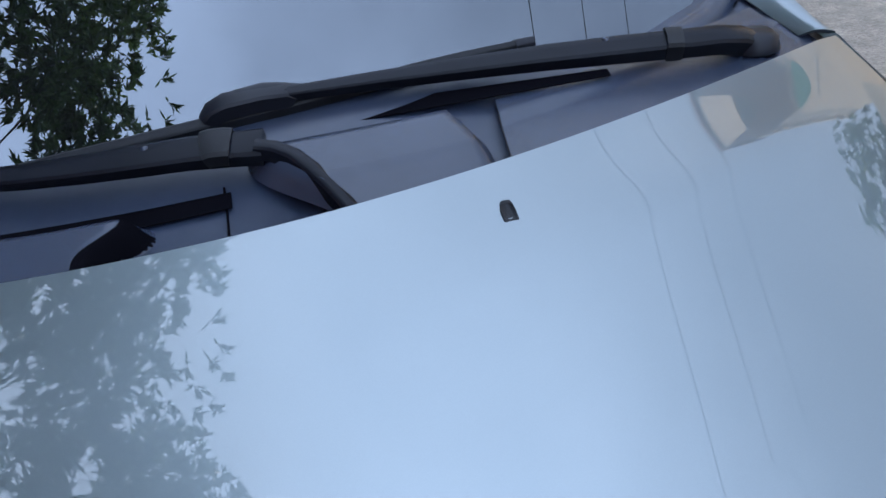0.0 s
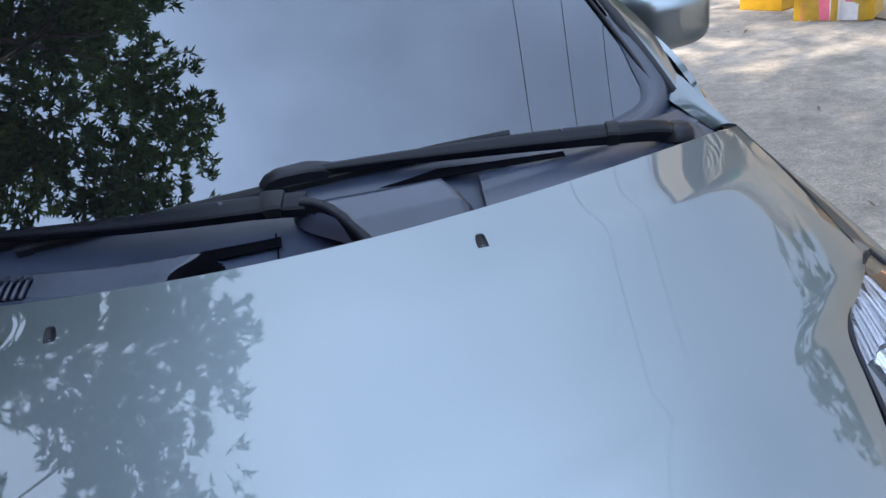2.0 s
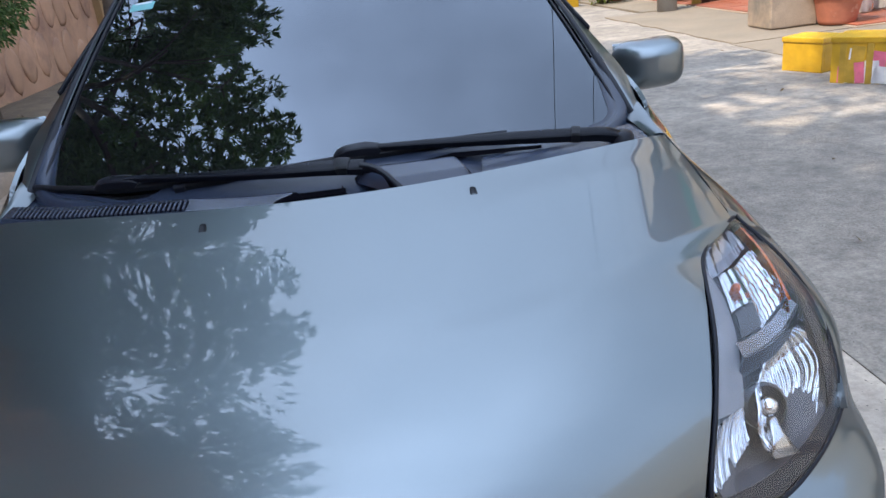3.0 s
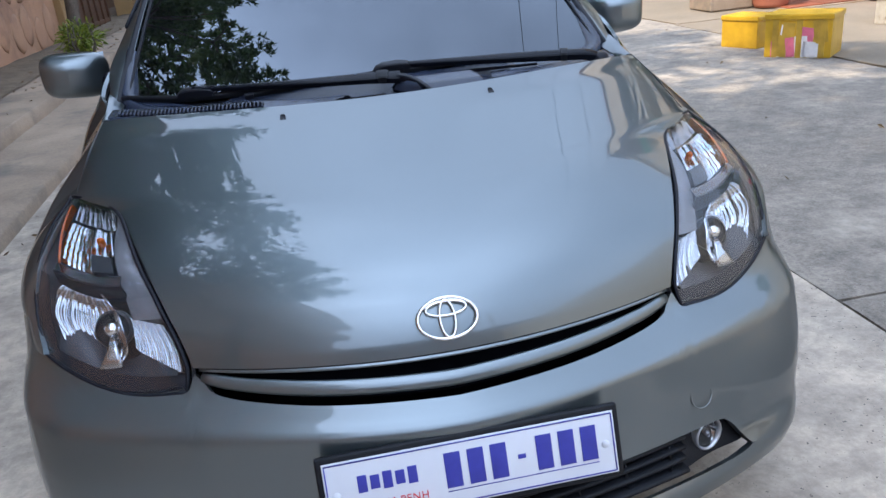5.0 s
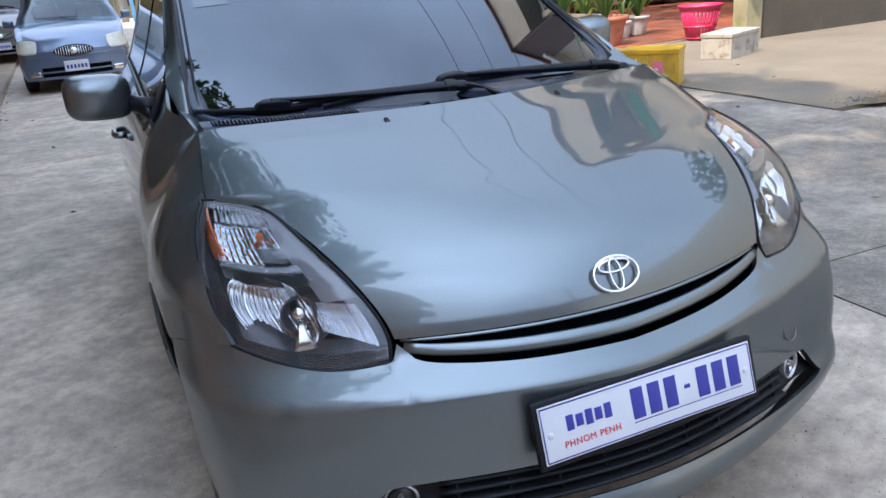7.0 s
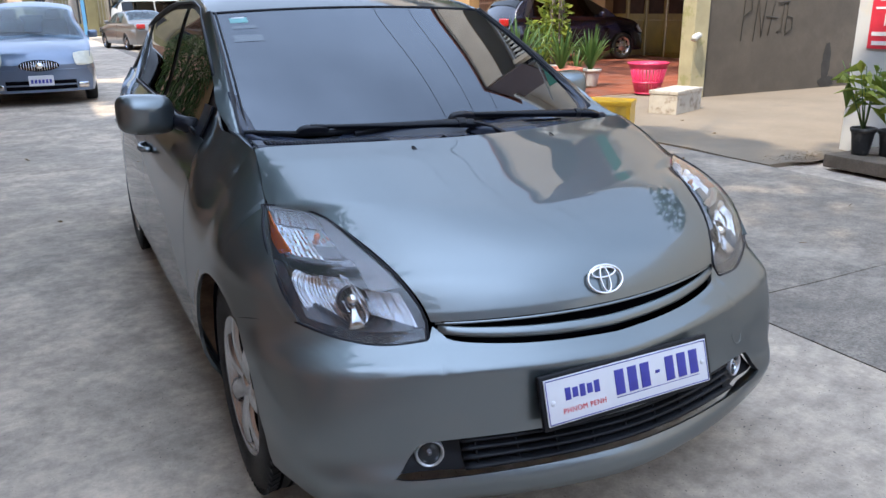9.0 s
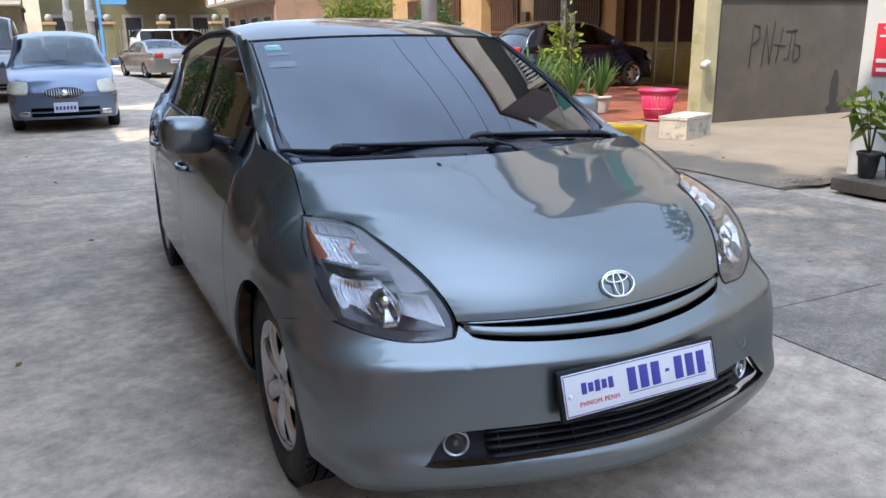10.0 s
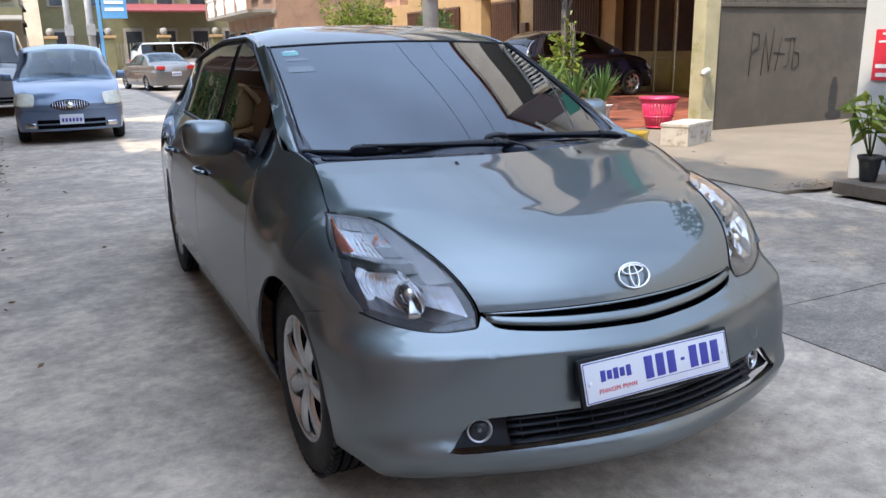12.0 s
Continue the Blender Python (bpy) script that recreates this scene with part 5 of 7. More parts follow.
def tree(at, height, clear, spread, leaves, leaf_len, leaf_wid, trunk_r, mat, label, seed=1, lean=(0, 0), per_tip=16, limbs=9, squash=0.8):
    """A tapered trunk with limbs, twigs and rosettes of leaves at the twigs' ends."""
    rng = random.Random(seed)
    thing = empty("tree", Matrix.Translation(at))
    tagged(thing, label, "tree")
    trunk = [Vector((lean[0] * t * t + 0.08 * math.sin(t * 7 + seed), lean[1] * t * t + 0.08 * math.cos(t * 5 + seed), height * 0.72 * t)) for t in np.linspace(0, 1, 12)]
    bm = tube(trunk, [trunk_r * (1.25 if k == 0 else 1) * (1 - 0.72 * k / 11) for k in range(12)], 12)
    centre = Vector((lean[0], lean[1], clear + (height - clear) * 0.52))
    half = Vector((spread, spread, (height - clear) * 0.5))
    tips = []
    wanted = leaves // per_tip
    for k in range(limbs):
        t = lerp(0.42, 0.98, k / max(1, limbs - 1))
        start = trunk[int(t * 11)]
        ang = k * 2.4 + rng.random()
        end = centre + Vector((half.x * 0.68 * math.cos(ang), half.y * 0.68 * math.sin(ang), half.z * rng.uniform(-0.5, 0.75)))
        mid = start.lerp(end, 0.5) + Vector((0, 0, 0.12 * height * rng.random()))
        path = [start.lerp(mid, q).lerp(mid.lerp(end, q), q) for q in np.linspace(0, 1, 7)]
        tube(path, [trunk_r * 0.42 * (1 - 0.8 * q / 6) for q in range(7)], 7, bm)
        for j in range(4):
            base = path[3 + rng.randrange(4)]
            w = Vector((rng.gauss(0, 1), rng.gauss(0, 1), rng.gauss(0.2, 0.7))).normalized() * rng.uniform(0.3, 0.6) * spread
            tube([base, base + w * 0.5 + Vector((0, 0, 0.08)), base + w], [trunk_r * 0.13, trunk_r * 0.08, trunk_r * 0.03], 5, bm)
    part("trunk", bm, BARK, thing)
    # clumps give the crown an uneven outline with gaps
    clumps = []
    while len(clumps) < 70:
        v = Vector((rng.uniform(-1, 1), rng.uniform(-1, 1), rng.uniform(-1, 1)))
        if 0.25 < v.length < 1:
            clumps.append((centre + Vector((v.x * half.x, v.y * half.y, v.z * half.z)), rng.uniform(0.16, 0.34) * spread))
    pts, ways = [], []
    for _ in range(wanted):
        c, r = clumps[rng.randrange(len(clumps))]
        v = Vector((rng.gauss(0, 1), rng.gauss(0, 1), rng.gauss(0, 1))).normalized() * r * rng.random() ** 0.45
        v.z *= squash
        tip = c + v
        out = (v.normalized() + Vector((rng.gauss(0, 0.4), rng.gauss(0, 0.4), rng.gauss(0.2, 0.4)))).normalized()
        for _ in range(per_tip):
            w = out + Vector((rng.gauss(0, 0.75), rng.gauss(0, 0.75), rng.gauss(-0.05, 0.6)))
            pts.append(tip + out * rng.uniform(-0.06, 0.06))
            ways.append(w)
    link_mesh("crown", leaf_cloud(pts, ways, leaf_len, leaf_wid, seed=seed), mat, thing)
    return thing


def bush(at, size, leaves, leaf_len, leaf_wid, mat, label, seed=1, ball=False, stem=0.0, category="bush"):
    rng = random.Random(seed)
    thing = empty("bush" if not ball else "topiary_tree", Matrix.Translation(at))
    tagged(thing, label, category)
    bm = bmesh.new()
    for k in range(7):
        a = rng.random() * 6.28
        r = 0.02 if ball else 0.1
        tube([(r * math.cos(a), r * math.sin(a), 0), (r * 2 * math.cos(a), r * 2 * math.sin(a), stem + size[2] * 0.4), (size[0] * 0.5 * math.cos(a), size[1] * 0.5 * math.sin(a), stem + size[2] * 0.9)], [0.022, 0.016, 0.006], 6, bm)
    part("stem", bm, BARK, thing)
    pts, ways = [], []
    for _ in range(leaves):
        v = Vector((rng.gauss(0, 1), rng.gauss(0, 1), rng.gauss(0, 1))).normalized()
        r = rng.random() ** (0.25 if ball else 0.4)
        wob = 1 if ball else 0.75 + 0.5 * noise.noise(v * 2.3 + Vector((seed, 0, 0)))
        p = Vector((v.x * size[0] * r * wob, v.y * size[1] * r * wob, stem + size[2] * 0.5 + v.z * size[2] * 0.5 * r * wob))
        if p.z > 0.02:
            pts.append(p)
            ways.append(v + Vector((rng.gauss(0, 0.5), rng.gauss(0, 0.5), rng.gauss(0.3, 0.5))))
    link_mesh("crown", leaf_cloud(pts, ways, leaf_len, leaf_wid, seed=seed), mat, thing)
    return thing


def strap_plant(bm, at, n, length, width, seed, spread=0.75):
    """Arching strap leaves from one point."""
    rng = random.Random(seed)
    for _ in range(n):
        a, reach, ln = rng.random() * 6.28, rng.uniform(0.25, 1) * spread, length * rng.uniform(0.7, 1.15)
        pts = []
        for k in range(7):
            t = k / 6
            r = ln * reach * t
            z = ln * (1.15 * t - 0.75 * reach * t * t)
            pts.append((r, z, width * 0.5 * math.sin(math.pi * (0.12 + 0.88 * t)) ** 0.7))
        c, s_ = math.cos(a), math.sin(a)
        row = []
        for r, z, w in pts:
            row.append([bm.verts.new((at[0] + r * c - q * w * s_, at[1] + r * s_ + q * w * c, at[2] + z + (0.2 * w if q else 0))) for q in (-1, 0, 1)])
        for p, q in zip(row, row[1:]):
            bm.faces.new((p[0], p[1], q[1], q[0]))
            bm.faces.new((p[1], p[2], q[2], q[1]))


def pot_profile(r, h):
    return [(0, 0.0), (r * 0.68, 0.0), (r * 0.74, h * 0.1), (r * 0.92, h * 0.72), (r, h * 0.84), (r * 1.10, h * 0.86), (r * 1.12, h * 0.98), (r * 1.04, h), (r * 0.92, h * 0.97), (r * 0.86, h * 0.82), (0, h * 0.80)]


def potted(at, r, h, potmat, label, n=26, length=0.55, width=0.035, seed=1, mat=None, square=False, leafy=0):
    thing = empty("potted_plant", Matrix.Translation(at))
    tagged(thing, label, "plant")
    if square:
        pot = box((2 * r, 2 * r, h), (0, 0, h / 2), 0.02)
        box((1.7 * r, 1.7 * r, 0.02), (0, 0, h + 0.004), 0.005, pot)
        part("pot", pot, potmat, thing, smooth=False)
    else:
        part("pot", lathe(pot_profile(r, h), 28), potmat, thing)
        part("earth", lathe([(0, h * 0.86), (r * 0.5, h * 0.865), (r * 0.9, h * 0.845)], 20), SOIL, thing)
    if n:
        bm = bmesh.new()
        strap_plant(bm, (0, 0, h * 0.8), n, length, width, seed)
        part("leaves", bm, mat or LEAFMID, thing)
    if leafy:
        rng = random.Random(seed)
        pts, ways = [], []
        bm = bmesh.new()
        for k in range(6):
            a = rng.random() * 6.28
            tip = Vector((0.5 * length * math.cos(a) * rng.random(), 0.5 * length * math.sin(a) * rng.random(), h + length * rng.uniform(0.5, 1)))
            tube([(0, 0, h * 0.8), tip * 0.5 + Vector((0, 0, h * 0.5)), tip], [0.007, 0.005, 0.003], 5, bm)
            for j in range(leafy):
                q = rng.uniform(0.35, 1)
                pts.append(Vector((0, 0, h * 0.8)).lerp(tip, q))
                ways.append(Vector((rng.gauss(0, 1), rng.gauss(0, 1), rng.gauss(0.3, 0.5))))
        part("stem", bm, LEAFMID, thing)
        link_mesh("leaves", leaf_cloud(pts, ways, width * 4.5, width * 1.6, seed=seed), mat or LEAFLIGHT, thing)
    return thing


# the large tree beside the car, and its neighbours along the same pavement that shade the street
tree((-3.35, 4.6, 0.2), 10.2, 3.2, 3.25, 84000, 0.155, 0.048, 0.17, LEAF, "large dark-leaved street tree shading the parked car", seed=3, lean=(-0.9, 0.2), per_tip=14)
tree((-3.5, 0.1, 0.2), 13.4, 4.8, 1.6, 14000, 0.165, 0.050, 0.19, LEAF, "tall street tree reaching over the parked car", seed=8, lean=(0.40, 1.1), per_tip=14)
# out of view; added so its crown blocks sun over the right lane
tree((-3.5, -2.6, 0.2), 16.4, 10.2, 2.3, 22000, 0.165, 0.050, 0.19, LEAF, "tall thin-crowned tree out of view, added to dapple the street", seed=15, lean=(-0.9, 0.4), per_tip=14)
tree((-3.45, 11.6, 0.2), 7.2, 2.9, 2.0, 16000, 0.18, 0.055, 0.10, LEAF, "slim pavement tree beside the peach wall", seed=12, lean=(-0.3, 0.1), per_tip=14)
tree((8.9, 2.1, 0.012), 6.5, 2.2, 1.7, 8500, 0.20, 0.06, 0.14, LEAF, "leafy yard tree standing behind the white wall", seed=31, lean=(-0.4, 0.3), per_tip=14)
tree((7.35, 11.0, 0.03), 6.2, 2.5, 2.0, 9000, 0.15, 0.05, 0.075, LEAFMID, "small forecourt tree with creeper on its trunk", seed=21, lean=(0.3, 0.3), per_tip=10, limbs=7)
bush((7.30, 10.9, 0.03), (0.30, 0.30, 1.9), 420, 0.15, 0.08, LEAFLIGHT, "yellow-green creeper leaves round a tree trunk", seed=5, category="creeper")
bush((5.75, 17.6, 0.03), (1.25, 1.0, 2.9), 6500, 0.13, 0.05, LEAFLIGHT, "dense yellow-green garden shrub by the kerb", seed=6)
bush((6.1, 14.0, 0.03), (0.65, 0.55, 2.4), 2200, 0.14, 0.05, LEAFMID, "green shrub beside the concrete pole", seed=7)
bush((6.9, 16.0, 0.03), (0.9, 0.8, 2.0), 2500, 0.15, 0.04, LEAFMID, "loose green shrub in the forecourt", seed=9)
bush((5.2, 15.6, 0.03), (0.5, 0.6, 0.75), 900, 0.12, 0.04, LEAFLIGHT, "low leafy plant beside the kerb", seed=10)
bush((-3.0, 16.2, 0.2), (0.56, 0.56, 1.12), 5200, 0.05, 0.025, LEAF, "round clipped topiary tree on the pavement", seed=11, ball=True, stem=1.30, category="tree")
bush((-3.38, 7.2, 0.2), (0.60, 0.60, 1.20), 5200, 0.06, 0.03, LEAF, "dark clipped topiary tree beside the boundary wall", seed=17, ball=True, stem=0.75, category="tree")
bush((-3.05, 10.2, 0.2), (0.30, 0.30, 0.55), 420, 0.13, 0.03, LEAFLIGHT, "small green plant at the wall's foot", seed=14)


# ---- left side: boundary wall, pillars, gate and house ----
def wall(name, x0, x1, y0, y1, z0, z1, mat, label, category="wall", kind="structure", bevel=0.01):
    return tagged(part(name, box((x1 - x0, y1 - y0, z1 - z0), ((x0 + x1) / 2, (y0 + y1) / 2, (z0 + z1) / 2), bevel), mat, smooth=False), label, category, kind=kind)


wx = -4.15
side_wall = wall("wall_west", wx - 0.18, wx, 8.3, 13.4, 0.1, 2.7, ORANGE, "peach-painted boundary wall with worn stone facing")
# rough facing stones set in the plaster
rng = random.Random(4)
for k in range(26):
    y, z = 8.6 + (k % 9) * 0.54 + rng.uniform(-0.1, 0.1), 0.55 + (k // 9) * 0.72 + rng.uniform(-0.12, 0.12)
    bm = bmesh.new()
    bmesh.ops.create_icosphere(bm, subdivisions=2, radius=1.0)
    for v in bm.verts:
        v.co = Vector((v.co.x * 0.016, v.co.y * rng.uniform(0.22, 0.25), v.co.z * rng.uniform(0.28, 0.31))) * (1 + 0.1 * noise.noise(v.co * 2 + Vector((k, 0, 0))))
    bm.transform(Matrix.Translation((wx + 0.002, y, z)))
    part("stone", bm, ORANGE, side_wall)
for y in (8.05, 13.6, 19.5, 26.0):
    p = wall("gate_pillar", wx - 0.30, wx + 0.12, y - 0.22, y + 0.22, 0.1, 2.9, TAN, "ochre painted gate pillar", "pillar", "structure", 0.015)
    part("cap", box((0.56, 0.58, 0.10), (wx - 0.09, y, 2.95), 0.02), TAN, p, smooth=False)
def panel_gate(y0, y1, mat=BROWN, n=7):
    g = empty("gate", Matrix.Translation((wx - 0.06, y0, 0.2)))
    tagged(g, "closed brown panelled metal gate", "gate")
    w = y1 - y0
    part("gate_panel", box((0.03, w, 2.2), (0, w / 2, 1.12), 0.005), mat, g, smooth=False)
    for k in range(n + 1):
        part("upright", box((0.07, 0.06, 2.2), (0.02, w * k / n, 1.12), 0.006), mat, g, smooth=False)
    for z in (0.1, 1.1, 2.15):
        part("rail", box((0.06, w, 0.08), (0.018, w / 2, z), 0.006), mat, g, smooth=False)


panel_gate(3.2, 7.8)
panel_gate(13.9, 17.2)
wall("wall_west_2", wx - 0.18, wx, -14, 3.0, 0.1, 2.6, ORANGE, "peach-painted boundary wall")
wall("wall_west_3", wx - 0.18, wx, 19.8, 46, 0.1, 2.6, ORANGE, "peach-painted boundary wall further along the street")


def house(name, label, x0, x1, y0, y1, floors, h, mat, face, bays, z0=0.0, category="house", balcony=True, trim=TRIMWHITE, rail_mat=TRIMWHITE):
    """A house whose facade looks along face (-1 to -x, 1 to +x); storeys with windows, balconies and a cornice."""
    thing = empty(name)
    tagged(thing, label, category)
    fx = x0 if face < 0 else x1
    top = z0 + floors * h
    part("wall", box((x1 - x0, y1 - y0, top - z0), ((x0 + x1) / 2, (y0 + y1) / 2, (top + z0) / 2), 0.02), mat, thing, smooth=False)
    part("roof", box((x1 - x0 + 0.7, y1 - y0 + 0.7, 0.22), ((x0 + x1) / 2 + face * 0.1, (y0 + y1) / 2, top + 0.11), 0.04), trim, thing, smooth=False)
    part("parapet", box((0.15, y1 - y0, 0.7), (fx + face * -0.05, (y0 + y1) / 2, top + 0.55), 0.02), mat, thing, smooth=False)
    for f in range(floors):
        zf = z0 + f * h
        if f:
            part("string_course", box((0.14, y1 - y0 + 0.1, 0.22), (fx + face * 0.06, (y0 + y1) / 2, zf), 0.03), trim, thing, smooth=False)
        for k in range(bays):
            yc = lerp(y0, y1, (k + 0.5) / bays)
            w = (y1 - y0) / bays * 0.5
            window = part("window", box((0.10, w + 0.16, 1.66), (fx + face * 0.03, yc, zf + h * 0.52), 0.015), trim, thing, smooth=False)
            for q in (-1, 1):
                part("pane", box((0.03, w / 2 - 0.05, 1.46), (fx + face * 0.078, yc + q * w / 4, zf + h * 0.52), 0.004), DARKGLASS, window, smooth=False)
            part("sill", box((0.22, w + 0.3, 0.08), (fx + face * 0.10, yc, zf + h * 0.52 - 0.88), 0.015), trim, window, smooth=False)
        if balcony and f:
            b = part("balcony", box((1.25, y1 - y0 - 0.5, 0.16), (fx + face * 0.62, (y0 + y1) / 2, zf + 0.03), 0.02), trim, thing, smooth=False)
            part("handrail", box((0.14, y1 - y0 - 0.5, 0.10), (fx + face * 1.18, (y0 + y1) / 2, zf + 1.02), 0.02), rail_mat, b, smooth=False)
            n = int((y1 - y0 - 0.6) / 0.24)
            base = lathe([(0.035, 0.0), (0.055, 0.05), (0.03, 0.18), (0.06, 0.38), (0.075, 0.50), (0.04, 0.68), (0.03, 0.78), (0.055, 0.86)], 10)
            first = part("baluster", base, rail_mat, b, m=Matrix.Translation((fx + face * 1.18, y0 + 0.35, zf + 0.11)))
            for k in range(1, n):
                o = first.copy()
                o.matrix_basis = Matrix.Translation((fx + face * 1.18, y0 + 0.35 + k * 0.24, zf + 0.11))
                scene.collection.objects.link(o)
            for k in range(bays + 1):
                part("pier", box((0.22, 0.22, 1.15), (fx + face * 1.18, lerp(y0 + 0.3, y1 - 0.3, k / bays), zf + 0.60), 0.02), mat, b, smooth=False)
    return thing


# its near end is stretched, out of view, to block a sky glint
house("terrace_house", "two-storey peach terrace house behind the boundary wall", -12, -5.7, 1.6, 13.5, 2, 3.8, ORANGE, 1, 4, trim=TAN, rail_mat=BROWN)
house("terrace_house", "three-storey brown terrace house further along the boundary wall", -12, -5.7, 14.2, 31, 3, 3.9, SHADEWALL, 1, 4, trim=BROWN, rail_mat=BROWN)
house("terrace_house", "four-storey peach house behind the boundary wall", -13, -5.9, -13.5, 1.4, 4, 3.35, ORANGE, 1, 9)

house("town_house", "brown two-storey house behind the white street wall", 11.5, 17.5, -14.0, -1.0, 2, 2.6, SHADEWALL, -1, 5, rail_mat=TRIMWHITE)

# ---- right side: house over a tiled forecourt ----
upper = house("town_house", "tall beige house with balustraded balconies over its forecourt", 10.6, 17.5, 8.4, 21.0, 3, 2.75, BEIGE, -1, 4, z0=3.3)
house("town_house", "tall ochre house with balconies further along the street", 14.0, 21, 22.6, 33.0, 4, 3.0, TAN, -1, 4, z0=3.3, rail_mat=TRIMWHITE)
house("town_house", "tall peach house beyond the ochre one", 14.0, 21, 34.0, 46.0, 5, 3.0, ORANGE, -1, 4, z0=3.3, rail_mat=TRIMWHITE)
part("soffit_beam", box((0.5, 12.6, 0.45), (10.9, 14.7, 3.2), 0.03), BEIGE, upper, smooth=False)
part("eave", box((1.75, 13.0, 0.14), (9.85, 14.7, 11.30), 0.03), WHITEWALL, upper, "cream boarded underside of the eaves", smooth=False)
part("fascia", box((0.06, 13.0, 1.50), (8.94, 14.7, 11.27), 0.02), BEIGE, upper, "deep cream fascia in the sun", smooth=False)
part("side_screen", box((1.66, 0.06, 2.9), (9.81, 8.17, 10.55), 0.02), BROWN, upper, "brown boarded end of the upper balcony", smooth=False)
part("tile_lip", box((1.95, 13.3, 0.09), (9.78, 14.7, 12.07), 0.02), TILE, upper, "red tiled edge of the roof", smooth=False)
part("green_screen", box((0.04, 0.85, 0.75), (9.35, 7.5, 8.12), 0.01), GREENNET, upper, "green sheet hung on the balcony", smooth=False)
for z in (7.58, 8.66):
    part("drying_pole", tube([(9.40, 8.75, z + 0.1), (9.40, 6.70, z)], 0.035, 8), WHITEWALL, upper, "white pole", smooth=False)
for y in (9.0, 12.2, 17.0, 20.6):
    part("column", box((0.36, 0.40, 3.3), (13.35 if 10 < y < 20 else 11.0, y, 1.66), 0.02), TAN, upper, smooth=False)
wall("wall_house_ground", 13.6, 13.8, 16.9, 34, 0, 3.3, TAN, "ochre ground-floor wall of the house")
wall("wall_house_back", 13.6, 13.8, 7.6, 12.2, 0, 3.3, TAN, "ochre ground-floor wall beside the garage")

garage = empty("garage_door", Matrix.Translation((13.5, 12.4, 0.03)))
tagged(garage, "folding garage door with yellow frames and wooden panels", "garage door")
for k in range(6):
    y = 0.05 + k * 0.75
    leaf = part("leaf", box((0.05, 0.70, 3.0), (0, y + 0.35, 1.5), 0.006), YELLOWGATE, garage, smooth=False)
    part("wood_panel", box((0.03, 0.56, 1.75), (-0.03, y + 0.35, 1.98), 0.006), TIMBER, leaf, smooth=False)
    part("lower_panel", box((0.03, 0.58, 0.85), (-0.028, y + 0.35, 0.52), 0.02), YELLOWGATE, leaf, smooth=False)


def bar_screen(x, y0, y1, h, mat=BROWN, along="y", z=0.03, pitch=0.13):
    g = empty("window_grille")
    tagged(g, "brown vertical bar screen before a dark opening", "grille")
    n = int((y1 - y0) / pitch)
    part("dark_opening", box((0.04, y1 - y0, h), (x + 0.05, (y0 + y1) / 2, z + h / 2)), TIMBER, g, smooth=False)
    for k in range(n + 1):
        part("bar", box((0.035, 0.045, h), (x - 0.02, y0 + k * pitch, z + h / 2), 0.006), mat, g, smooth=False)
    for zz in (0.05, h * 0.5, h - 0.05):
        part("rail", box((0.05, y1 - y0, 0.07), (x - 0.022, (y0 + y1) / 2, z + zz), 0.006), mat, g, smooth=False)


bar_screen(13.5, 18.0, 21.6, 2.9)
bar_screen(13.5, 22.6, 25.2, 2.9)
bar_screen(13.5, 27.0, 32.0, 2.9)
tagged(part("meter_box", box((0.16, 0.34, 0.46), (13.5, 22.1, 1.9), 0.02), BROWN), "small brown meter box on the ochre wall", "box")

# low coloured fence by the pole
fence = empty("low_fence", Matrix.Translation((5.9, 12.95, 0.03)))
tagged(fence, "low fence of weathered coloured boards", "fence")
for k in range(14):
    part("board", box((0.19, 0.025, 0.42), (0.1 + k * 0.205, 0.10 * k * 0.205 * 3.2, 0.23), 0.004, turn=pose(0, 0, 0, 0, 0, 18)), (YELLOWGATE, TIMBER, BROWN)[k % 3], fence, smooth=False)
part("top_rail", strip([(0, 0, 0.45), (2.9, 0.93, 0.45)], (0, 0, 1), 0.05, 0.03), BROWN, fence, smooth=False)

# red clay tiles of the forecourt, each its own piece
tiles = empty("forecourt_floor")
tagged(tiles, "red clay tiled forecourt floor in sun and shade", "floor", kind="structure")
part("bed", box((7.7, 9.3, 0.05), (9.75, 12.95, -0.004)), PAVE, tiles, smooth=False)
tile_mesh = part("tile", box((0.485, 0.485, 0.02), (0, 0, 0), 0.006, segments=1), TILE, tiles, smooth=False, m=Matrix.Translation((6.2, 8.6, 0.03)))
for i in range(15):
    for j in range(18):
        if i or j:
            o = tile_mesh.copy()
            o.matrix_basis = Matrix.Translation((6.2 + 0.5 * i, 8.6 + 0.5 * j, 0.030 + 0.0015 * math.sin(i * 7 + j * 3)))
            scene.collection.objects.link(o)

# cement wall with a painted end pillar and sprayed letters
cement = wall("wall_cement", 7.62, 13.6, 7.48, 7.66, 0, 1.84, CEMENT, "grey cement-rendered wall with sprayed black letters")
part("coping", box((5.98, 0.24, 0.07), (10.6, 7.57, 1.87), 0.01), CEMENT, cement, smooth=False)
for k in range(26):
    part("block", box((0.21, 0.16, 0.13), (7.85 + k * 0.225, 7.57, 1.97), 0.012), CEMENT, cement, smooth=False)
end = wall("wall_end_pillar", 7.34, 7.62, 7.44, 7.70, 0, 2.0, CREAM, "peeling cream end pillar of the cement wall", "pillar")
part("spout", tube([(7.40, 7.42, 0.92), (7.36, 7.36, 0.92), (7.24, 7.32, 0.90), (7.22, 7.31, 0.86)], 0.045, 10), POTWHITE, end, "white plastic spout")


def stroke(pts, r=0.015):
    return tube([(x, 7.476, z) for x, z in pts], r, 5, flat=0.25)


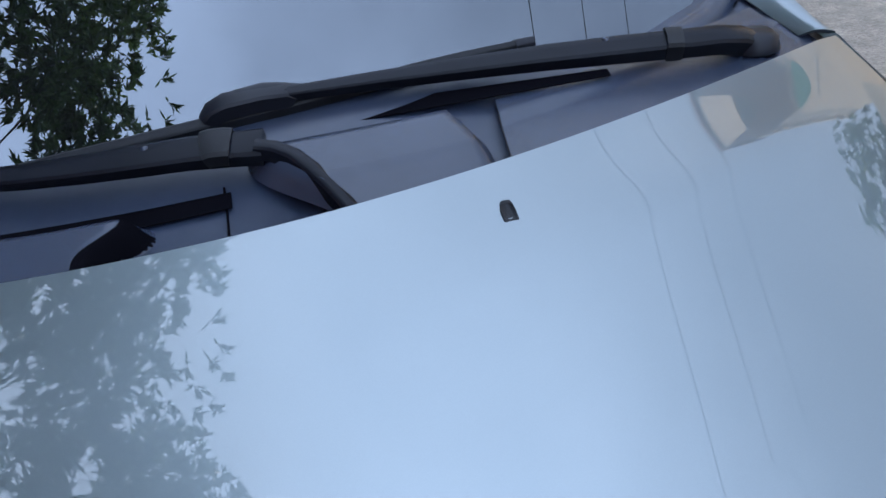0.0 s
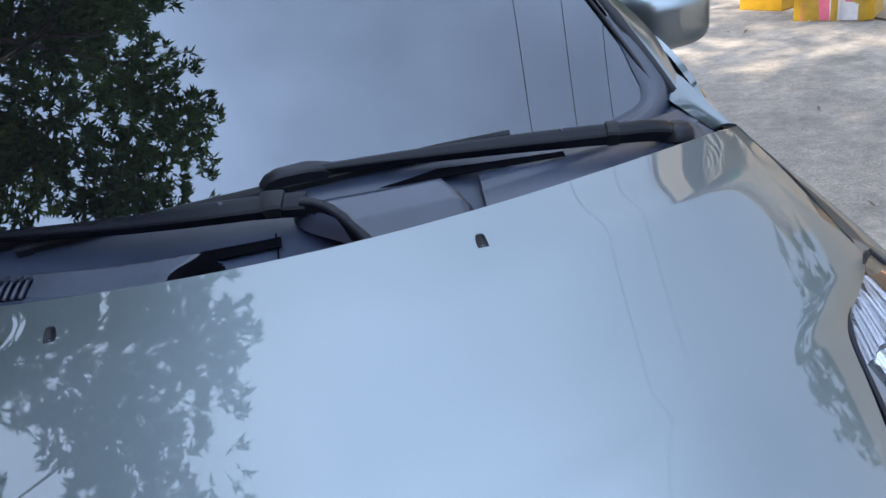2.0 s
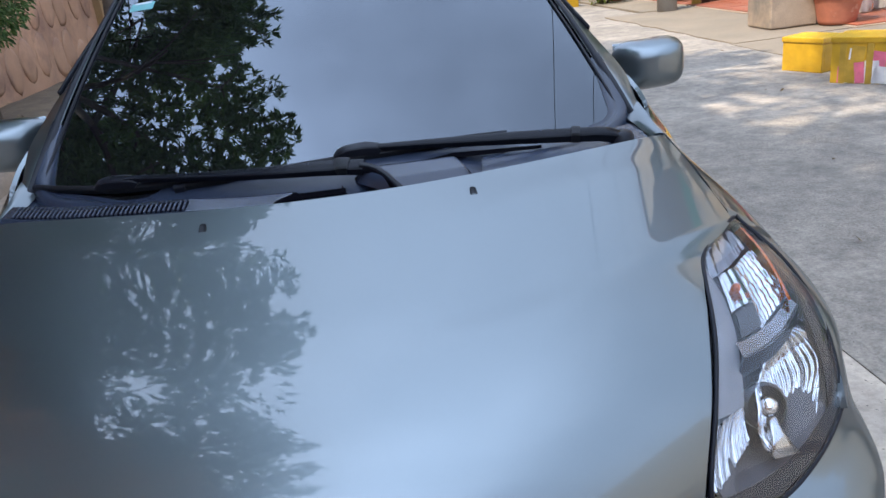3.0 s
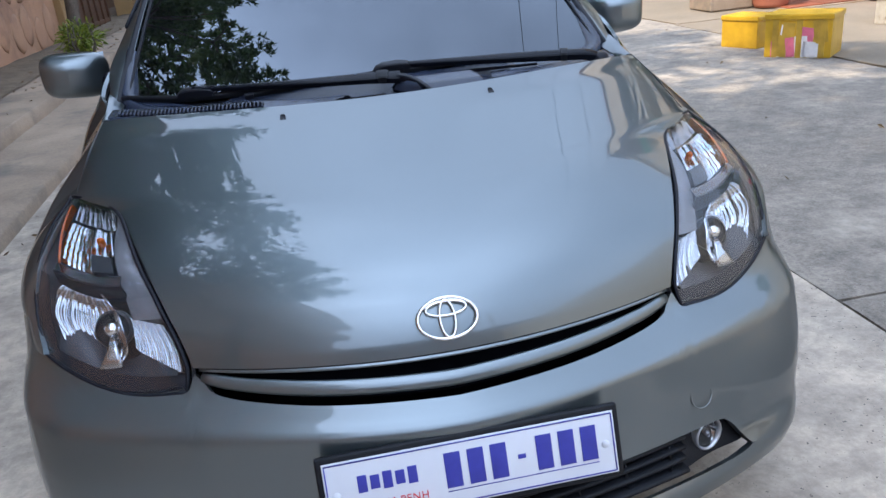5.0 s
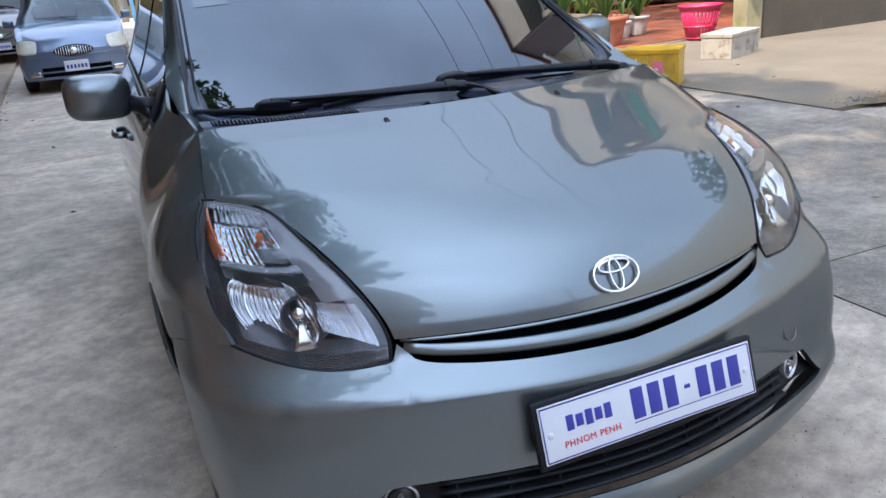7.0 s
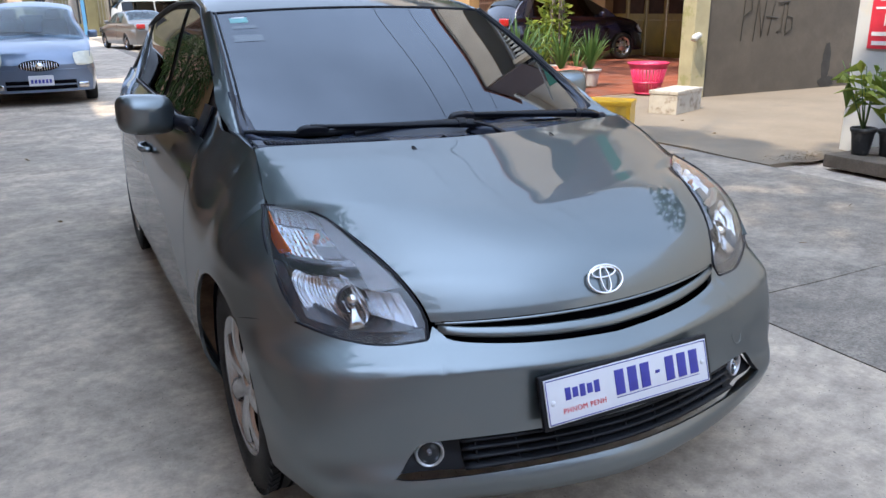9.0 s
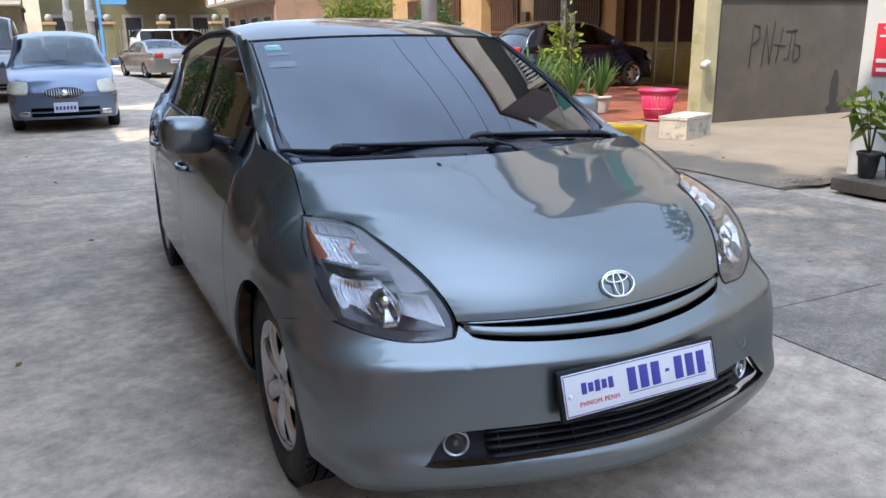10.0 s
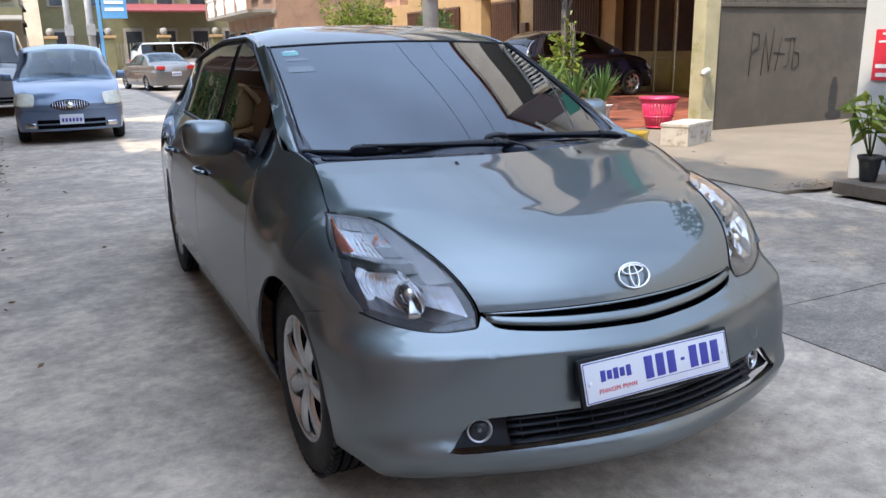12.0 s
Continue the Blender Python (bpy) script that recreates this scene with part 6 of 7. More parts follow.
letters = empty("graffiti")
tagged(letters, "black sprayed letters on the cement wall", "graffiti")
gx, gz = 8.33, 0.86
glyphs = {"p_stroke": [[(0, -0.05), (0.04, 0.62)], [(0.03, 0.60), (0.20, 0.58), (0.22, 0.40), (0.03, 0.30)]],
          "n_stroke": [[(0.32, -0.05), (0.38, 0.60)], [(0.38, 0.60), (0.52, 0.02)], [(0.52, 0.0), (0.60, 0.66)]],
          "plus_stroke": [[(0.62, 0.30), (0.92, 0.28)], [(0.70, 0.02), (0.82, 0.54)]],
          "j_stroke": [[(0.90, 0.50), (1.22, 0.52)], [(1.08, 0.52), (1.04, 0.10), (0.92, 0.06)]],
          "b_stroke": [[(1.18, 0.50), (1.16, 0.04)], [(1.17, 0.30), (1.32, 0.28), (1.34, 0.10), (1.16, 0.02)]]}
for name, lines in glyphs.items():
    bm = bmesh.new()
    for line in lines:
        merge(bm, stroke([(gx + x * 0.82, gz + z) for x, z in line]))
    part(name, bm, INK, letters)

# white wall with a red notice, and the raised bed before it
white = wall("wall_white", 5.50, 5.72, -14, 3.58, 0, 3.2, WHITEWALL, "white-painted street wall in sun")
notice = empty("notice", Matrix.Translation((5.492, 3.26, 1.18)) @ pose(0, 0, 0, 90, 0, -90))
tagged(notice, "red notice with a white number fixed to the wall", "sign")
part("board", box((0.36, 0.46, 0.008), (0, 0, 0.002), 0.002), SIGNRED, notice, smooth=False)
for k, (w, z) in enumerate(((0.22, 0.19), (0.28, 0.12), (0.30, -0.10), (0.28, -0.18))):
    part("bar", box((w, 0.018 if k < 2 else 0.035, 0.003), (0, z, 0.008)), LABELWHITE, notice, smooth=False)
num = bpy.data.curves.new("number", "FONT")
num.body, num.size, num.align_x, num.align_y, num.extrude = "18", 0.15, "CENTER", "CENTER", 0.001
num.materials.append(LABELWHITE)
figures = new("number", num)
figures.parent, figures.matrix_basis = notice, pose(0, 0.015, 0.008)
wall("planter_kerb", 4.70, 5.50, -3.0, 3.14, 0, 0.11, BEDSTONE, "raised concrete bed at the white wall's foot", "kerb")
for k, (x, y, r, h) in enumerate(((4.93, 2.97, 0.095, 0.23), (5.06, 2.80, 0.10, 0.22), (5.05, 2.38, 0.11, 0.22), (5.22, 2.10, 0.12, 0.24))):
    potted((x, y, 0.11), r, h, POTBLACK, "leafy seedling in a black nursery pot", n=0, length=0.62, width=0.045, seed=30 + k, leafy=6)

# pots, boxes and basket round the forecourt's mouth
potted((5.95, 8.75, 0.03), 0.30, 0.42, TERRACOTTA, "terracotta pot with long arching leaves", n=34, length=0.75, width=0.035, seed=41)
potted((5.45, 9.15, 0.03), 0.30, 0.46, PAVE, "square concrete planter with dense foliage", n=60, length=0.8, width=0.03, seed=42, square=True)
potted((7.05, 9.45, 0.04), 0.17, 0.30, POTWHITE, "pale pot with spiky fan palm leaves", n=70, length=0.72, width=0.035, seed=43)
potted((6.65, 9.30, 0.04), 0.13, 0.26, POTWHITE, "small pale pot with narrow leaves", n=24, length=0.5, width=0.03, seed=44)
potted((6.55, 10.2, 0.04), 0.20, 0.32, TERRACOTTA, "terracotta pot with a shrub", n=10, length=0.9, width=0.04, seed=45, leafy=14)
potted((6.35, 9.9, 0.04), 0.26, 0.36, POTWHITE, "pale pot beside the forecourt with thin shrub", n=16, length=0.8, width=0.03, seed=46, leafy=10)
potted((4.78, 17.1, 0.03), 0.22, 0.38, POTGREEN, "green plastic tub with a small plant", n=8, length=0.4, width=0.03, seed=47)
for k, y in enumerate((15.9, 16.6, 18.2, 19.0)):
    potted((5.55 + 0.1 * k, y, 0.03), 0.2, 0.34, (TERRACOTTA, POTWHITE)[k % 2], "row pot with leafy plant beside the kerb", n=18, length=0.7, width=0.04, seed=60 + k)


def foam_box(name, at, size, turn, mat, label, lid=True, tapes=0):
    thing = empty(name, Matrix.Translation(at) @ pose(0, 0, 0, 0, 0, turn))
    tagged(thing, label, "box")
    x, y, z = size
    bm = bmesh.new()
    w = 0.035
    for sx, sy, cx, cy in ((x, w, 0, y / 2 - w / 2), (x, w, 0, -y / 2 + w / 2), (w, y - 2 * w, x / 2 - w / 2, 0), (w, y - 2 * w, -x / 2 + w / 2, 0)):
        box((sx, sy, z), (cx, cy, z / 2), 0.006, bm)
    box((x - 2 * w, y - 2 * w, w), (0, 0, w / 2), 0.004, bm)
    part("tub", bm, mat, thing, smooth=False)
    if lid:
        part("lid", box((x + 0.02, y + 0.02, 0.05), (0, 0, z + 0.02), 0.012), mat, thing, smooth=False)
    rng = random.Random(int(at[0] * 100))
    for k in range(tapes):
        bw, low, bh = rng.uniform(0.05, 0.13), rng.choice((0.004, 0.004, z * 0.4)), z * rng.uniform(0.3, 0.62)
        px = lerp(-x / 2 + 0.08, x / 2 - 0.08, (k + 0.5) / tapes) + rng.uniform(-0.02, 0.02)
        part("label_patch", box((bw, 0.003, bh), (px, -y / 2 - 0.0015 - 0.0006 * (k % 3), low + bh / 2), 0.001, turn=pose(0, 0, 0, 0, rng.uniform(-9, 9), 0)), (LABELPINK, LABELWHITE, TAPE, LABELWHITE, TAPE)[k % 5], thing, smooth=False)
    if tapes:
        for q in (-0.34, 0.02, 0.36):
            part("tape", box((0.05, y + 0.012, z + 0.006), (q * x, 0, z / 2), 0.003), TAPE, thing, smooth=False)
    return thing


foam_box("yellow_box", (4.17, 6.28, 0.0), (0.40, 0.32, 0.26), -66, YELLOW, "yellow taped foam box with a pale lid standing on the street")
foam_box("yellow_box", (4.25, 5.52, 0.0), (0.56, 0.38, 0.33), -49, YELLOW, "yellow box patched with pink and white labels", lid=True, tapes=15)
foam_box("yellow_box", (4.5, 16.0, 0.0), (0.42, 0.36, 0.28), 10, YELLOW, "small yellow box further along the kerb")
foam_box("foam_box", (6.17, 6.49, 0.012), (0.75, 0.38, 0.25), 22, FOAM, "dirty white foam fish box with a chipped lid")

basket = empty("basket", Matrix.Translation((7.22, 8.22, 0.03)))
tagged(basket, "pink slatted plastic basket with a raised rim", "basket")
part("bottom", lathe([(0, 0.0), (0.19, 0.0), (0.195, 0.02), (0, 0.02)], 28), PINK, basket)
part("band", lathe([(0.285, 0.385), (0.300, 0.44), (0.318, 0.45), (0.318, 0.475), (0.296, 0.475), (0.277, 0.385)], 36), PINK, basket)
for k in range(30):
    a = 2 * math.pi * k / 30
    part("slat", strip([(r * math.cos(a), r * math.sin(a), z) for r, z in ((0.180, 0.005), (0.225, 0.17), (0.282, 0.40))], (-math.sin(a), math.cos(a), 0), 0.034, 0.006), PINK, basket)
part("ring", lathe([(0.226, 0.16), (0.234, 0.165), (0.234, 0.19), (0.226, 0.19)], 36), PINK, basket)

# poles and overhead cables
def pole(at, h, r, label, mat=POLECON):
    p = empty("utility_pole", Matrix.Translation(at))
    tagged(p, label, "pole")
    part("shaft", lathe([(0, 0), (r, 0), (r * 0.72, h), (0, h)], 10), mat, p)
    part("crossarm", box((1.5, 0.10, 0.12), (0, 0, h - 0.8), 0.01), ASHGREY, p, smooth=False)
    for k in range(4):
        part("insulator", lathe([(0, 0.14), (0.03, 0.13), (0.045, 0.05), (0.02, 0)], 10, Matrix.Translation((-0.6 + 0.4 * k, 0, h - 0.74))), POTWHITE, p)
    part("meter_box", box((0.42, 0.22, 0.55), (0, -r - 0.10, 2.6), 0.02), ASHGREY, p, smooth=False)
    return p


pole((5.38, 12.72, 0.02), 8.0, 0.17, "square-shouldered concrete utility pole by the forecourt")
pole((4.6, -12.5, 0.0), 8.0, 0.17, "concrete utility pole further down the street")
for k, (x0, x1, z) in enumerate(((2.60, 3.40, 6.3), (3.45, 4.10, 6.35), (4.15, 4.70, 6.3))):
    pts = [(lerp(x0, x1, (40 - y) / 70), y, z + 0.0009 * (y - 6) ** 2) for y in np.linspace(-30, 40, 40)]
    tagged(part("overhead_cable", tube(pts, 0.006, 6), CABLE), "black overhead cable strung along the street", "cable", "overhead cables")


# ---- other parked cars ----
def parked_car(m, paint, label, length, width, top, plan, cowl, roof0, roof1, tail, front_axle, rear_axle, belt_z, wheel_r=0.28, lens=OLDLENS, glass=None):
    """A car lofted from its height line and plan; front at local y = 0, looking to -y."""
    thing = empty("parked_car", m)
    tagged(thing, label, "car")
    glass = glass or SIDETINT
    zt, pw = curve1d(top), curve1d(plan)
    half = width / 2

    def section(y, v):
        w, t = pw(y) * half, zt(y)
        bl = min(belt_z, t - 0.03)
        if v < 0.5:
            q = v / 0.5
            z = lerp(0.20, bl, q)
            return Vector((w * (0.93 + 0.07 * math.sin(math.pi * min(1, q * 1.25 + 0.05)) ** 0.6) - 0.02 * q ** 3, y, z))
        wr = lerp(w * 0.955, w * 0.79, smooth(0.0, 0.45, t - bl))
        if v < 0.8:
            q = (v - 0.5) / 0.3
            return Vector((lerp(w * 0.985 - 0.02, wr, q), y, lerp(bl, t - 0.05 - 0.02 * (t > 1.2), q)))
        q = (v - 0.8) / 0.2
        return Vector((wr * (1 - q), y, t - (0.05 + 0.02 * (t > 1.2)) * (1 - q) ** 2.2))

    def arch_cut(p):
        for ax in (front_axle, rear_axle):
            d = (wheel_r + 0.04) ** 2 - (p.y - ax) ** 2
            if d > 0 and p.z < wheel_r + math.sqrt(d):
                p.z = max(p.z, min(wheel_r + math.sqrt(d), belt_z - 0.02))
        return p

    def bowed(p):
        k = 1 - smooth(0.0, 0.7, p.y)
        b = smooth(length - 0.5, length, p.y)
        p.y += (0.16 * k - 0.10 * b) * (p.x / half) ** 2
        return p

    bm = bmesh.new()
    for side in (-1, 1):
        def f(u, v):
            p = bowed(arch_cut(section(u * length, v)))
            p.x *= side
            return p
        sheet(f, 70, 34, bm=bm)
    for y in (0.0, length):
        sheet(lambda u, v: bowed(Vector(((2 * u - 1) * section(y, min(0.5, v * 0.5)).x, y, lerp(0.20, zt(y), v)))), 14, 8, bm=bm)
    bmesh.ops.remove_doubles(bm, verts=bm.verts, dist=0.002)
    middle = (roof0 + roof1) / 2 - 0.05

    def glazed(c):
        w = section(c.y, 0.8).x
        if c.z < belt_z + 0.03:
            return False
        if (cowl + 0.12 < c.y < roof0 + 0.02 or roof1 + 0.06 < c.y < tail - 0.06) and abs(c.x) < w * 0.88:
            return True
        inside = cowl + 0.32 < c.y < middle - 0.05 or middle + 0.05 < c.y < roof1 + 0.08
        return inside and c.z < zt(c.y) - 0.11 and abs(c.x) > w * 0.97

    bmesh.ops.delete(bm, geom=[f for f in bm.faces if glazed(f.calc_center_median())], context="FACES")
    part("body", bm, paint, thing)
    # glass, a little proud of the shell
    def out(p, d):
        return p + Vector((0, 0, d))
    screen_f = lambda u, v: (lambda y, q: bowed(Vector(((2 * u - 1) * section(y, 0.8).x * 0.93, y - 0.004, section(y, 0.8 + 0.2 * (1 - abs(2 * u - 1)) ** 0.6).z + 0.008))))(lerp(cowl, roof0, v), v)
    part("windscreen", sheet(screen_f, 16, 8, 0.004), glass, thing)
    back_f = lambda u, v: (lambda y: Vector(((2 * u - 1) * section(y, 0.8).x * 0.95, y + 0.006, section(y, 0.8 + 0.2 * (1 - abs(2 * u - 1)) ** 0.6).z + 0.008)))(lerp(roof1, tail, v))
    part("rear_window", sheet(back_f, 14, 8, 0.004), glass, thing)
    mid = (roof0 + roof1) / 2 - 0.05
    for side in (-1, 1):
        for a, b in ((cowl + 0.28, mid - 0.03), (mid + 0.03, roof1 + 0.12)):
            def g(u, v):
                y = lerp(a, b, u)
                p = section(y, lerp(0.52, 0.78, v))
                return Vector((side * (p.x + 0.006), p.y, p.z))
            part("side_window", sheet(g, 12, 5, 0.004), glass, thing)
        bm = box((0.15, 0.10, 0.12), (side * (half + 0.07), cowl + 0.42, belt_z + 0.06), 0.035)
        box((0.10, 0.04, 0.04), (side * (half - 0.01), cowl + 0.42, belt_z + 0.02), 0.01, bm)
        part("door_mirror", bm, paint, thing)
        for y in (mid - 0.18, roof1 - 0.05):
            part("door_handle", box((0.02, 0.16, 0.03), (side * (section(y, 0.42).x + 0.012), y, section(y, 0.42).z), 0.008), paint, thing)
        part("door_gap", strip([(side * (section(mid, v).x + 0.002), mid, section(mid, v).z) for v in np.linspace(0.08, 0.5, 8)], (0, 1, 0), 0.008, 0.004), GAPDARK, thing)
    for ax in (front_axle, rear_axle):
        for side in (-1, 1):
            wm = Matrix.Translation((side * (half - 0.10), ax, wheel_r)) @ pose(0, 0, 0, 0, side * 90, 0)
            w = part("wheel", lathe([(wheel_r * 0.62, -0.08), (wheel_r * 0.92, -0.085), (wheel_r, -0.06), (wheel_r, 0.06), (wheel_r * 0.92, 0.085), (wheel_r * 0.66, 0.08), (wheel_r * 0.62, -0.08)], 32, wm), RUBBER, thing)
            part("rim", lathe([(wheel_r * 0.66, 0.075), (wheel_r * 0.60, 0.055), (wheel_r * 0.3, 0.066), (wheel_r * 0.2, 0.078), (0, 0.080)], 24, wm), ALLOY, w)
            for k in range(7):
                a = 6.283 * k / 7
                part("slot", box((0.05, 0.035, 0.012), (0, 0, 0), 0.004, turn=wm @ Matrix.Translation((wheel_r * 0.46 * math.cos(a), wheel_r * 0.46 * math.sin(a), 0.064)) @ pose(0, 0, 0, 0, 0, math.degrees(a))), GAPDARK, w)
    part("underbody", box((width * 0.8, length * 0.86, 0.22), (0, length * 0.5, 0.30), 0.02), GAPDARK, thing)
    part("cabin", box((width * 0.72, roof1 - cowl - 0.6, 0.25), (0, (cowl + roof1) / 2 + 0.1, belt_z - 0.10), 0.05), INTERIOR, thing)
    for x in (-0.34, 0.34):
        bm = box((0.42, 0.14, 0.50), (x, mid, belt_z + 0.05), 0.06)
        box((0.24, 0.10, 0.16), (x, mid + 0.03, belt_z + 0.38), 0.04, bm)
        part("seat", bm, INTERIOR, thing)
    # front: lamps, grille, bumper mouth, plate, fog lamps, wipers
    fy = lambda x, z: bowed(Vector((x, max(0.0, (z - 0.55) * 0.45 if z > 0.55 else 0), z))).y
    for side in (-1, 1):
        def lens_f(u, v, d=0.0):
            p, q = 2 * u - 1, 2 * v - 1
            p, q = p * math.sqrt(1 - 0.22 * q * q), q * math.sqrt(1 - 0.22 * p * p)
            x, z = half * (0.785 + 0.175 * p - 0.02 * q), 0.680 + 0.100 * q + 0.012 * p
            return bowed(Vector((side * x, 0.014 + 0.60 * max(0, z - 0.60) + 0.12 * max(0, p) ** 3 - 0.032 * math.sqrt(max(0, 1 - 0.5 * p * p - 0.5 * q * q)) + d, z)))
        lamp = part("headlamp", sheet(lambda u, v: lens_f(u, v, 0.045), 12, 12, 0.01), REFLECTOR, thing, "aged headlamp behind a yellowed lens")
        part("lens", sheet(lens_f, 14, 14, 0.004), lens, lamp, "yellowed lens")
        part("fog_lamp", box((0.16, 0.07, 0.085), (side * half * 0.72, fy(half * 0.72, 0.27) + 0.010, 0.285), 0.02, turn=pose(0, 0, 0, 0, 0, side * 14)), REFLECTOR, thing)
        part("tail_lamp", box((0.30, 0.05, 0.16), (side * half * 0.66, length - 0.02, belt_z - 0.08), 0.03, turn=pose(0, 0, 0, 0, 0, -side * 10)), TAILRED, thing, "red tail lamp")
        part("wiper", strip([(side * 0.1 + 0.25, cowl + 0.02, zt(cowl) + 0.03), (side * 0.1 - 0.05, cowl + 0.09, zt(cowl + 0.09) + 0.035), (side * 0.1 - 0.35, cowl + 0.10, zt(cowl + 0.10) + 0.03)], (0, 1, 0.5), 0.018, 0.012), BLACK, thing)
    g = part("grille", lathe([(0, 0.0), (1.0, 0.0), (1.0, 0.02), (0.92, 0.03), (0, 0.012)], 40, Matrix.Translation((0, fy(0, 0.59) + 0.004, 0.590)) @ pose(0, 0, 0, 80) @ Matrix.Diagonal((0.275, 0.085, 1, 1))), GAPDARK, thing)
    for k in range(15):
        x = -0.24 + 0.48 * k / 14
        hgt = 0.15 * math.sqrt(max(0.02, 1 - (x / 0.275) ** 2))
        part("bar", box((0.010, 0.02, hgt), (x, fy(0, 0.59) - 0.024, 0.588), 0.003, turn=pose(0, 0, 0, -10)), CHROME, g)
    part("emblem", lathe([(0, 0.012), (0.045, 0.008), (0.052, 0)], 20, Matrix.Translation((0, fy(0, 0.59) - 0.036, 0.592)) @ pose(0, 0, 0, 80) @ Matrix.Diagonal((1, 0.8, 1, 1))), CHROME, g)
    for z in (0.265, 0.345):
        part("mouth", strip([(x, fy(x, z) + 0.004, z) for x in np.linspace(-half * 0.6, half * 0.6, 12)], (0, 0, 1), 0.055, 0.03), GAPDARK, thing)
    part("bumper_line", strip([(x, fy(x, 0.53) - 0.004, 0.525) for x in np.linspace(-half * 0.96, half * 0.96, 16)], (0, 0, 1), 0.012, 0.012), paint, thing)
    for y, nm in ((-0.03, "front_plate"), (length + 0.02, "rear_plate")):
        pl = part(nm, box((0.34, 0.02, 0.15), (0, y, 0.375 if y < 1 else 0.62), 0.004), PLATE_WHITE, thing, smooth=False)
        for k in range(6):
            part("bar", box((0.032, 0.004, 0.055), (-0.125 + 0.05 * k, y + math.copysign(0.0115, y - 1), (0.365 if y < 1 else 0.61)), 0.001), PLATE_BLUE, pl, smooth=False)
    return thing


CLEARISH = glass_material("pale_car_glass", (0.66, 0.74, 0.78), 0.04)
CITY_TOP = [(0, 0.60), (0.10, 0.76), (0.28, 0.86), (0.55, 0.93), (0.80, 0.98), (1.20, 1.24), (1.62, 1.45), (2.0, 1.53), (2.7, 1.51), (3.15, 1.36), (3.42, 1.0), (3.52, 0.72)]
CITY_PLAN = [(0, 0.90), (0.12, 0.955), (0.35, 0.99), (1.0, 1.0), (3.0, 0.99), (3.4, 0.93), (3.52, 0.86)]
SALOON_TOP = [(0, 0.55), (0.2, 0.72), (0.9, 0.86), (1.25, 0.93), (1.9, 1.33), (2.3, 1.40), (2.9, 1.39), (3.6, 1.10), (3.8, 1.00), (4.3, 0.95), (4.42, 0.70)]
VAN_TOP = [(0, 0.80), (0.25, 1.00), (0.8, 1.12), (1.6, 1.80), (2.0, 1.92), (4.4, 1.90), (4.7, 1.6), (4.8, 1.0)]
LONG_PLAN = [(0, 0.80), (0.2, 0.92), (0.6, 0.99), (1.2, 1.0), (3.8, 0.99), (4.4, 0.90), (4.8, 0.85)]

parked_car(pose(-1.19, 12.05, 0), BLUEPAINT, "light blue small hatchback parked against the kerb", 3.52, 1.60, CITY_TOP, CITY_PLAN, 0.80, 1.60, 2.85, 3.30, 0.70, 2.95, 0.95, glass=CLEARISH)
parked_car(pose(-2.75, 19.0, 0.075), SILVERPAINT, "grey van parked half on the pavement", 4.8, 1.75, VAN_TOP, LONG_PLAN, 0.85, 1.75, 4.4, 4.72, 0.85, 3.7, 1.10, wheel_r=0.33)
parked_car(pose(1.9, 33.6, 0, 0, 0, 192), SILVERPAINT, "silver saloon parked with its tail to the street", 4.42, 1.70, SALOON_TOP, LONG_PLAN, 1.25, 1.95, 2.95, 3.65, 0.85, 3.40, 0.92, glass=CLEARISH)
parked_car(pose(7.0, 40.5, 0, 0, 0, 100), WHITEPAINT, "white van parked across the street's end", 4.8, 1.75, VAN_TOP, LONG_PLAN, 0.85, 1.75, 4.4, 4.72, 0.85, 3.7, 1.10, wheel_r=0.33)
parked_car(pose(12.90, 15.50, 0.04, 0, 0, 88) @ Matrix.Scale(1.10, 4), NAVYPAINT, "dark navy hatchback nosed into the tiled forecourt", 3.75, 1.65, [(y * 1.065, z) for y, z in CITY_TOP], [(y * 1.065, z) for y, z in CITY_PLAN], 0.98, 1.72, 3.0, 3.50, 0.72, 3.10, 0.95, wheel_r=0.30)


# ---- the far end of the street ----
far = house("shop_terrace", "pale arcaded terrace across the end of the street", -26, -2.5, 52.0, 60.0, 3, 3.4, FARCREAM, 1, 3, balcony=False, trim=FARTRIM)
for k in range(11):
    x = -24.5 + k * 2.1
    win = part("window", box((1.3, 0.2, 2.3), (x, 51.98, 1.6), 0.02), OLIVE, far, smooth=False)
    part("pane", box((0.95, 0.05, 2.0), (x, 51.86, 1.5), 0.01), DARKGLASS, win, smooth=False)
    w2 = part("window", box((1.1, 0.2, 1.5), (x, 51.98, 5.3), 0.02), OLIVE, far, smooth=False)
    part("pane", box((0.8, 0.05, 1.3), (x, 51.86, 5.3), 0.01), DARKGLASS, w2, smooth=False)
part("awning", box((24.0, 3.0, 0.10), (-14.4, 50.7, 3.55), 0.02, turn=pose(0, 0, 0, 7)), FARTRIM, far, "long pale awning", smooth=False)
part("fascia", box((24.0, 0.08, 0.45), (-14.4, 51.8, 3.95), 0.02), OLIVE, far, smooth=False)
villa = house("villa", "olive-yellow villa with tall windows behind its fence", -1.5, 14, 54.0, 64.0, 2, 3.5, OLIVE, 1, 3, balcony=False)
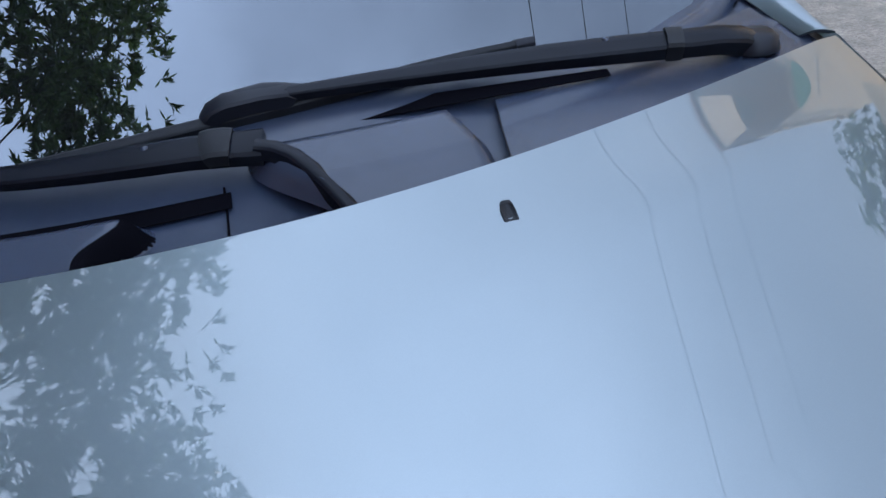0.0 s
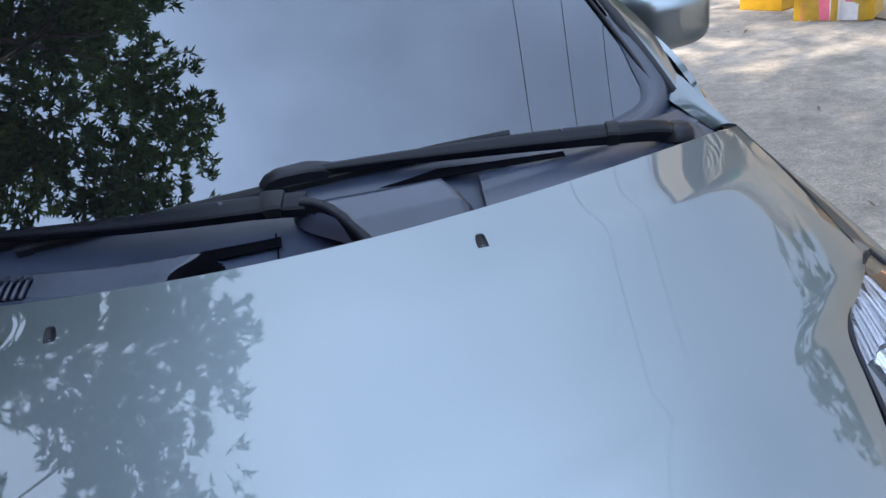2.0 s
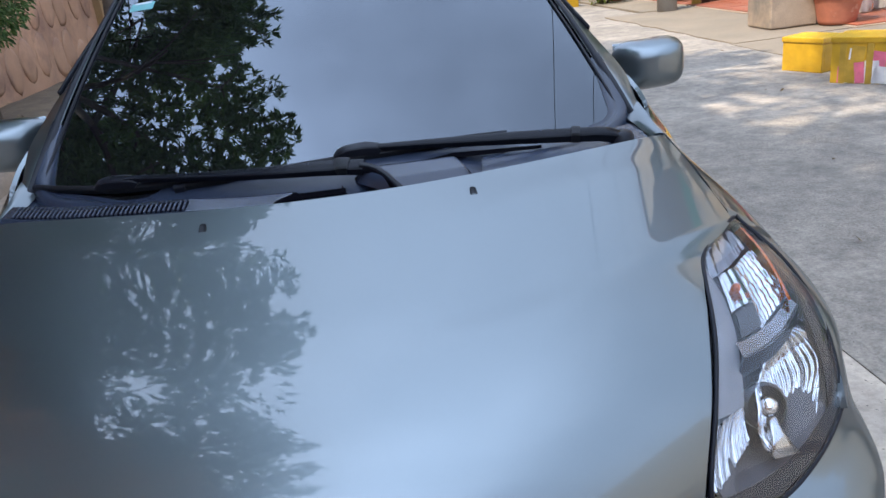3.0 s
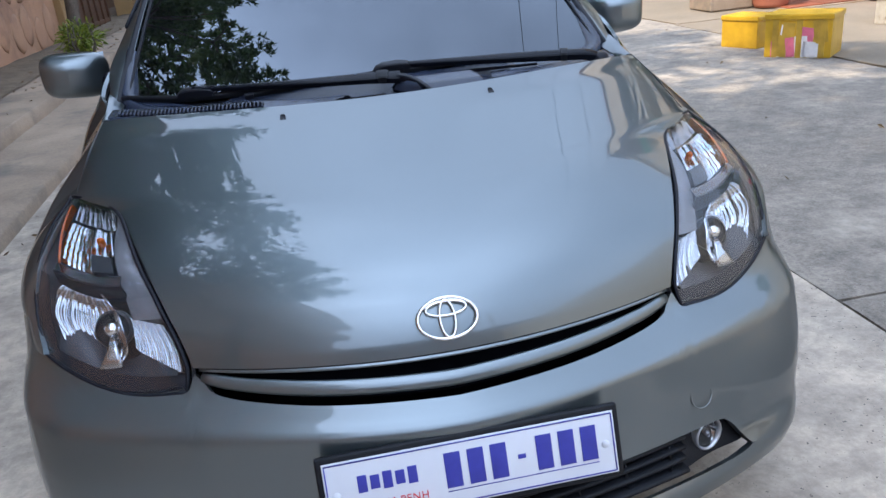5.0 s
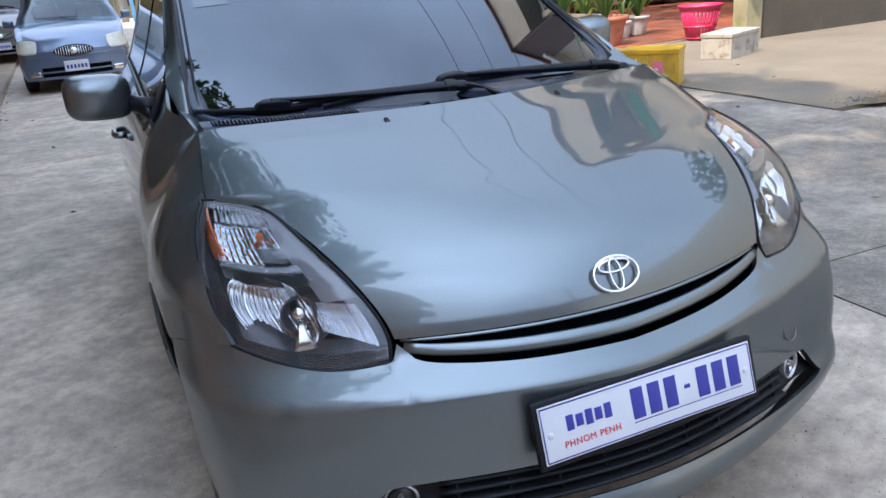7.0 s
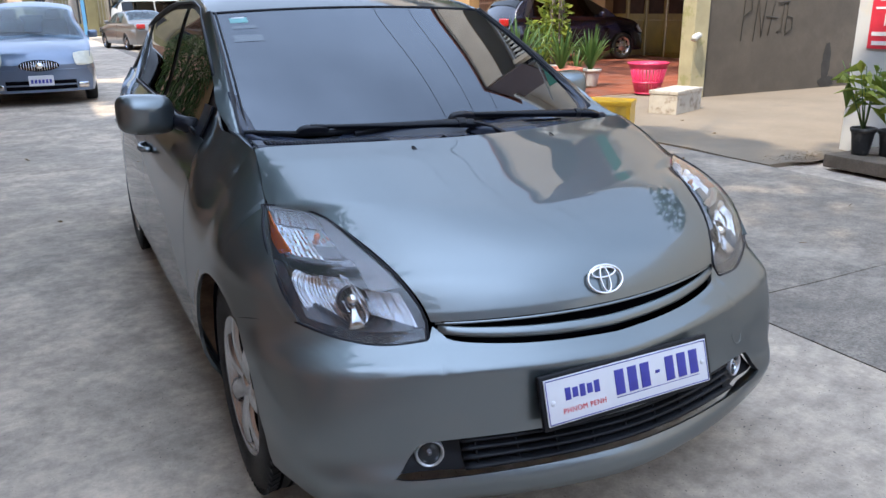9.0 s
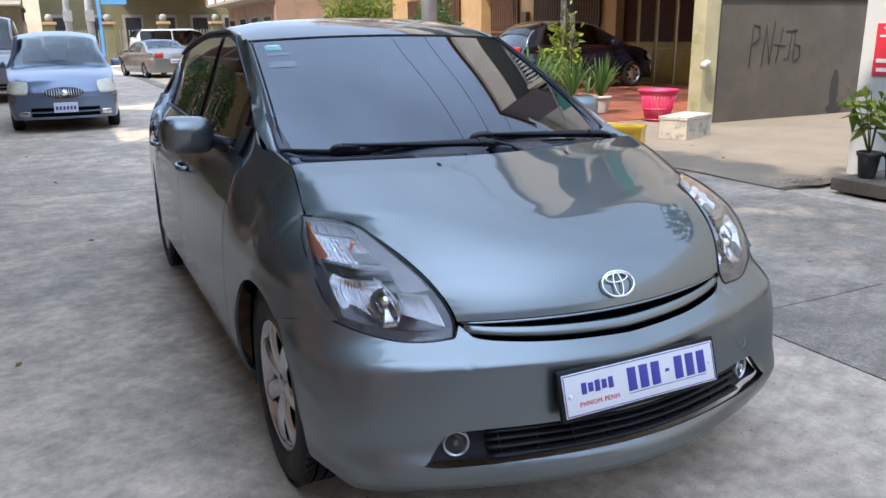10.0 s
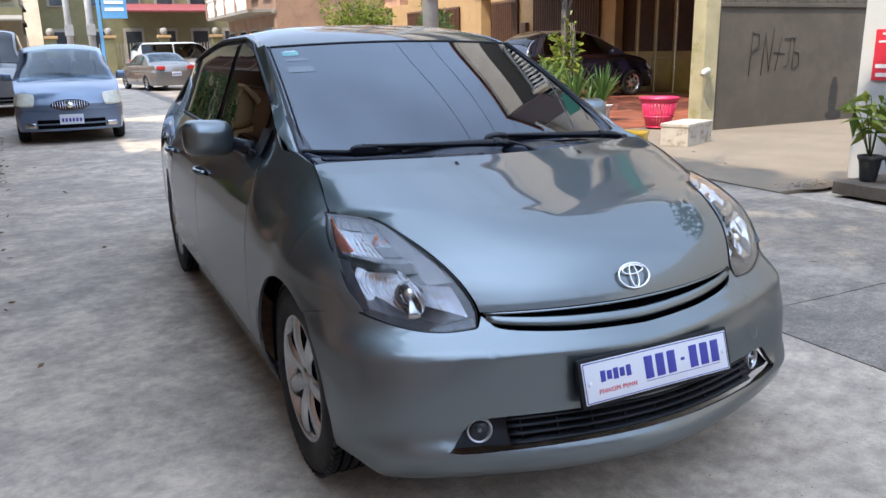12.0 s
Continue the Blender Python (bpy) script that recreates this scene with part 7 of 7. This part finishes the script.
for k in range(7):
    x = -0.4 + k * 2.1
    win = part("window", box((1.25, 0.2, 2.5), (x, 53.98, 1.75), 0.02), FARTRIM, villa, smooth=False)
    part("pane", box((0.95, 0.05, 2.2), (x, 53.86, 1.7), 0.01), DARKGLASS, win, smooth=False)
    w2 = part("window", box((1.25, 0.2, 1.8), (x, 53.98, 5.2), 0.02), FARTRIM, villa, smooth=False)
    part("pane", box((0.95, 0.05, 1.6), (x, 53.86, 5.2), 0.01), DARKGLASS, w2, smooth=False)
part("awning", box((5.6, 3.2, 0.12), (5.6, 52.4, 4.20), 0.02, turn=pose(0, 0, 0, 10)), REDROOF, villa, "faded red awning", smooth=False)
railings = empty("street_fence", Matrix.Translation((0, 49.6, 0)))
tagged(railings, "olive walled fence with pale bars and ball-topped pillars", "fence")
part("base_wall", box((14.0, 0.2, 0.7), (6.2, 0, 0.35), 0.02), OLIVE, railings, smooth=False)
for k in range(5):
    x = -1.1 + 3.1 * k
    post = part("pillar", box((0.55, 0.55, 2.3), (x, 0, 1.15), 0.03), OLIVE, railings, smooth=False)
    part("cap", box((0.75, 0.75, 0.16), (x, 0, 2.38), 0.03), TAN, post, smooth=False)
    part("ball", lathe([(0, 0.46), (0.12, 0.43), (0.20, 0.32), (0.22, 0.22), (0.17, 0.08), (0.10, 0)], 16, Matrix.Translation((x, 0, 2.45))), FARTRIM, post)
    if k < 4:
        for j in range(14):
            part("bar", box((0.05, 0.05, 1.3), (x + 0.42 + 0.175 * j, 0, 1.35), 0.006), FARTRIM, railings, smooth=False)
house("brown_house", "brown-walled house with cream trim beyond the forecourt", 8.5, 16.5, 36.0, 47.0, 2, 3.2, SHADEWALL, -1, 4, trim=FARTRIM)
pole((-0.25, 43.5, 0.0), 9.0, 0.17, "concrete utility pole at the street's end")
pole((0.75, 43.0, 0.0), 8.0, 0.19, "stout concrete utility pole with meter boxes")
board = empty("hanging_sign", Matrix.Translation((1.65, 42.8, 0)))
tagged(board, "blue and white sign board on a blue post", "sign")
part("post", box((0.16, 0.16, 5.4), (-0.45, 0, 2.7), 0.01), SIGNBLUE, board, smooth=False)
part("panel", box((1.2, 0.10, 1.9), (0.30, 0, 4.1), 0.02), SIGNBLUE, board, smooth=False)
for k in range(4):
    part("bar", box((0.9, 0.02, 0.16), (0.30, -0.06, 3.6 + 0.34 * k), 0.002), LABELWHITE, board, smooth=False)
wall("wall_north", -60, 80, 72, 72.4, 0, 9, BEIGE, "plain building fronts closing the street's end", "wall")
wall("wall_south", -20, 22, -15.4, -15.0, 0, 5.2, SHADEWALL, "plain brown building front closing the street behind", "wall")

# damp stain on the cement wall, leaves and grit on the ground
def blot(cx, cz, w, h, seed, y=7.478):
    bm = bmesh.new()
    rng = random.Random(seed)
    ring = [bm.verts.new((cx + w * math.cos(a) * (1 + 0.2 * rng.uniform(-1, 1)), y, cz + h * math.sin(a) * (1 + 0.12 * rng.uniform(-1, 1)))) for a in np.linspace(0, 2 * math.pi, 26)[:-1]]
    face_ = bm.faces.new(ring)
    ext = bmesh.ops.extrude_face_region(bm, geom=[face_])
    for v in ext["geom"]:
        if isinstance(v, bmesh.types.BMVert):
            v.co.y -= 0.0015
    return bm


DAMP = material("damp_cement", (0.030, 0.026, 0.021), 0.7, vary=0.4, scale=8)
part("damp_patch", blot(10.35, 0.42, 0.10, 0.32, 3), DAMP, cement, smooth=False)
part("damp_patch", blot(10.40, 0.10, 0.20, 0.10, 4, 7.474), DAMP, cement, smooth=False)

DRYLEAF = leaf_material("dry_fallen_leaves", (0.10, 0.06, 0.03), (0.26, 0.17, 0.08), 0.1)
rng = random.Random(15)
pts, ways = [], []
for x, y in [(3.42, 5.48), (3.36, 5.62), (-1.62, 2.2), (-2.3, 2.9), (-1.75, 0.9), (2.1, 2.4), (2.7, 3.6), (3.1, 3.0), (3.9, 4.0), (5.2, 4.9), (5.6, 5.8), (1.9, 6.5), (-1.4, 7.0), (-1.7, 9.2), (4.1, 7.9), (3.2, 8.6), (2.6, 1.7), (-1.2, 4.4), (3.6, 2.1)]:
    pts.append((x, y, 0.012))
    ways.append((rng.gauss(0, 1), rng.gauss(0, 1), 0.12))
for _ in range(260):
    y = rng.uniform(3, 16)
    pts.append((kerb_x(y) - rng.uniform(0.65, 2.0), y, 0.225 + 0.02 * rng.random()))
    ways.append((rng.gauss(0, 1), rng.gauss(0, 1), 0.15))
for _ in range(60):
    y = rng.uniform(3, 14)
    pts.append((kerb_x(y) + rng.uniform(0.0, 0.10), y, 0.008))
    ways.append((rng.gauss(0, 1), rng.gauss(0, 1), 0.12))
tagged(link_mesh("fallen_leaves", leaf_cloud(pts, ways, 0.055, 0.022, droop=0.0, seed=15), DRYLEAF), "dry brown leaves scattered on street and pavement", "leaves", kind="stuff")
bm = bmesh.new()
for _ in range(1100):
    t = rng.random()
    x, y = lerp(4.6, 6.6, t) + rng.gauss(0, 0.14), lerp(3.46, 3.12, t) + rng.gauss(0, 0.09) + 0.06 * math.sin(9 * t)
    r = rng.uniform(0.002, 0.005) * (1.8 if rng.random() < 0.05 else 1)
    bmesh.ops.create_icosphere(bm, subdivisions=1, radius=r, matrix=Matrix.Translation((x, y, 0.012 + r * 0.4)) @ Matrix.Diagonal((1.5, rng.uniform(0.7, 1.4), 0.5, 1)))
tagged(part("grit", bm, SOIL), "brown grit and soil along the apron's edge", "soil", kind="stuff")


def silt(u, v):
    """Low ragged bank of washed soil lying over the apron's edge."""
    t, q = u, 2 * v - 1
    w = 0.05 + 0.16 * abs(noise.noise(Vector((t * 6, 3, 0)))) + 0.10 * math.sin(math.pi * t)
    x = lerp(4.5, 7.0, t)
    y = lerp(3.47, 3.10, t) + q * w + 0.05 * noise.noise(Vector((t * 14, q, 5)))
    return Vector((x, y, 0.004 + 0.022 * (1 - q * q) * math.sin(math.pi * t) * (0.7 + 0.6 * noise.noise(Vector((x * 5, y * 9, 2))))))


tagged(part("soil_bank", sheet(silt, 70, 12), SOIL), "brown washed soil lying over the apron's edge", "soil", kind="stuff")
